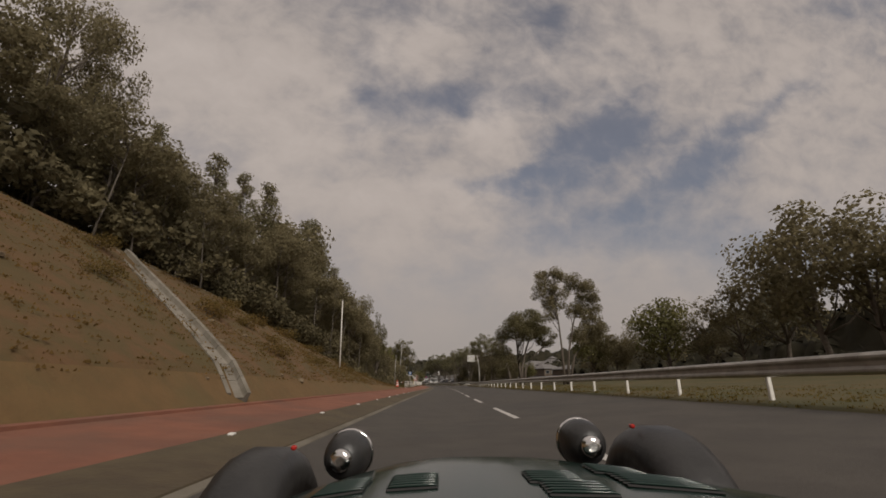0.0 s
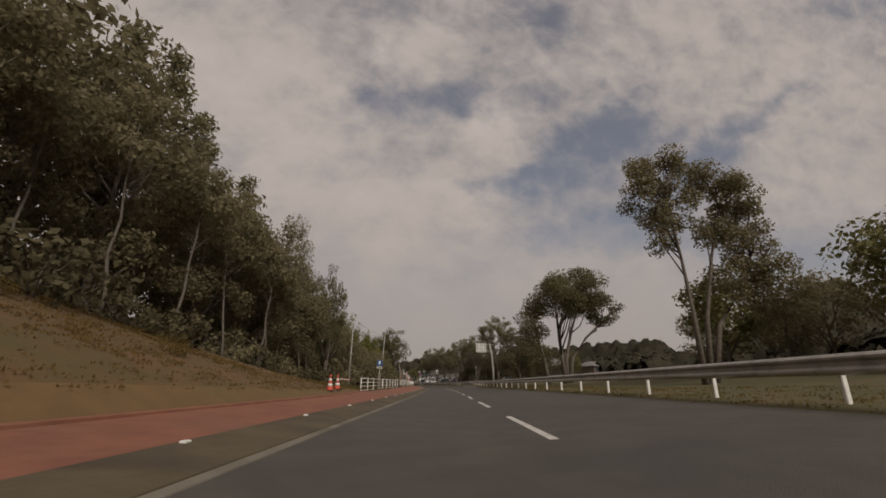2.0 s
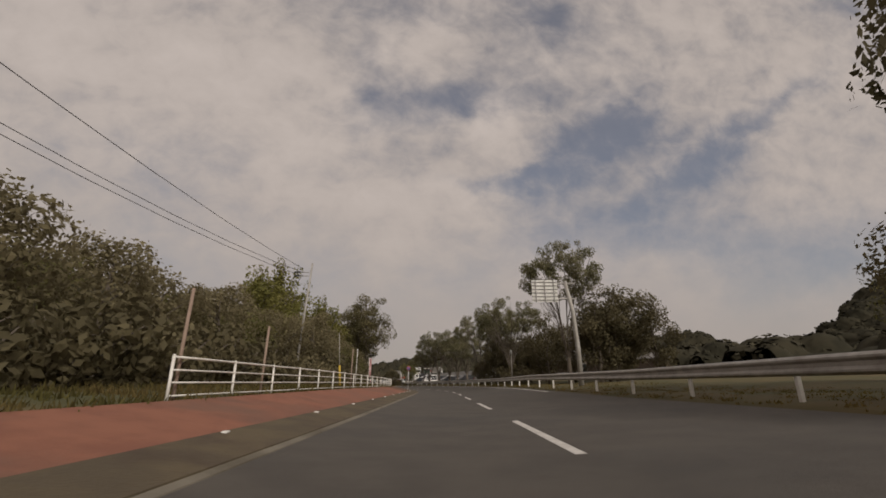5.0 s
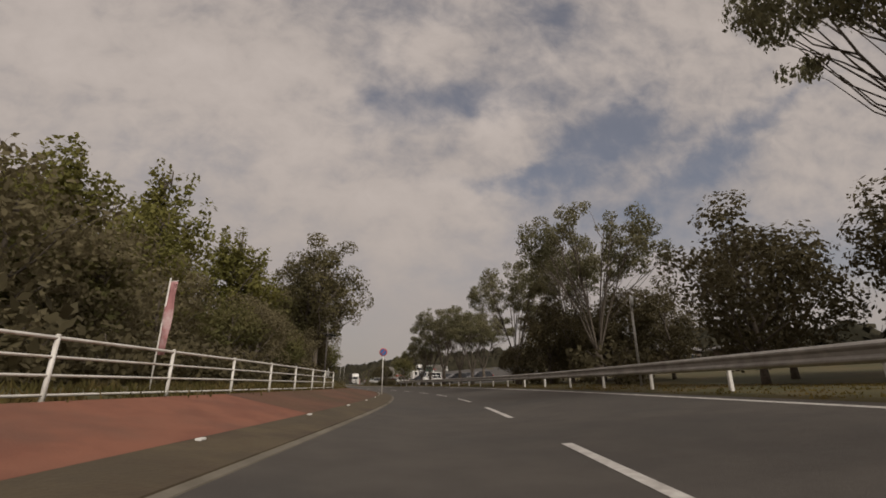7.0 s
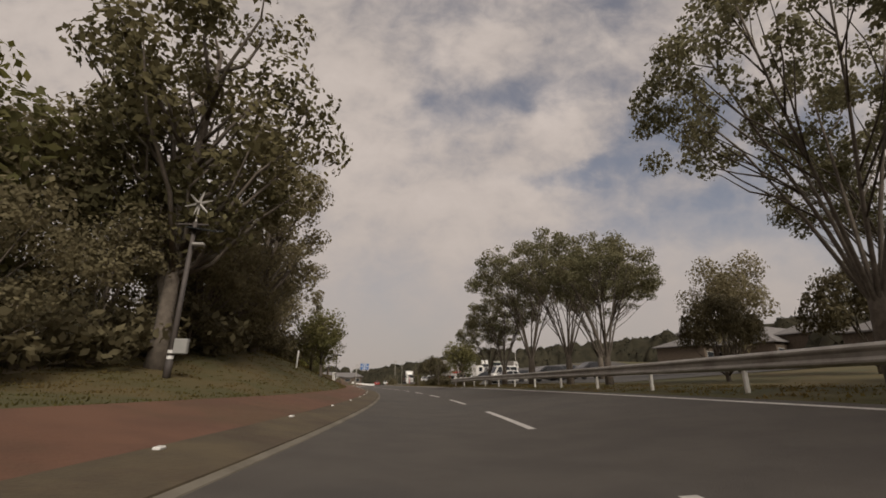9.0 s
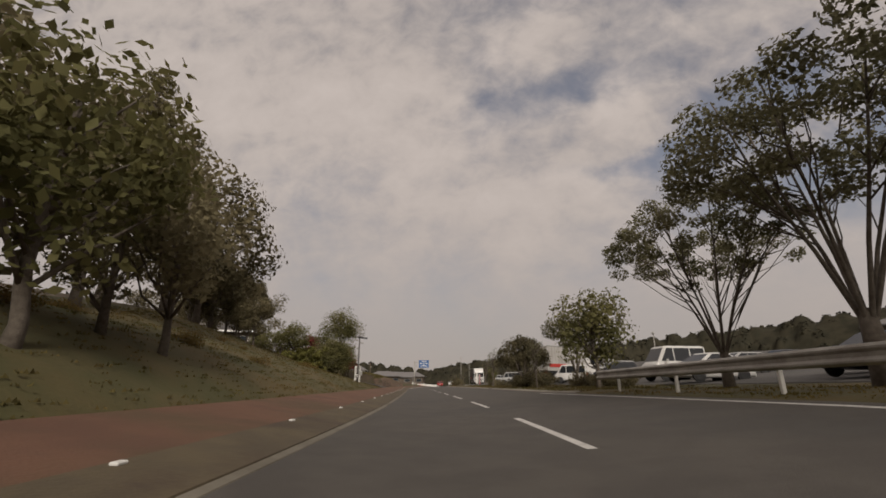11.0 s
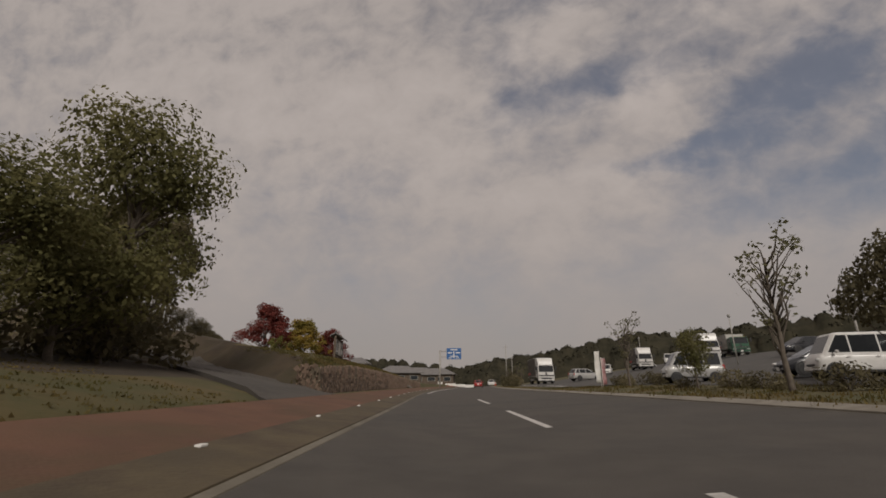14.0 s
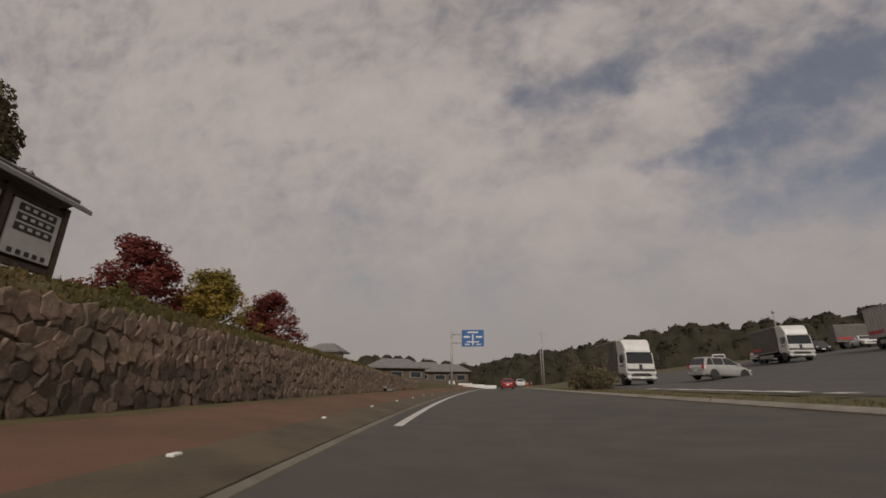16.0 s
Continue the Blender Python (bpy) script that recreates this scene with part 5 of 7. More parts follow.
def blue_sign():
    t = thing("footpath_sign", "small blue square sign with a white plate on a grey post", "road sign", spot(59.3, -4.32, 0))
    Build().tube([(0, 0, -0.3), (0, 0, 2.0)], 0.03, 10).part("post", M_POLE, t, smooth=True)
    Build().box((0, 0.02, 0.55), (0.17, 0.12, 1.15), 0.02).part("bollard", M_CONCRETE, t, "grey concrete marker post")
    Build().box((0, -0.04, 1.83), (0.36, 0.02, 0.36), 0.01).part("panel", M_SIGNBLUE, t, "blue panel")
    Build().box((0, -0.053, 1.86), (0.12, 0.006, 0.2), 0.002).part("symbol", M_SIGNWHITE, t, "plain white symbol")
    Build().box((0, -0.04, 1.53), (0.38, 0.02, 0.12), 0.008).part("plate", M_SIGNWHITE, t, "white plate")
    Build().box((0, -0.053, 1.53), (0.27, 0.006, 0.04), 0.002).part("writing_bar", M_INK, t)


def gantry_square():
    """Roadside sign seen from behind: frame and panel on a curved steel pole."""
    t = thing("overhead_sign", "back of an overhead road sign on a tall steel pole", "road sign", spot(95.6, 8.25))
    Build().tube([(0, 0, -0.3), (0.0, 0, 2.0), (-0.12, 0, 4.2), (-0.45, 0, 6.1)], [0.15, 0.14, 0.125, 0.11], 12).part("pole", M_POLE, t, smooth=True)
    for z in (5.0, 5.95):
        Build().tube([(0.15, 0, z), (-2.5, 0, z)], 0.05, 8).part("arm", M_POLE, t, smooth=True)
    Build().box((-1.75, -0.10, 5.45), (1.55, 0.03, 1.35), 0.01).part("panel", M_SIGNWHITE, t, "pale sign panel, back side")
    for k in range(6):
        Build().box((-1.75, -0.14, 4.9 + 0.22 * k), (1.55, 0.04, 0.05), 0.006).part("rib", M_SIGNGREY, t)
    for x in (-2.3, -1.75, -1.2):
        Build().box((x, -0.165, 5.45), (0.06, 0.04, 1.4), 0.006).part("rib", M_SIGNGREY, t)


def road_mirror():
    t = thing("road_mirror", "round traffic mirror housing on a thin grey pole", "traffic mirror", spot(114.3, 7.75))
    Build().tube([(0, 0, -0.3), (0, 0, 3.2)], 0.045, 10).part("pole", M_POLE, t, smooth=True)
    m = pose(0, -0.06, 3.15, 90, 0, 58) @ Matrix.Scale(0.8, 4)
    Build().lathe([(0.02, 0.10), (0.20, 0.07), (0.33, 0.0), (0.34, -0.03), (0.30, -0.035), (0.02, -0.05)], 20, m).part("housing", M_SIGNGREY, t, smooth=True)
    Build().box((0, -0.02, 2.85), (0.09, 0.08, 0.12), 0.01).part("bracket", M_POLE, t)


def no_parking():
    t = thing("no_parking_sign", "round blue sign with red rim on a thin white pole", "road sign", spot(125.2, -2.75))
    t.matrix_basis = spot(126.0, -2.25, 0)
    Build().tube([(0, 0, -0.25), (0, 0, 2.66)], 0.028, 10).part("pole", M_WHITE, t, smooth=True)
    m = pose(0, -0.05, 2.56, 90, 0, 0)
    Build().lathe([(0.005, -0.012), (0.24, -0.012), (0.245, 0.0), (0.24, 0.012), (0.005, 0.012)], 28, m).part("rim", M_SIGNRED, t, "red rim", True)
    Build().lathe([(0.003, 0.005), (0.19, 0.005), (0.19, 0.016), (0.003, 0.018)], 28, m).part("disc", M_SIGNBLUE, t, "blue disc")
    Build().box((0, -0.072, 2.56), (0.045, 0.006, 0.37), 0.002, pose(0, 0, 0, 0, 45, 0)).part("slash", M_SIGNRED, t, "red slash")


def utility_poles():
    t = pole_thing("utility_pole", "grey concrete utility pole with insulators and cables", "utility pole", 98.9, -9.2, 8.0, 0.085, 0.055, M_POLE, 0.5)
    for z in (7.1, 7.35):
        Build().tube([(-0.75, 0, z), (0.35, 0, z)], 0.03, 6).part("crossarm", M_POLE, t)
        Build().tube([(-0.68, 0, z + 0.02), (-0.28, 0, z + 0.02)], 0.055, 8).part("insulator", M_INK, t, "dark insulator")
    p0 = road(98.9, -9.2, ground_z(98.9, -9.2))
    for z0, end in ((7.35, (60, -16, 9.5)), (7.1, (60, -16, 9.1)), (7.6, (50, -12.4, 10.6)), (7.2, (150, -26, 9))):
        q = road(end[0], end[1], base(end[1]) + end[2])
        a = p0 + Vector((-0.4, 0, z0))
        pts = [a.lerp(q, k / 10) - Vector((0, 0, 1.3 * 4 * (k / 10) * (1 - k / 10))) for k in range(11)]
        inv = t.matrix_basis.inverted()
        Build().tube([inv @ p for p in pts], 0.014, 5).part("cable", M_INK, t, "thin dark cable")
    pole_thing("thin_pole", "thin pale pole behind the pipe fence", "pole", 58.6, -6.3, 3.9, 0.045, 0.035, M_POLE, 0.1)
    t2 = pole_thing("guy_anchor", "slanted guy wire with a bright yellow guard", "guy wire", 97.4, -5.9, 3.2, 0.02, 0.02, M_POLE, -0.25)
    Build().tube([(0.02, 0, -0.1), (-0.1, 0, 1.25)], 0.06, 10).part("guard", M_YELLOW, t2, "yellow plastic guard", True)
    pole_thing("thin_pole", "thin pale banner pole behind the fence", "pole", 101.6, -5.75, 2.6, 0.022, 0.02, M_WHITE, 0.05)
    pole_thing("marker_post", "white marker post on the grassy bank", "marker post", 151.8, -6.3, 1.0, 0.045, 0.045, M_WHITE, 0.05)
    for s, d, h in ((300, 9.5, 9.0), (330, -9, 7.0), (345, 13, 9)):
        t4 = pole_thing("utility_pole", "distant grey utility pole", "utility pole", s, d, h, 0.11, 0.08, M_POLE)
        Build().box((0, 0, h - 0.5), (1.2, 0.07, 0.07), 0.01).part("crossarm", M_POLE, t4)


def gap_posts():
    for s, x, h in ((77.9, -4.5, 2.0), (82.2, -4.7, 1.8), (95.0, -4.8, 2.1)):
        pole_thing("thin_pole", "thin weathered pole by the gap in the fence", "pole", s, x, h, 0.035, 0.03, M_WOODPOLE, 0.04)


def banner(s, d, h0, h1, w, mat, label):
    t = thing("banner", label, "banner", spot(s, d, 24 if s > 200 else 0))
    Build().tube([(0, 0, -0.3), (0, 0, h1 + 0.08)], 0.016, 8).part("pole", M_WHITE, t, smooth=True)
    Build().tube([(0, 0, h1), (w, 0, h1 + 0.02)], 0.01, 6).part("arm", M_WHITE, t)
    b = Build()
    rings = []
    for k in range(9):
        z = h0 + (h1 - h0) * k / 8
        rings.append([(w * j / 4, 0.03 * math.sin(k * 1.1 + j * 0.9), z) for j in range(5)] + [(w * j / 4, 0.03 * math.sin(k * 1.1 + j * 0.9) + 0.006, z) for j in range(4, -1, -1)])
    b.loft(rings).part("cloth", mat, t, smooth=True)
    return t


def white_board():
    t = thing("roadside_board", "narrow white upright signboard with printed panels on the grass", "signboard", spot(195.3, -6.02, -8, 0.12))
    board = Build().box((0, 0, 0.76), (0.54, 0.04, 1.46), 0.012).part("board", M_SIGNWHITE, t)
    arch = [(-0.19, 1.20)] + [(0.19 * math.cos(math.pi * (1 - k / 10)), 1.24 + 0.13 * math.sin(math.pi * k / 10)) for k in range(11)] + [(0.19, 1.20)]
    Build().loft([[(x + 0.01, y, z) for x, z in arch] for y in (-0.026, -0.018)]).part("picture", M_SIGNGREY, t, "grey printed picture with a rounded top")
    Build().box((0.20, -0.024, 1.32), (0.05, 0.008, 0.20), 0.003).part("writing_bar", M_INK, board)
    for k, w in enumerate((0.40, 0.36, 0.40)):
        Build().box((0.0, -0.024, 1.13 - 0.055 * k), (w, 0.006, 0.026), 0.002).part("writing_bar", M_INK, board)
    for k, (x, w) in enumerate(((-0.10, 0.16), (-0.11, 0.13), (-0.10, 0.17), (-0.11, 0.14))):
        Build().box((x, -0.024, 0.93 - 0.05 * k), (w, 0.006, 0.024), 0.002).part("writing_bar", M_INK, board)
    Build().box((0.09, -0.024, 0.84), (0.12, 0.006, 0.22), 0.004).part("picture", M_SIGNGREY, t, "small grey printed picture")
    Build().box((-0.12, -0.024, 0.54), (0.17, 0.006, 0.24), 0.004).part("picture", M_SIGNGREY, t, "small grey printed picture")
    Build().box((0.12, -0.024, 0.55), (0.055, 0.006, 0.27), 0.02).part("writing_bar", M_INK, board)
    for k in range(5):
        Build().box((-0.18 + 0.09 * k, -0.024, 0.20 + 0.02 * (k % 2)), (0.06, 0.006, 0.10), 0.012).part("writing_bar", M_INK, board)
    Build().tube([(0.0, 0.04, -0.3), (0.0, 0.04, 1.2)], 0.028, 8).part("leg", M_POLE, t, smooth=True)


def wind_lamp(s, d, k=1.0):
    """Dark post with a solar panel and a small wind rotor."""
    t = thing("wind_solar_lamp", "dark lamp post with solar panel and small wind rotor", "lamp post", spot(s, d) @ Matrix.Scale(k, 4), "wind and solar lamps by the footway")
    Build().tube([(0, 0, -0.3), (0, 0, 4.6)], [0.085, 0.06], 10).part("post", M_DARKPOLE, t, smooth=True)
    Build().lathe([(0.10, 0.0), (0.10, 0.45), (0.07, 0.5)], 10).part("base", M_DARKPOLE, t, smooth=True)
    for z in (0.5, 0.66):
        Build().lathe([(0.088, z), (0.088, z + 0.09)], 10).part("band", M_SIGNWHITE, t, "white reflective band")
    Build().box((0.32, 0, 4.38), (0.95, 0.5, 0.04), 0.01, pose(0, 0, 0, 22, 8, 0)).part("solar_panel", M_GLASSDARK, t, "dark solar panel")
    Build().box((-0.05, 0, 4.52), (0.9, 0.05, 0.05), 0.01).part("arm", M_DARKPOLE, t)
    Build().box((0.25, -0.1, 3.85), (0.36, 0.18, 0.10), 0.03).part("lamp_head", M_POLE, t, "grey lamp head")
    Build().box((0.27, -0.05, 0.85), (0.36, 0.16, 0.42), 0.02).part("control_box", M_SIGNGREY, t, "grey control box")
    Build().tube([(0, 0, 4.6), (0.02, 0, 5.15)], 0.03, 8).part("mast", M_POLE, t)
    Build().lathe([(0.01, -0.10), (0.06, -0.06), (0.06, 0.10), (0.02, 0.22)], 10, pose(0.02, 0, 5.2, 90, 0, 0)).part("hub", M_POLE, t, smooth=True)
    for k in range(6):
        m = pose(0.02, -0.06, 5.2, 0, 60 * k + 15, 0)
        Build().loft([[m @ Vector(p) for p in ((-0.045, 0, 0.05), (0.0, -0.02, 0.05), (0.045, 0.012, 0.05), (0.0, 0.008, 0.05))],
                      [m @ Vector(p) for p in ((-0.02, 0, 0.42), (0.0, -0.008, 0.42), (0.02, 0.006, 0.42), (0.0, 0.005, 0.42))]]).part("blade", M_POLE, t)


def blue_direction_sign():
    t = thing("direction_sign", "large blue overhead direction sign on a grey steel pole", "road sign", spot(277.5, -3.6))
    Build().tube([(0, 0, -0.3), (0, 0, 6.7)], [0.15, 0.12], 12).part("pole", M_POLE, t, smooth=True)
    for z in (5.4, 6.4):
        Build().tube([(0, 0, z), (1.5, 0, z)], 0.06, 8).part("arm", M_POLE, t, smooth=True)
    Build().box((2.6, -0.08, 5.95), (2.7, 0.05, 2.0), 0.03).part("panel", M_SIGNBLUE, t, "blue panel")
    for c, size in (((2.6, -0.11, 5.75), (0.16, 0.012, 1.3)), ((2.6, -0.11, 5.5), (1.5, 0.012, 0.14)), ((2.6, -0.11, 6.65), (1.3, 0.012, 0.18)),
                    ((1.85, -0.11, 6.1), (0.75, 0.012, 0.2)), ((3.35, -0.11, 6.1), (0.75, 0.012, 0.2)), ((1.9, -0.11, 5.2), (0.6, 0.012, 0.12)), ((3.3, -0.11, 5.2), (0.6, 0.012, 0.12))):
        Build().box(c, size, 0.004).part("marking", M_SIGNWHITE, t, "plain white marking")


def notice_board():
    """Roofed timber notice board with three panels."""
    t = thing("notice_board", "roofed dark timber notice board with white panels", "notice board", spot(230.0, -8.1, 90 + 6, 0.44))
    posts = (-2.0, -0.7, 0.7, 2.0)
    for x in posts:
        Build().box((x, 0, 0.95), (0.15, 0.15, 2.3), 0.015).part("post", M_WOOD, t)
    for z in (0.72, 1.95):
        Build().box((0, 0, z), (4.1, 0.10, 0.12), 0.012).part("beam", M_WOOD, t)
    Build().box((0, 0.05, 1.33), (3.95, 0.04, 1.16), 0.008).part("back_board", M_WOOD, t)
    Build().loft([[(x, -0.36, 2.15), (x, -0.35, 2.09), (x, 0, 2.27), (x, 0.35, 2.09), (x, 0.36, 2.15), (x, 0, 2.36)] for x in (-2.22, 2.22)]).part("roof", M_ROOF, t, "grey pitched roof")
    Build().tube([(-2.27, 0, 2.37), (2.27, 0, 2.37)], 0.05, 8).part("ridge", M_ROOF, t)
    for y in (-0.36, 0.36):
        Build().box((0, y, 2.10), (4.46, 0.035, 0.09), 0.008).part("fascia", M_SIGNGREY, t, "pale grey eaves board")
    for i, x in enumerate((-1.35, 0.0, 1.35)):
        panel = Build().box((x, -0.06, 1.35), (1.08, 0.04, 1.02), 0.01).part("panel", M_SIGNWHITE, t, "white notice panel")
        if i == 1:
            Build().box((x, -0.083, 1.80), (0.62, 0.01, 0.05), 0.003).part("writing_bar", M_SIGNGREY, panel, "faint grey heading")
            continue
        for k in range(4 if i == 0 else 3):
            z = 1.74 - 0.185 * k
            Build().box((x, -0.086, z), (0.84, 0.014, 0.145), 0.05).part("plaque", M_INK, panel, "dark plaque with rounded ends")
            for q in range(4):
                Build().box((x - 0.27 + 0.18 * q, -0.096, z), (0.10, 0.01, 0.06), 0.003).part("writing_bar", M_SIGNWHITE, panel, "plain white bar")
        for q in range(5):
            Build().box((x - 0.36 + 0.18 * q, -0.086, 0.92), (0.10, 0.01, 0.09), 0.003).part("writing_bar", M_INK, panel, "plain dark bar")
    return t


def cat_eyes():
    src = None
    s = -6.4
    while s < 262:
        m = on_ground(s, -2.86, random.Random(int(s * 10)).uniform(-8, 8), height=base(-2.86) + 0.068) @ Matrix.Scale(1 / SC, 4)
        if src is None:
            src = thing("kerb_marker", "small pale reflector block on the kerb", "reflector", m, "kerb reflectors")
            Build().box((0, 0, 0.014), (0.10, 0.17, 0.045), 0.013).part("block", M_SIGNWHITE, src)
        else:
            copy_thing(src, m)
        s += 3.9


def barrier_far():
    """White low barrier and bollards far down the road."""
    src = thing("traffic_bollard", "orange and white lane bollard on the road", "bollard", on_ground(262, 5.2, 0, height=base(5.2)), "lane bollards")
    Build().tube([(0, 0, 0), (0, 0, 0.75)], 0.05, 8).part("stem", M_ORANGE, src)
    Build().tube([(0, 0, 0.45), (0, 0, 0.6)], 0.054, 8).part("band", M_SIGNWHITE, src)
    for s, d in ((300, 8), (304, 8), (308, 8), (312, 8.3), (296, -4.5), (302, -4.5), (308, -4.5)):
        copy_thing(src, on_ground(s, d))
    src.matrix_basis = on_ground(292, 8.0)
    wall = thing("white_barrier", "low white barrier across the far end of the road", "barrier")
    for k in range(9):
        m = on_ground(318, -24 + 3.0 * k, 0)
        ob = Build().box((0, 0, 0.35), (2.9, 0.2, 0.7), 0.04).part("barrier_section", M_SIGNWHITE, wall)
        ob.matrix_basis = m


slim_pole()
drain()
cone(47.9, -4.85, 10)
cone(49.7, -4.95, 40)
barrier_bar()
blue_sign()
gantry_square()
road_mirror()
no_parking()
utility_poles()
gap_posts()
banner(106.9, -5.6, 0.7, 2.2, 0.17, M_PINK, "faded pink banner on a thin pole behind the fence")
banner(221.4, 8.95, 0.25, 1.95, -0.36, M_SIGNWHITE, "white and pink upright banner by the parking lot")
banner(221.7, 9.15, 0.15, 1.6, 0.30, M_PINK, "pink and white upright banner by the parking lot")
white_board()
wind_lamp(193.7, -5.8, 0.87)
wind_lamp(137.9, -6.6, 0.92)
blue_direction_sign()
notice_board()
cat_eyes()
barrier_far()


# ---- buildings ----
def house(s, d, rz, w, l, h, roof_h, label, wall_mat, z=None, windows=3, hip=0.6, over=0.6, roof_mat=None):
    t = thing("house", label, "house", spot(s, d, rz, 0.2, z))
    Build().box((0, 0, h / 2), (w, l, h), 0.02).part("wall", wall_mat, t)
    r = Build()
    hw, hl = w / 2 + over, l / 2 + over
    r.loft([[(-hw, -hl, h - 0.05), (hw, -hl, h - 0.05), (hw, hl, h - 0.05), (-hw, hl, h - 0.05)],
            [(-hw, -hl, h + 0.12), (hw, -hl, h + 0.12), (hw, hl, h + 0.12), (-hw, hl, h + 0.12)],
            [(-hw * (1 - hip), -0.08, h + roof_h), (hw * (1 - hip), -0.08, h + roof_h), (hw * (1 - hip), 0.08, h + roof_h), (-hw * (1 - hip), 0.08, h + roof_h)]])
    r.part("roof", roof_mat or M_ROOF, t, "grey hipped roof")
    for sy in (-1, 1):
        Build().box((0, sy * hl, h + 0.03), (2 * hw + 0.06, 0.06, 0.2), 0.01).part("eaves", M_SIGNWHITE if wall_mat == M_PLASTER else M_ROOF, t)
    for side in (-1, 1):
        for k in range(windows):
            x = -w / 2 + w * (k + 0.5) / windows
            win = Build().box((x, side * (l / 2 + 0.02), h * 0.55), (w / windows * 0.6, 0.06, h * 0.42), 0.01).part("window", M_SIGNWHITE if wall_mat == M_PLASTER else M_SIGNGREY, t)
            Build().box((x, side * (l / 2 + 0.055), h * 0.55), (w / windows * 0.54, 0.02, h * 0.36), 0.004).part("pane", M_WINDOW, win)
    return t


house(205.5, -21.8, 10, 5.4, 6, 1.7, 1.5, "single-storey house with grey hipped roof above the bank", M_PLASTER, z=ground_z(205.5, -21.8) + 1.55, roof_mat=M_ROOF_DARK)
house(230, -33.4, 38, 8, 7, 5.9, 1.8, "two-storey house with white eaves above the driveway", M_PLASTER, roof_mat=M_ROOF_DARK)
house(276, -18.8, 0, 3.2, 3, 1.9, 1.1, "small white building with a dark overhanging roof", M_SIGNWHITE, windows=1)
house(296, -15, 20, 9, 7, 2.2, 1.6, "low house with grey roof beyond the terrace", M_WOOD)
house(312, -13, 10, 10, 7, 2.3, 1.9, "low house with grey roof beyond the terrace", M_WOOD)
house(330, -10, 0, 10, 7, 3.0, 1.8, "low house with dark roof near the junction", M_WOOD)


def cupola(t, z, w, h, roof_h):
    """A small raised storey with its own hipped roof on top of a house."""
    Build().box((0, 0, z + h / 2), (w, w * 0.8, h), 0.02).part("cupola", M_WOOD, t, "dark timber roof storey")
    for side in (-1, 1):
        Build().box((0, side * (w * 0.4 + 0.03), z + h * 0.6), (w * 0.8, 0.05, h * 0.4), 0.01).part("louvre_window", M_SIGNGREY, t)
    q = w / 2 + 0.6
    Build().loft([[(-q, -q * 0.85, z + h), (q, -q * 0.85, z + h), (q, q * 0.85, z + h), (-q, q * 0.85, z + h)],
                  [(-q, -q * 0.85, z + h + 0.12), (q, -q * 0.85, z + h + 0.12), (q, q * 0.85, z + h + 0.12), (-q, q * 0.85, z + h + 0.12)],
                  [(-q * 0.4, -0.08, z + h + roof_h), (q * 0.4, -0.08, z + h + roof_h), (q * 0.4, 0.08, z + h + roof_h), (-q * 0.4, 0.08, z + h + roof_h)]]).part("cupola_roof", M_ROOF, t, "grey upper roof")
    Build().tube([(-q * 0.42, 0, z + h + roof_h + 0.05), (q * 0.42, 0, z + h + roof_h + 0.05)], 0.14, 8).part("ridge", M_ROOF, t)


cupola(house(207, 69, 20, 12.5, 10, 4.6, 2.2, "two-tiered pavilion with grey hipped roofs beyond the parking lot", M_WOOD), 6.3, 4.6, 1.2, 1.5)
house(197, 78, 12, 17, 10, 4.4, 3.6, "long hall with a grey hipped roof beyond the parking lot", M_WOOD, windows=6, hip=0.35)
cupola(house(188, 80, 8, 11, 11, 5.6, 3.2, "tall hall with a steep grey roof beyond the parking lot", M_WOOD, windows=4, hip=0.8), 8.2, 2.4, 0.5, 0.9)
house(166, 60, 10, 10, 8, 2.8, 2.0, "building with dark hipped roof beyond the parking lot", M_WOOD)
house(152, 60, 15, 11, 8, 2.0, 1.6, "low brown building with grey roof beyond the meadow", M_WOOD, windows=4)

# ---- vehicles ----
def wheel(parent, x, y, r, w):
    side = 1 if x > 0 else -1
    m = pose(x, y, r, 0, 90 * side, 0)
    tyre = Build().lathe([(r * 0.62, -w / 2), (r * 0.94, -w / 2), (r, -w * 0.32), (r, w * 0.32), (r * 0.94, w / 2), (r * 0.62, w / 2)], 18, m).part("wheel", M_RUBBER, parent, smooth=True)
    Build().lathe([(0.02, w * 0.36), (r * 0.2, w * 0.42), (r * 0.5, w * 0.34), (r * 0.63, w * 0.48), (r * 0.63, -w * 0.3), (0.02, -w * 0.3)], 14, m).part("rim", M_CAR_SILVER, tyre, "silver wheel rim", True)
    return tyre


def section(w, z0, belt, roof, wr):
    return [(-w * 0.94, z0), (-w, z0 + 0.12), (-w, (z0 + belt) * 0.5), (-w * 0.985, belt), (-wr, roof - 0.07), (-wr * 0.86, roof),
            (wr * 0.86, roof), (wr, roof - 0.07), (w * 0.985, belt), (w, (z0 + belt) * 0.5), (w, z0 + 0.12), (w * 0.94, z0)]


def slab(corners, shift):
    """A thin pane: four corners and the way to its back."""
    s = Vector(shift)
    return Build().add([Vector(c) for c in corners] + [Vector(c) + s for c in corners],
                       [(0, 1, 2, 3), (7, 6, 5, 4), (0, 4, 5, 1), (1, 5, 6, 2), (2, 6, 7, 3), (3, 7, 4, 0)])


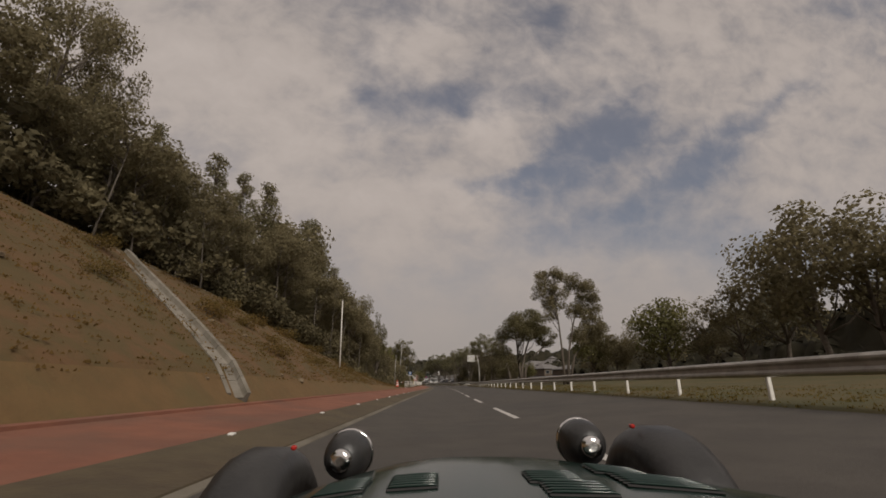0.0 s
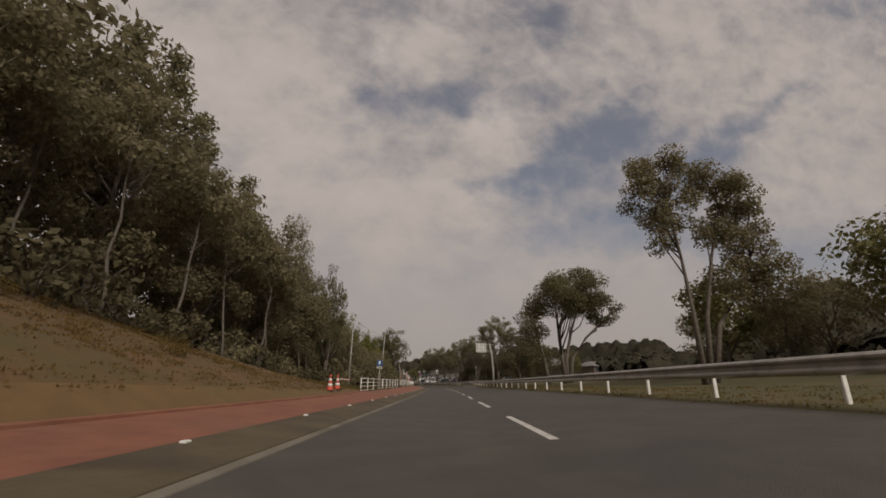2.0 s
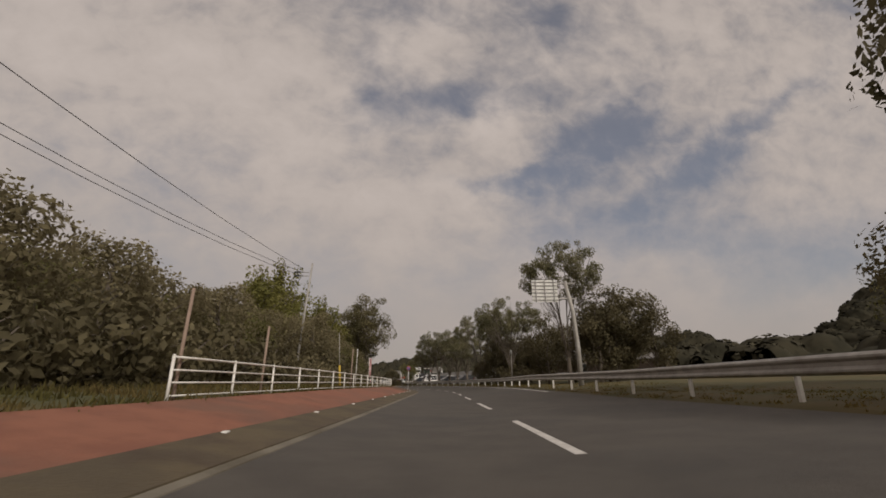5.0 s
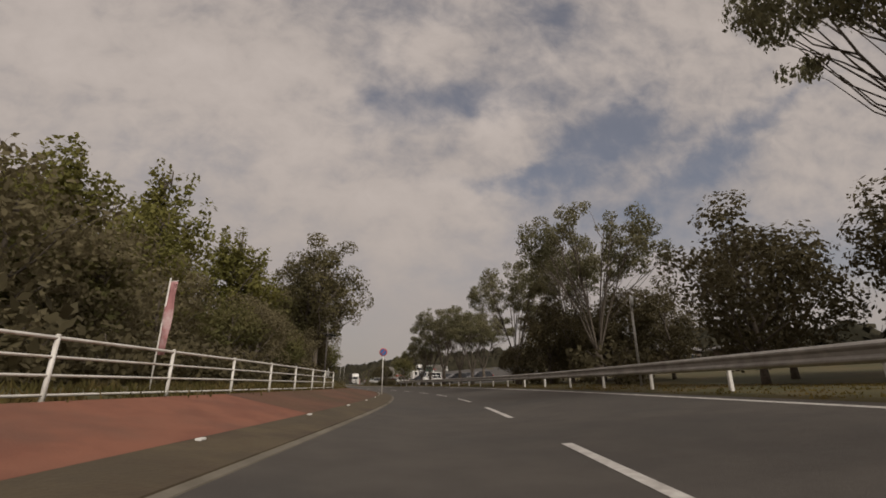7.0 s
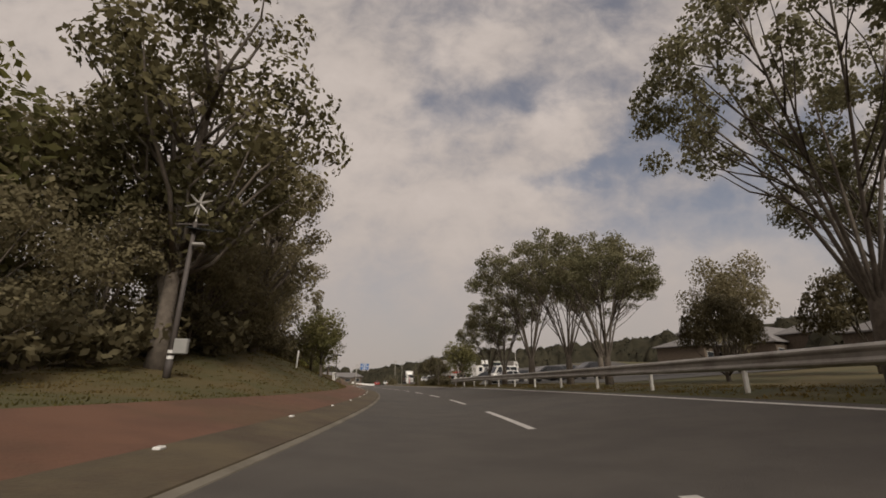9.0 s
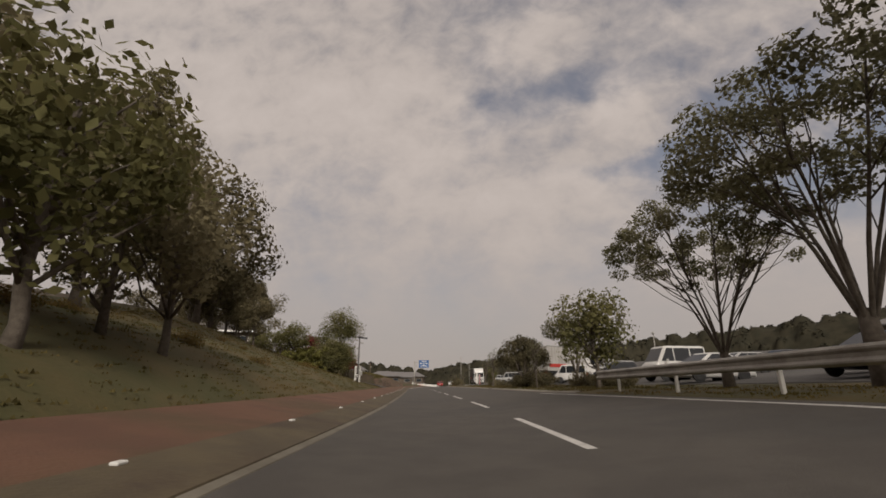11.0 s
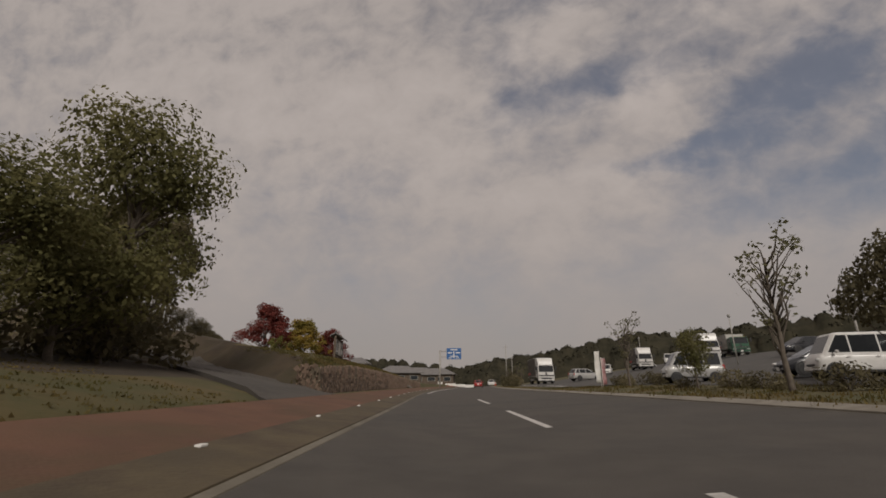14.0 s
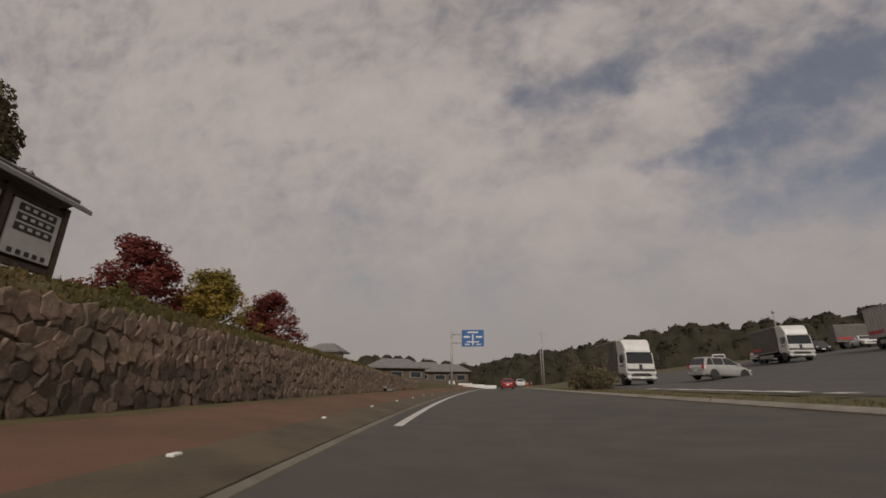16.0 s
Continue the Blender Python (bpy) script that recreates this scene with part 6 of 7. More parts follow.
def car(name, label, paint, stations, wheels, r, cabin, splits, group=""):
    """stations: rows y, half width, floor, shoulder; y runs to the front. cabin: rear and front at the belt, rear and front
    at the roof, belt and roof height, half widths. splits: where the side panes end."""
    t = thing(name, label, "van" if "van" in label else "car", None, group)
    ys = [s[0] for s in stations]

    def shell(y):
        w, z0, zt = (float(np.interp(y, ys, [s[i] for s in stations])) for i in (1, 2, 3))
        h = zt - z0
        half = [(w * 0.88, z0), (w * 0.97, z0 + 0.06), (w * 0.985, z0 + h * 0.28), (w, z0 + h * 0.55), (w * 0.985, z0 + h * 0.80), (w * 0.93, zt - 0.035), (w * 0.80, zt), (w * 0.4, zt + 0.022)]
        return [(-x, y, z) for x, z in half] + [(x, y, z) for x, z in reversed(half)]

    steps = sorted(set(ys + [ys[0] + (ys[-1] - ys[0]) * k / 22 for k in range(23)]))
    Build().loft([shell(y) for y in steps]).part("body", paint, t, smooth=True)
    br, bf, rr, rf, zb, zr, wb, wt = cabin

    def ring(f, inset=0.0):
        y0, y1, w = br + (rr - br) * f + inset, bf + (rf - bf) * f - inset, wb + (wt - wb) * f - inset * 0.8
        z = zb + (zr - zb) * f
        c = 0.10
        return [(-w, y0 + c, z), (-w + c, y0, z), (w - c, y0, z), (w, y0 + c, z), (w, y1 - c, z), (w - c, y1, z), (-w + c, y1, z), (-w, y1 - c, z)]

    Build().loft([ring(-0.12), ring(0.0), ring(0.5), ring(0.90), ring(0.97, 0.05), ring(1.0, 0.16)]).part("cabin", paint, t)
    at = lambda f, y0, y1: (y0 + (y1 - y0) * f, zb + (zr - zb) * f, wb + (wt - wb) * f)
    lo, hi = 0.07, 0.86
    for nm, e0, e1, s in (("windscreen", bf, rf, 1), ("rear_window", br, rr, -1)):
        (y0, z0, w0), (y1, z1, w1) = at(lo, e0, e1), at(hi, e0, e1)
        slab([(-w0 + 0.11, y0 + 0.008 * s, z0), (w0 - 0.11, y0 + 0.008 * s, z0), (w1 - 0.11, y1 + 0.008 * s, z1), (-w1 + 0.11, y1 + 0.008 * s, z1)], (0, -0.02 * s, 0)).part(nm, M_GLASSDARK, t, "dark glass")
    for a, b in zip(splits[:-1], splits[1:]):
        for side in (-1, 1):
            q = []
            for y, f in ((a + 0.03, lo), (b - 0.03, lo), (b - 0.03, hi), (a + 0.03, hi)):
                y = max(br + (rr - br) * f + 0.16, min(bf + (rf - bf) * f - 0.16, y))
                q.append((side * (wb + (wt - wb) * f + 0.006), y, zb + (zr - zb) * f))
            slab(q, (-0.02 * side, 0, 0)).part("side_window", M_GLASSDARK, t, "dark side window")
            Build().box((side * (wb + 0.085), a + 0.14, zb - 0.10), (0.03, 0.16, 0.03), 0.008).part("door_handle", paint, t)
    yf, yr = ys[-1], ys[0]
    wf, zf = stations[-2][1], stations[-2][2]
    zs, zt = stations[-2][3], stations[1][3]
    Build().box((0, yf - 0.05, zf + 0.10), (wf * 1.92, 0.18, 0.20), 0.05).part("front_bumper", paint, t)
    Build().box((0, yr + 0.05, zf + 0.12), (wf * 1.96, 0.18, 0.24), 0.05).part("rear_bumper", paint, t)
    Build().box((0, yf + 0.012, zf + 0.26), (wf * 1.0, 0.05, 0.09), 0.01).part("grille", M_BLACK, t, "black grille")
    Build().box((0, yf + 0.045, zf + 0.10), (0.33, 0.02, 0.16), 0.004).part("number_plate", M_SIGNWHITE, t, "blank white number plate")
    Build().box((0, yr - 0.03, zf + 0.34), (0.33, 0.02, 0.16), 0.004).part("number_plate", M_SIGNWHITE, t, "blank white number plate")
    for side in (-1, 1):
        Build().box((side * wf * 0.80, yf - 0.10, zs - 0.10), (wf * 0.34, 0.22, 0.15), 0.05).part("headlight", M_LAMP_CLEAR, t, "clear headlight")
        Build().box((side * wf * 0.90, yr + 0.08, zt - 0.12), (wf * 0.20, 0.16, 0.30), 0.03).part("tail_light", M_LAMP_RED, t, "red tail light")
        Build().box((side * (wb + 0.19), bf - 0.42, zb + 0.09), (0.17, 0.10, 0.13), 0.035).part("mirror", paint, t)
        Build().box((side * (wf + 0.035), (yf + yr) / 2, zf + 0.02), (0.03, (yf - yr) * 0.42, 0.07), 0.008).part("sill", M_BLACK, t, "dark lower sill")
    for x, y in wheels:
        side = 1 if x > 0 else -1
        wheel(t, x, y, r, 0.19)
        # flat black disc on the body stands in for the well's shade
        m = pose(x + side * 0.085, y, r * 1.02, 0, 90 * side, 0)
        Build().lathe([(0.01, -0.04), (r * 1.20, -0.04), (r * 1.20, 0.002), (r * 1.15, 0.008), (0.01, 0.008)], 20, m).part("wheel_arch", M_BLACK, t, "black disc in place of the shaded wheel well")
    return t


def kei_van(paint, label):
    st = [(-1.69, 0.66, 0.40, 0.96), (-1.62, 0.73, 0.28, 1.02), (-1.4, 0.74, 0.25, 1.03), (1.25, 0.74, 0.25, 1.02), (1.50, 0.73, 0.26, 0.96), (1.62, 0.70, 0.28, 0.84), (1.69, 0.60, 0.34, 0.62)]
    return car("kei_van", label, paint, st, [(x, y) for x in (-0.665, 0.665) for y in (-1.08, 1.12)], 0.29,
               (-1.65, 1.46, -1.58, 0.92, 0.98, 1.88, 0.71, 0.64), (-1.5, -0.55, 0.45, 1.3), "vans in the parking lot")


def hatchback(paint, label):
    st = [(-1.97, 0.64, 0.42, 0.76), (-1.88, 0.78, 0.28, 0.93), (-1.5, 0.845, 0.21, 0.97), (0.0, 0.85, 0.19, 0.93), (0.95, 0.845, 0.19, 0.90), (1.45, 0.82, 0.20, 0.82), (1.82, 0.75, 0.24, 0.68), (1.99, 0.58, 0.33, 0.50)]
    return car("hatchback", label, paint, st, [(x, y) for x in (-0.755, 0.755) for y in (-1.20, 1.27)], 0.31,
               (-1.86, 1.20, -1.52, 0.22, 0.92, 1.50, 0.79, 0.60), (-1.75, -1.10, -0.25, 0.95), "cars in the parking lot")


def sedan(paint, label):
    st = [(-2.17, 0.64, 0.38, 0.74), (-2.08, 0.80, 0.28, 0.90), (-1.45, 0.85, 0.21, 0.94), (0.0, 0.86, 0.19, 0.91), (0.95, 0.85, 0.19, 0.88), (1.6, 0.82, 0.20, 0.80), (2.0, 0.75, 0.24, 0.68), (2.17, 0.58, 0.33, 0.52)]
    return car("sedan", label, paint, st, [(x, y) for x in (-0.765, 0.765) for y in (-1.30, 1.36)], 0.31,
               (-1.52, 1.12, -0.90, 0.20, 0.90, 1.42, 0.79, 0.58), (-1.3, -0.35, 0.9), "cars in the parking lot")


def truck(paint, box_mat, label, L=6.5, H=3.4, deflector=True):
    """Cab-over truck, front at +y."""
    t = thing("truck", label, "truck", None, "trucks in the parking lot")
    w = 1.12
    c0 = L / 2
    Build().loft([[(x, y, z) for x, z in section(ww, z0, belt, roof, wr)] for y, ww, z0, belt, roof, wr in
                  ((c0 - 1.80, w, 0.80, 1.55, 2.55, w * 0.94), (c0 - 0.60, w, 0.76, 1.55, 2.60, w * 0.94), (c0 - 0.22, w, 0.66, 1.52, 2.56, w * 0.93),
                   (c0 - 0.06, w * 0.98, 0.62, 1.48, 2.28, w * 0.92), (c0, w * 0.95, 0.62, 1.40, 1.58, w * 0.90))]).part("cab", paint, t)
    slab([(-w * 0.88, c0 + 0.008, 1.60), (w * 0.88, c0 + 0.008, 1.60), (w * 0.84, c0 - 0.045, 2.40), (-w * 0.84, c0 - 0.045, 2.40)], (0, -0.06, 0)).part("windscreen", M_GLASSDARK, t, "dark windscreen")
    Build().box((0, c0 + 0.03, 2.44), (w * 1.7, 0.22, 0.05), 0.015).part("sun_visor", M_BLACK, t, "dark sun visor")
    for side in (-1, 1):
        for k, z in enumerate((1.63, 1.66)):
            Build().tube([(side * (0.08 + 0.02 * k), c0 + 0.03, z), (side * 0.78, c0 + 0.03, z + 0.05)], 0.012, 5).part("wiper", M_BLACK, t)
        Build().box((side * w * 0.50, c0 + 0.03, 1.36), (w * 0.80, 0.06, 0.34), 0.03).part("front_panel", paint, t)
        Build().box((side * w * 0.985, c0 - 0.85, 2.0), (0.05, 0.72, 0.62), 0.012).part("side_window", M_GLASSDARK, t, "dark side window")
        Build().box((side * (w + 0.012), c0 - 0.85, 1.45), (0.03, 0.86, 0.10), 0.01).part("door_trim", M_BLACK, t)
        Build().box((side * w * 0.74, c0 + 0.055, 0.86), (0.42, 0.10, 0.17), 0.03).part("headlight", M_LAMP_CLEAR, t, "clear headlight")
        Build().box((side * w * 0.80, c0 + 0.06, 0.47), (0.20, 0.08, 0.12), 0.02).part("fog_lamp", M_LAMP_CLEAR, t, "small lower lamp")
        arm = Build().tube([(side * w * 0.95, c0 - 0.10, 2.42), (side * (w + 0.20), c0 + 0.10, 2.38), (side * (w + 0.20), c0 + 0.10, 1.60), (side * w * 0.97, c0 - 0.05, 1.52)], 0.018, 6).part("mirror_arm", M_BLACK, t)
        Build().box((side * (w + 0.20), c0 + 0.10, 2.05), (0.20, 0.10, 0.44), 0.03).part("mirror", M_BLACK, arm, "black door mirror")
        Build().box((side * w * 0.99, c0 - 0.35, 0.52), (0.10, 0.34, 0.06), 0.01).part("cab_step", M_SIGNGREY, t)
        Build().box((side * (w - 0.02), -0.9, 0.62), (0.04, L * 0.42, 0.34), 0.01).part("side_guard", M_SIGNGREY, t, "grey side guard")
    Build().box((0, c0 + 0.02, 1.36), (w * 0.22, 0.05, 0.34), 0.01).part("badge_panel", M_BLACK, t, "dark centre panel")
    Build().box((0, c0 + 0.03, 1.10), (w * 1.80, 0.06, 0.15), 0.012).part("grille", M_BLACK, t, "dark grille")
    for z in (1.07, 1.13):
        Build().box((0, c0 + 0.062, z), (w * 1.76, 0.02, 0.018), 0.005).part("grille_bar", M_CHROME, t, "bright grille bar")
    Build().box((0, c0 + 0.05, 0.93), (w * 1.98, 0.14, 0.14), 0.03).part("bumper", paint, t)
    Build().box((0, c0 + 0.04, 0.74), (w * 1.30, 0.10, 0.18), 0.02).part("lower_grille", M_BLACK, t, "dark lower grille")
    Build().box((0, c0 + 0.06, 0.56), (w * 1.96, 0.16, 0.14), 0.03).part("lower_bumper", paint, t)
    Build().box((0, c0 + 0.03, 0.42), (w * 1.92, 0.12, 0.16), 0.03).part("apron", M_BLACK, t, "black apron")
    Build().box((0, c0 + 0.15, 0.56), (0.36, 0.015, 0.17), 0.004).part("number_plate", M_SIGNWHITE, t, "blank white number plate")
    if deflector:
        Build().loft([[(-x, y, 2.52), (-x * 1.0, y, z - 0.08), (-x * 0.94, y, z), (x * 0.94, y, z), (x, y, z - 0.08), (x, y, 2.52)]
                      for y, z, x in ((c0 - 1.78, H, w * 0.97), (c0 - 1.0, H, w * 0.96), (c0 - 0.72, H - 0.08, w * 0.94), (c0 - 0.40, H - 0.45, w * 0.90), (c0 - 0.22, 2.62, w * 0.84))]).part("wind_deflector", paint, t, "white roof deflector")
    else:
        for k in range(5):
            Build().box((-0.7 + 0.35 * k, c0 - 0.35, 2.63), (0.14, 0.08, 0.07), 0.02).part("roof_lamp", M_YELLOW, t, "small amber roof lamp")
    Build().box((0, -0.6, 0.72), (0.85, L - 1.2, 0.22), 0.02).part("chassis", M_BLACK, t, "dark chassis")
    y0, y1 = -L / 2, c0 - 1.95
    Build().box((0, (y0 + y1) / 2, (0.98 + H) / 2), (w * 2.04, y1 - y0, H - 0.98), 0.04).part("cargo_box", box_mat, t)
    n = 12
    for k in range(n):
        for side in (-1, 1):
            Build().box((side * (w * 1.02 + 0.012), y0 + (y1 - y0) * (k + 0.5) / n, (1.0 + H) / 2), (0.03, (y1 - y0) / n * 0.30, H - 1.2), 0.008).part("rib", box_mat, t)
    for z in (1.0, H - 0.03):
        for side in (-1, 1):
            Build().box((side * w * 1.025, (y0 + y1) / 2, z), (0.06, y1 - y0 + 0.02, 0.09), 0.012).part("box_rail", M_SIGNGREY, t, "grey edge rail")
    for x in (-0.25, 0.25):
        Build().tube([(x, y0 - 0.03, 1.05), (x, y0 - 0.03, H - 0.1)], 0.02, 6).part("door_bar", M_SIGNGREY, t)
    for side in (-1, 1):
        Build().box((side * (w * 1.02 + 0.035), y0 + 1.3, 1.45), (0.012, 2.2, 0.30), 0.003).part("stripe", M_SIGNRED, t, "red stripe")
        Build().box((side * 0.8, y0 - 0.02, 0.78), (0.4, 0.05, 0.13), 0.01).part("tail_light", M_LAMP_RED, t, "red tail light")
    for y, rr in ((c0 - 0.95, 0.46), (-L / 2 + 1.2, 0.46), (-L / 2 + 2.2, 0.46)):
        for side in (-1, 1):
            wheel(t, side * 0.95, y, rr, 0.28)
    return t


def gate_posts():
    src = None
    for k in range(4):
        m = spot(230.8 + 0.22 * k, -23.7 + 0.30 * k, 0, 0.05)
        if src is None:
            src = thing("gate_post", "thin white gate post beside the driveway", "gate post", m, "gate posts by the driveway")
            Build().tube([(0, 0, -0.2), (0, 0, 1.9)], 0.045, 8).part("post", M_SIGNGREY, src, smooth=True)
        else:
            copy_thing(src, m)


gate_posts()


def park(source, s, d, rz, scale=1.0, label=""):
    m = spot(s, d, rz, 0.0, ground_z(s, unlat(d)) + 0.03) @ Matrix.Scale(scale, 4)
    if source.name in USED:
        ob = copy_thing(source, m @ Matrix.Scale(1 / source.scale.x, 4))
    else:
        USED.add(source.name)
        source.matrix_basis = m
        ob = source
    return tagged(ob, label)


# parking lot surface, kerb and island
tagged(strip("parking_lot", [(12.2, 0.0), (12.25, 0.045)] + [(d, 0.05) for d in (16, 20, 25, 30, 36, 44, 52, 60)] + [(60.2, 0)], 150, 300, M_LOT, ds=4.0),
       "wide grey asphalt parking lot beside the road", "parking lot", kind="structure")
tagged(strip("lot_entrance", [(9.5, 0.0), (9.55, 0.04), (10.6, 0.05), (12.3, 0.07)], 226.5, 262, M_LOT, ds=1.5), "asphalt entrance from the road into the parking lot", "driveway", kind="structure")
tagged(strip("island_kerb", [(6.86, -0.05), (6.88, 0.035), (7.22, 0.05), (7.25, -0.02)], 172, 300, M_KERB, ds=2.0), "low pale concrete kerb along the planted strip", "kerb", kind="structure")
lot_line = thing("lot_line", "worn, broken white line along the edge of the parking lot", "road marking", kind="structure")
for k, (a0, a1) in enumerate(((224.6, 227.5), (227.9, 229.1), (229.4, 230.1), (233.6, 234.1), (234.9, 236.4), (236.6, 242.5), (243.4, 244.2))):
    strip("line_piece", [(8.62 + 0.04 * (k % 3), 0.115), (8.66 + 0.04 * (k % 3), 0.122), (8.98 - 0.06 * (k % 2), 0.122), (9.03 - 0.06 * (k % 2), 0.115)], a0, a1, M_LINE, lot_line, ds=0.5,
          taper=lambda s: 0.05 * math.sin(s * 3.1) + 0.03 * math.sin(s * 7.7))


def driveway():
    """Asphalt draped over the bank, bending behind the end of the wall."""
    rows = 26
    verts, faces = [], []
    for i in range(rows + 1):
        d = -5.05 - 11.0 * i / rows
        s0 = float(np.interp(-d, [5, 7, 9, 12, 16], [206.4, 208.5, 211.2, 214.9, 218.4]))
        s1 = float(np.interp(-d, [5, 7, 9, 12, 16], [213.6, 213.5, 215.6, 218.5, 222.0]))
        for k in range(13):
            s = s0 + (s1 - s0) * max(0, min(10, k - 1)) / 10
            skirt = -0.35 if k in (0, 12) else 0.0
            verts.append(road(s, d, sheet_z(s, d) + 0.06 + 0.07 * step(5.1, 6.5, -d) + skirt))
    for i in range(rows):
        for k in range(12):
            a = i * 13 + k
            faces.append((a, a + 1, a + 14, a + 13))
    return link("driveway", verts, faces, M_ASPHALT)


tagged(driveway(), "dark asphalt driveway climbing from the footway", "driveway", kind="structure")

VAN_W = kei_van(M_CAR_WHITE, "small white box van with dark windows")
VAN_S = kei_van(M_CAR_SILVER, "small silver-white van with dark windows")
HATCH = hatchback(M_CAR_SILVER, "small silver-white hatchback parked on the asphalt")
HATCH_D = hatchback(M_CAR_DARK, "small dark hatchback parked on the asphalt")
SEDAN_R = sedan(M_CAR_RED, "red saloon car on the road")
SEDAN_W = sedan(M_CAR_WHITE, "white saloon car parked on the asphalt")
TRUCK_BOX = truck(M_CAR_WHITE, M_TRUCKBOX, "white lorry with a grey ribbed cargo box and red stripe", 7.0, 3.2, False)
TRUCK_G = truck(M_TRUCK_GREEN, M_TRUCKBOX, "dark green lorry parked with its cab forward", 7.0, 3.1, False)
TRUCK_T = truck(M_CAR_WHITE, M_TRUCKBOX, "white lorry with roof deflector and pale grey ribbed box", 8.0, 3.6)
TRUCK_W = truck(M_CAR_WHITE, M_TRUCKSHEET, "white lorry with a tall roof deflector and a dull grey-brown box", 8.0, 3.5)

park(TRUCK_BOX, 202.0, 15.8, -62, 1.14)
park(VAN_W, 195.2, 13.9, 66, 0.88)
park(HATCH_D, 191.2, 16.4, 62)
park(VAN_W, 212.6, 15.5, 72, 0.88, "small white van with a faint stripe")
park(VAN_S, 221.0, 14.0, 76, 0.88)
park(HATCH_D, 215.8, 17.2, 72, 0.95)
park(TRUCK_W, 266.0, 13.1, 183, 1.06)
park(HATCH, 259.4, 18.2, -72, 1.05)
park(HATCH, 280, 33.5, -70, 1.0, "white hatchback parked in a row")
park(VAN_W, 275, 25.6, 160, 0.9)
park(TRUCK_W, 271.8, 30.2, 172, 0.95)
park(TRUCK_T, 265.5, 37.4, 168, 1.04)
park(TRUCK_G, 264.2, 41.0, 168, 0.98)
park(TRUCK_W, 290.0, 52.0, 250, 0.9)
park(HATCH, 285, 36, 160)
park(VAN_W, 283, 39, 160)
park(HATCH_D, 286, 43, 160)
park(SEDAN_W, 284, 47, 160)
park(SEDAN_R, 287.5, 3.2, 0)
park(SEDAN_W, 310, 6.0, 180)
park(SEDAN_W, 176, 14.2, 100)
park(VAN_W, 181, 15.5, 95, 1.1)
park(HATCH_D, 168.5, 15.5, 95)
park(HATCH_D, 163.5, 17.5, 95)
park(HATCH_D, 172, 19, 95)
park(HATCH, 184, 22, 95)
park(HATCH_D, 186, 27, 95)
park(HATCH, 196, 27, 95)
park(HATCH_D, 203, 27, 95)
park(VAN_S, 212, 27, 95)
park(HATCH, 219, 28, 95)
park(HATCH_D, 236, 32, 95)


def lot_lamp(s, d, h):
    t = thing("lot_lamp", "slim grey lamp post at the edge of the parking lot", "lamp post", spot(s, d), "lamp posts of the parking lot")
    Build().tube([(0, 0, -0.2), (0, 0, h)], [0.06, 0.04], 8).part("post", M_POLE, t, smooth=True)
    Build().lathe([(0.04, h - 0.05), (0.13, h + 0.05), (0.14, h + 0.22), (0.05, h + 0.30)], 12).part("lamp_head", M_SIGNGREY, t, "grey lamp head", True)


for row in ((216.8, 20.0, 4.0), (236, 26, 4.2), (272.5, 30.6, 5.0), (198, 24, 4.2)):
    lot_lamp(*row)

# ---- grass and weeds ----
def grass(name, label, s0, s1, d0, d1, count, h0, h1, mat, seed, keep=None, up=-0.02):
    """Uncounted blades standing on the ground in loose tufts."""
    rng = np.random.default_rng(seed)
    tufts = max(1, count // 9)
    ts, td = rng.uniform(s0, s1, tufts), rng.uniform(d0, d1, tufts)
    verts, faces = [], []
    for s, d in zip(ts, td):
        if keep and not keep(s, d):
            continue
        size = rng.uniform(0.5, 1.0)
        p = road(s, d, ground_z(s, d) + up)
        for _ in range(9):
            a = rng.uniform(0, 6.28)
            q = p + Vector((rng.normal() * 0.10, rng.normal() * 0.10, 0))
            h = rng.uniform(h0, h1) * size
            w = 0.012 + 0.02 * size
            lean = Vector((rng.normal(), rng.normal(), 0)) * h * 0.35
            side = Vector((math.cos(a), math.sin(a), 0)) * w
            n = len(verts)
            verts += [q - side, q + side, q + lean + Vector((0, 0, h))]
            faces.append((n, n + 1, n + 2))
    ob = link(name, verts, faces, mat)
    return tagged(ob, label, "grass", kind="stuff")


grass("dry_grass", "dry ochre grass tufts on the cut slope", -8, 60, -11.5, -6.0, 60000, 0.02, 0.08, M_DRYBLADE, 1)
weedy = lambda s, d: noise.noise(Vector((s * 0.33, d * 0.5, 3.0))) + 0.35 * noise.noise(Vector((s * 1.3, d * 1.3, 9.0))) > 0.10
grass("slope_weeds", "olive weeds in loose patches on the cut slope", -4, 62, -11.3, -6.2, 90000, 0.02, 0.085, M_WEED, 21, weedy)
grass("grass_verge", "short grass verge along the guardrail", -6, 170, 7.0, 11.5, 60000, 0.03, 0.09, M_VERGEBLADE, 2)
grass("grass_verge", "short grass around the planted island", 172, 226, 7.15, 12.0, 14000, 0.06, 0.16, M_GRASSBLADE, 3)
grass("bank_grass", "green grass on the roadside bank", 112, 206, -14, -5.1, 80000, 0.03, 0.08, M_GRASSBLADE, 4)
grass("terrace_grass", "grass along the top of the stone wall", 215, 262, -10, -6.6, 34000, 0.03, 0.10, M_GRASSBLADE, 5, lambda s, d: s - 0.85 * max(0.0, -d - 6.3) > 214.8)
grass("terrace_grass", "long grass hanging over the wall top", 214.5, 262, -7.1, -6.25, 22000, 0.04, 0.15, M_GRASSBLADE, 15)
grass("fence_grass", "rough grass under the pipe fence", 54, 124, -8.0, -5.05, 16000, 0.08, 0.26, M_GRASSBLADE, 6)
grass("grass_verge", "rough grass strip between kerb and parking lot", 226, 262, 7.35, 8.5, 5000, 0.02, 0.07, M_VERGEBLADE, 8)


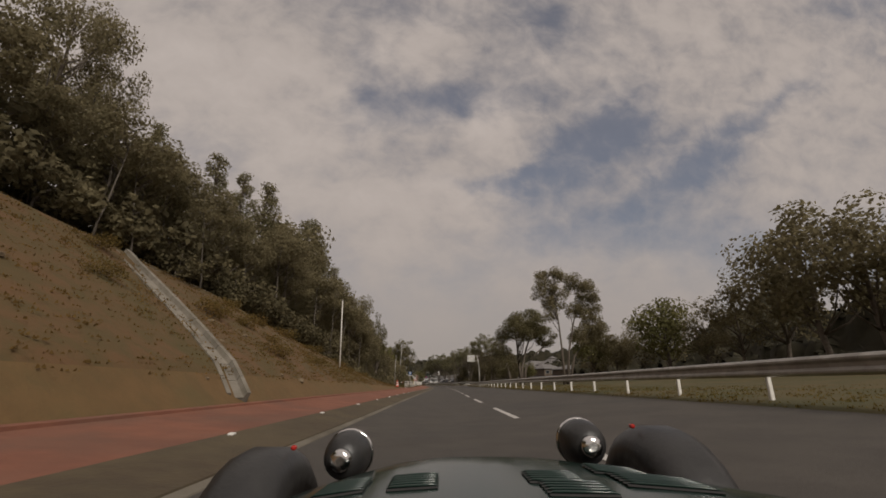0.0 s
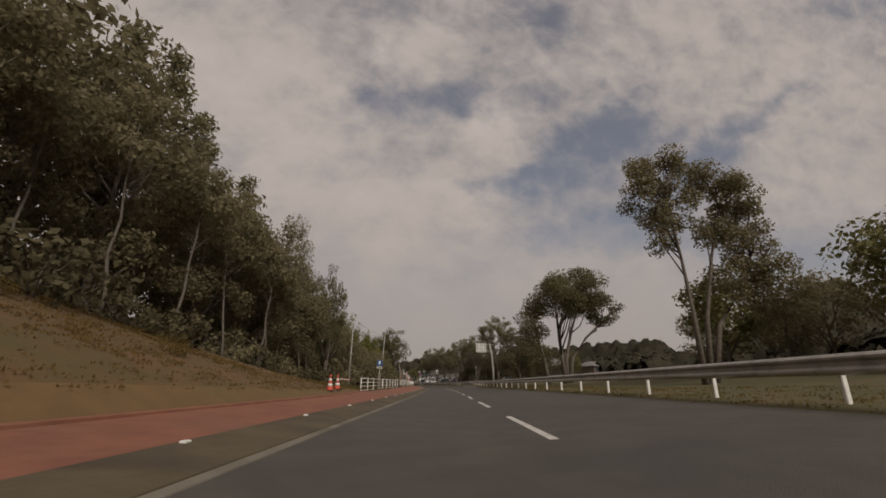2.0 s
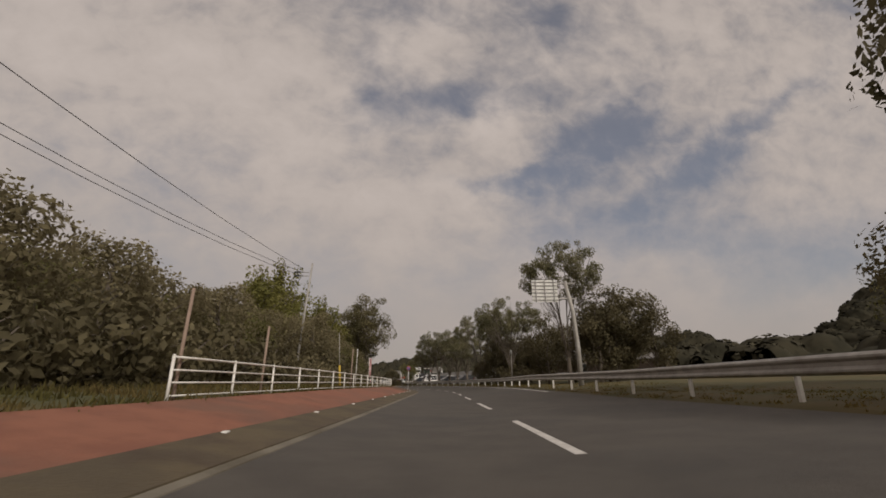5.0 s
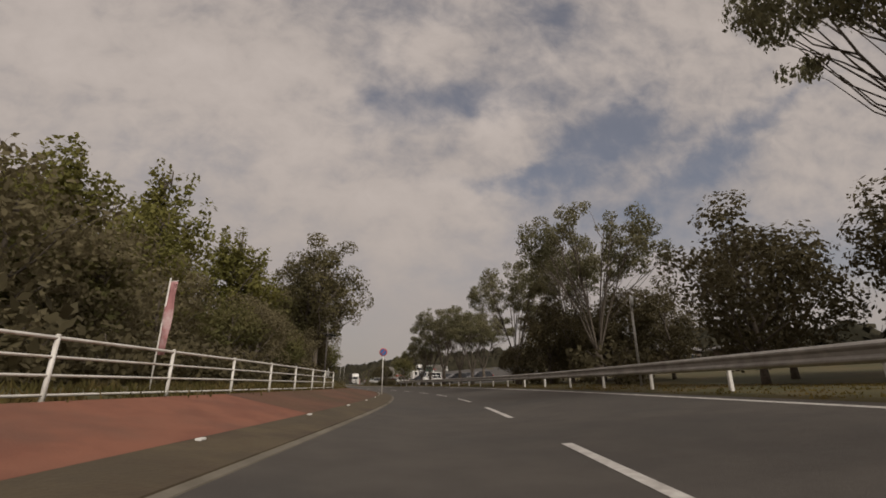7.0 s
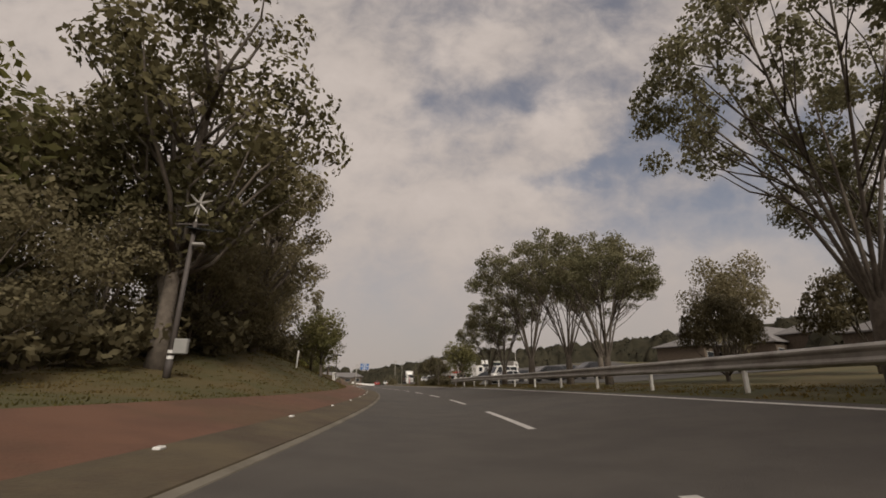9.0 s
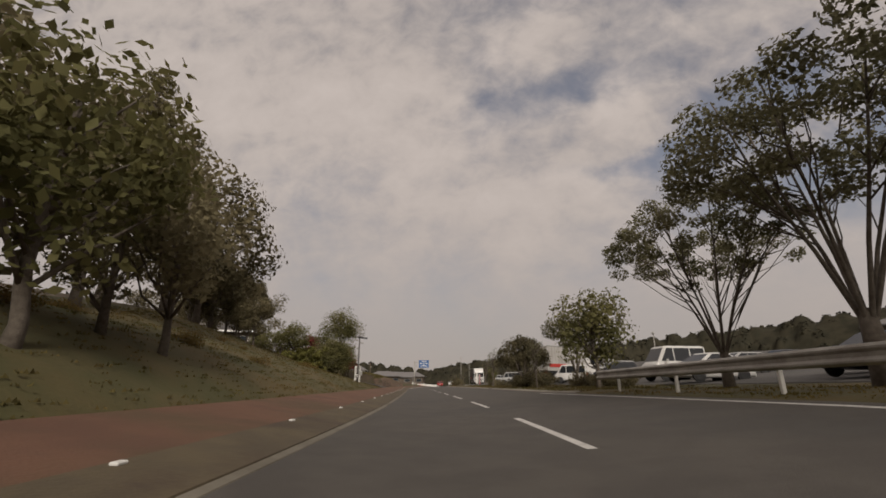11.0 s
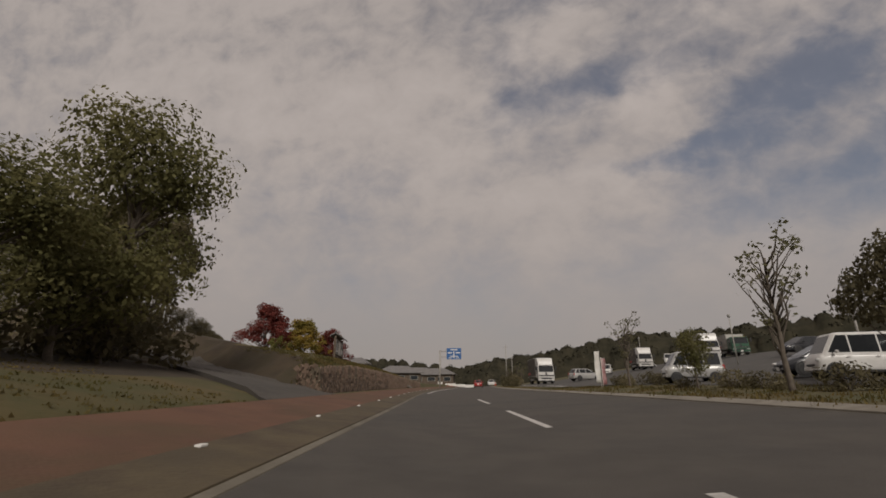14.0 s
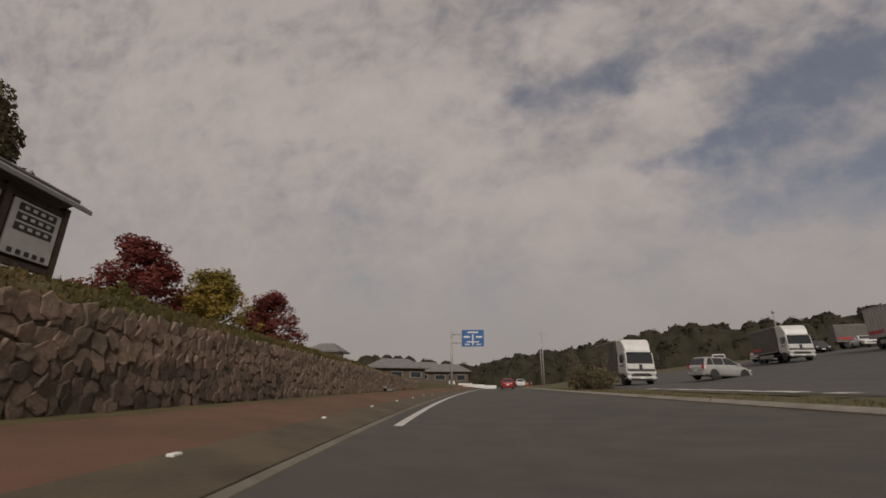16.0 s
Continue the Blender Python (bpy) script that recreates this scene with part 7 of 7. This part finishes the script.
def rock(seed, size):
    """One rough stone, half sunk in the slope."""
    bm = bmesh.new()
    bmesh.ops.create_icosphere(bm, subdivisions=2, radius=size)
    for v in bm.verts:
        v.co *= 1 + 0.5 * noise.noise(v.co * (1.6 / size) + Vector((seed, 0, 0)))
        v.co.z *= 0.65
    me = bpy.data.meshes.new("rock")
    bm.to_mesh(me)
    bm.free()
    me.materials.append(M_STONE_EARTH)
    return tagged(new("rock", me), "small weathered grey-brown stone lying on the slope", "rock", "stones on the slope")


sr = random.Random(123)
for i in range(34):
    rs, rd = sr.uniform(2, 34), -5.6 - sr.uniform(0, 4.6)
    stone = rock(i, sr.choice((0.05, 0.07, 0.07, 0.10, 0.14)))
    stone.matrix_basis = Matrix.Translation(road(rs, rd, ground_z(rs, rd) + 0.01)) @ Matrix.Rotation(sr.uniform(0, 6.28), 4, "Z")

DRYBUSH = shrub(99, 0.6, 0.8, M_WEED, "dry olive weed clump on the slope", 1100, 0.085)
wr = random.Random(12)
for i in range(34):
    ws = wr.uniform(0, 44)
    plant(DRYBUSH, ws, -6.2 - wr.uniform(0, 4.4), wr.uniform(0.35, 0.95), wr.uniform(0, 360), 1.2, 0.05, "weed clumps on the slope")
for i in range(16):
    ws = wr.uniform(150, 200)
    plant(DRYBUSH, ws, -5.9 - wr.uniform(0, 6), wr.uniform(0.25, 0.6), wr.uniform(0, 360), 1.2, 0.05, "weed clumps on the bank")


# ---- stone retaining wall ----
def wall_top(s):
    return float(np.interp(s, [214, 216, 220, 232, 246, 262], [1.25, 1.4, 1.62, 1.70, 1.42, 0.75]))


def wall_face(s, h):
    """A point on the leaning face, h above the footway."""
    d = -5.92 - 0.16 * h
    return road(s, d, base(-5.9) + lift(s, -5.9) + h / SC)


def stone_wall():
    t = thing("retaining_wall", "mossy rubble stone retaining wall above the footway", "retaining wall", kind="structure")
    verts, faces = [], []
    n = 49
    for i in range(n):
        s = 214 + i
        k = wall_top(s)
        for p in (wall_face(s, -0.3), wall_face(s, k - 0.05), road(s, -6.75, wall_face(s, k).z - 0.05), road(s, -6.75, base(-6.7) - 0.2)):
            verts.append(p)
    for i in range(n - 1):
        for k in range(4):
            a, b = i * 4 + k, i * 4 + (k + 1) % 4
            faces.append((a, b, b + 4, a + 4))
    faces += [(0, 1, 2, 3), (n * 4 - 1, n * 4 - 2, n * 4 - 3, n * 4 - 4)]
    link("wall_core", verts, faces, M_MORTAR, t)

    def stone_mesh(seed):
        r = random.Random(seed)
        k = r.choice((4, 5, 5, 6))
        ring = [(math.cos(6.283 * i / k + r.uniform(-0.22, 0.22)) * r.uniform(0.88, 1.06), math.sin(6.283 * i / k + r.uniform(-0.22, 0.22)) * r.uniform(0.88, 1.06)) for i in range(k)]
        rings = [[(x, z, -0.5) for x, z in ring], [(x, z, 0.3) for x, z in ring], [(x * 0.95, z * 0.95, 0.75) for x, z in ring], [(x * 0.80 + r.uniform(-.08, .08), z * 0.80 + r.uniform(-.08, .08), 1.0 + r.uniform(-0.35, 0.25)) for x, z in ring]]
        return [Vector(p) for rg in rings for p in rg], rings, k

    shapes = []
    for seed in range(9):
        _, rings, k = stone_mesh(seed + 40)
        b = Build().loft(rings)
        ob = b.part("stone", M_STONE, t)
        shapes.append([ob, b, False])
    r = random.Random(77)
    rest = Build()
    made = 0
    h = 0.02
    while h < 1.9:
        hh = 0.25
        s = 214.05 + r.uniform(0, 0.3)
        while s < 261.8:
            w = r.uniform(0.18, 0.40)
            k = wall_top(s)
            if h + 0.10 < k:
                tall = hh * r.uniform(0.85, 1.35)
                c = wall_face(s + w / 2, max(0.08, min(h + hh / 2 + r.uniform(-0.09, 0.09), k - 0.17)))
                m = Matrix.Translation(c) @ pose(0, 0, 0, 0, 0, turn(s) + 90) @ pose(0, 0, 0, 90 - 9, 0, 0) @ pose(0, 0, 0, r.uniform(-9, 9), r.uniform(-9, 9), r.choice((0, 180)) + r.uniform(25, 155)) @ \
                    Matrix.Diagonal(((w + tall) * 0.315, (w + tall) * 0.268 * r.uniform(0.74, 1.0), r.uniform(0.018, 0.042), 1))
                src = r.choice(shapes)
                if s < 236 and made < 300:
                    if not src[2]:
                        src[0].matrix_basis = m
                        src[2] = True
                    else:
                        reuse("stone", src[0], t, m)
                    made += 1
                else:
                    rest.add([m @ v for v in src[1].v], src[1].f)
            s += w * 0.98 / SC
        h += hh * 0.97
    tagged(rest.part("far_stones", M_STONE, t), kind="stuff")
    # corner stones at the driveway end
    cap = Build()
    for i in range(6):
        for j in range(5):
            c = wall_face(214, 0.12 + 0.22 * i + r.uniform(-0.05, 0.05)) + (road(214, -6.8, 0) - road(214, -6.0, 0)) * (0.05 + 0.22 * (j + 0.5 * (i % 2)) + r.uniform(-0.04, 0.04))
            m = Matrix.Translation(c) @ pose(0, 0, 0, 0, 0, turn(214)) @ pose(0, 0, 0, 90 + r.uniform(-8, 8), r.uniform(-8, 8), r.uniform(0, 360)) @ Matrix.Diagonal((0.155, 0.135, 0.035, 1))
            sh = shapes[(i * 5 + j) % 9][1]
            cap.add([m @ v for v in sh.v], sh.f)
    tagged(cap.part("corner_stones", M_STONE, t), kind="stuff")


stone_wall()


def wall_steps():
    t = thing("stone_steps", "low pale stone steps in the wall", "steps", kind="structure")
    for k in range(3):
        ob = Build().box((0, 0, 0), (0.34, 1.5, 0.17), 0.02).part("step", M_CONCRETE, t)
        ob.matrix_basis = on_ground(249.5, -5.5 - 0.32 * k, 0, height=base(-5.5) + lift(249.5, -5.5) + 0.10 + 0.14 * k) @ Matrix.Scale(1 / SC, 4)


wall_steps()

# ---- the green open sports car, standing at the start of the drive ----
def sports_car():
    t = thing("sports_car", "dark green open sports car with black cycle wings", "car", pose(0.17 / SC, 0, 0) @ Matrix.Scale(1 / SC, 4))
    # bonnet: broad at the scuttle, drawn in to the nose; rows of y, its left and right edge, height
    shape = ((0.42, -0.74, 0.86, 0.738), (0.75, -0.66, 0.80, 0.742), (1.05, -0.555, 0.665, 0.745), (1.25, -0.485, 0.50, 0.745),
             (1.41, -0.405, 0.335, 0.744), (1.49, -0.365, 0.27, 0.733), (1.55, -0.29, 0.20, 0.69))
    ys = [row[0] for row in shape]

    def skin(x, y):
        lo, hi, z = (float(np.interp(y, ys, [row[i] for row in shape])) for i in (1, 2, 3))
        return z - 0.045 * abs((x - (lo + hi) / 2) / ((hi - lo) / 2)) ** 3.0

    b = Build()
    rings = []
    for y, lo, hi, z in shape:
        top = [(x, y, skin(x, y)) for x in np.linspace(lo, hi, 23)]
        rings.append([(lo + 0.004, y, skin(lo, y) - 0.012)] + top + [(hi - 0.004, y, skin(hi, y) - 0.012), (hi - 0.01, y, 0.30), (lo + 0.01, y, 0.30)])
    b.loft(rings).part("bonnet", M_GREEN_PAINT, t, "glossy dark green bonnet", True)
    # louvres: rows of raised lips; flat black strips paint the shade in the slits
    for x0, y0, rot, n, w in ((-0.392, 1.01, 8, 6, 0.108), (-0.235, 1.01, 3, 6, 0.108), (0.082, 1.045, -4, 5, 0.125), (0.105, 0.935, -4, 5, 0.135), (0.262, 1.15, -10, 5, 0.13), (0.312, 1.00, -12, 6, 0.185)):
        for k in range(n):
            y = y0 + 0.024 * k
            slope = math.degrees(math.atan2(skin(x0 + 0.05, y) - skin(x0 - 0.05, y), 0.1))
            m = pose(x0, y, skin(x0, y) + 0.0015, 0, -slope, rot)
            Build().box((0, 0, 0), (w, 0.0145, 0.003), 0.001, m).part("louvre", M_RUBBER, t, "flat black strip in place of a shaded slit")
            rings = [[m @ Vector((x, 0.0075 + a, 0.001 + c)) for a, c in ((0.0, 0.0), (-0.003, 0.005 * e), (0.001, 0.0065 * e), (0.008, 0.0))]
                     for x, e in ((-w * 0.52, 0.1), (-w * 0.42, 0.9), (0, 1.0), (w * 0.42, 0.9), (w * 0.52, 0.1))]
            Build().loft(rings).part("louvre_lip", M_GREEN_PAINT, t, smooth=True)
    # headlamps
    for x, y, z in ((-0.488, 1.56, 0.725), (0.315, 1.62, 0.757)):
        m = pose(x, y, z, -90, 0, 0) @ Matrix.Scale(0.93, 4)
        bowl = Build().lathe([(0.02, -0.09), (0.048, -0.085), (0.072, -0.04), (0.082, 0.01), (0.082, 0.05), (0.03, 0.06)], 22, m).part("headlamp", M_BLACK, t, "black headlamp shell", True)
        Build().lathe([(0.012, -0.115), (0.026, -0.115), (0.036, -0.106), (0.038, -0.08), (0.02, -0.075)], 18, m).part("lamp_knob", M_CHROME, bowl, "chrome cap", True)
        Build().lathe([(0.078, 0.048), (0.087, 0.05), (0.087, 0.062), (0.02, 0.07)], 22, m).part("lamp_rim", M_CHROME, bowl, "chrome rim", True)
        Build().tube([(x, y, z - 0.08), (x * 0.75, y, 0.56)], 0.012, 8).part("bracket", M_CHROME, t, "chrome bracket")
    # cycle wings over the front wheels
    for x, y, zw in ((-0.73, 1.50, 0.375), (0.565, 1.60, 0.430)):
        r0 = 0.33
        b = Build()
        rings = []
        for a in np.linspace(-25, 152, 15):
            ca, sa = math.cos(radians(a)), math.sin(radians(a))
            rr = r0
            prof = [(-0.118, rr - 0.08), (-0.112, rr - 0.01), (-0.085, rr + 0.035), (-0.045, rr + 0.055), (0.045, rr + 0.055), (0.085, rr + 0.035), (0.112, rr - 0.01), (0.118, rr - 0.08), (0.10, rr - 0.06), (-0.10, rr - 0.06)]
            rings.append([(x + px, y + ca * q, zw + sa * q) for px, q in prof])
        b.loft(rings).part("wing", M_BLACK, t, "satin black cycle wing", True)
        m = pose(x, y, 0.36, 0, 90, 0)
        tyre = Build().lathe([(0.17, -0.09), (0.26, -0.09), (0.285, -0.05), (0.285, 0.05), (0.26, 0.09), (0.17, 0.09)], 24, m).part("wheel", M_RUBBER, t, smooth=True)
        Build().lathe([(0.02, 0.05), (0.10, 0.06), (0.17, 0.08), (0.17, -0.08), (0.02, -0.05)], 18, m).part("rim", M_CAR_SILVER, tyre, "silver wheel rim", True)
        Build().tube([(x * 0.4, y - 0.05, 0.42), (x * 0.9, y, 0.36)], 0.02, 8).part("suspension_arm", M_CHROME, t)
        Build().box((x + 0.09 * (-1 if x > 0 else 1), y - 0.02, zw + 0.385), (0.016, 0.022, 0.014), 0.004).part("side_marker", M_LAMP_RED, t, "small red marker lamp")
    # low tub below the scuttle
    Build().loft([[(-0.68, y, 0.18), (0.52, y, 0.18), (0.54, y, z), (-0.70, y, z)] for y, z in ((-0.9, 0.52), (-0.1, 0.56), (0.42, 0.66))]).part("tub", M_GREEN_PAINT, t)
    for x in (-0.74, 0.74):
        m = pose(x, -1.0, 0.36, 0, 90, 0)
        tyre = Build().lathe([(0.17, -0.10), (0.26, -0.10), (0.29, -0.06), (0.29, 0.06), (0.26, 0.10), (0.17, 0.10)], 24, m).part("wheel", M_RUBBER, t, smooth=True)
        Build().lathe([(0.02, 0.05), (0.10, 0.06), (0.17, 0.08), (0.17, -0.08), (0.02, -0.05)], 18, m).part("rim", M_CAR_SILVER, tyre, "silver wheel rim", True)
    return t


sports_car()

# ---- bring the drawing to full size ----
for ob in scene.objects:
    if ob.parent is None and ob.type in ("MESH", "EMPTY"):
        ob.matrix_basis = Matrix.Scale(SC, 4) @ ob.matrix_basis
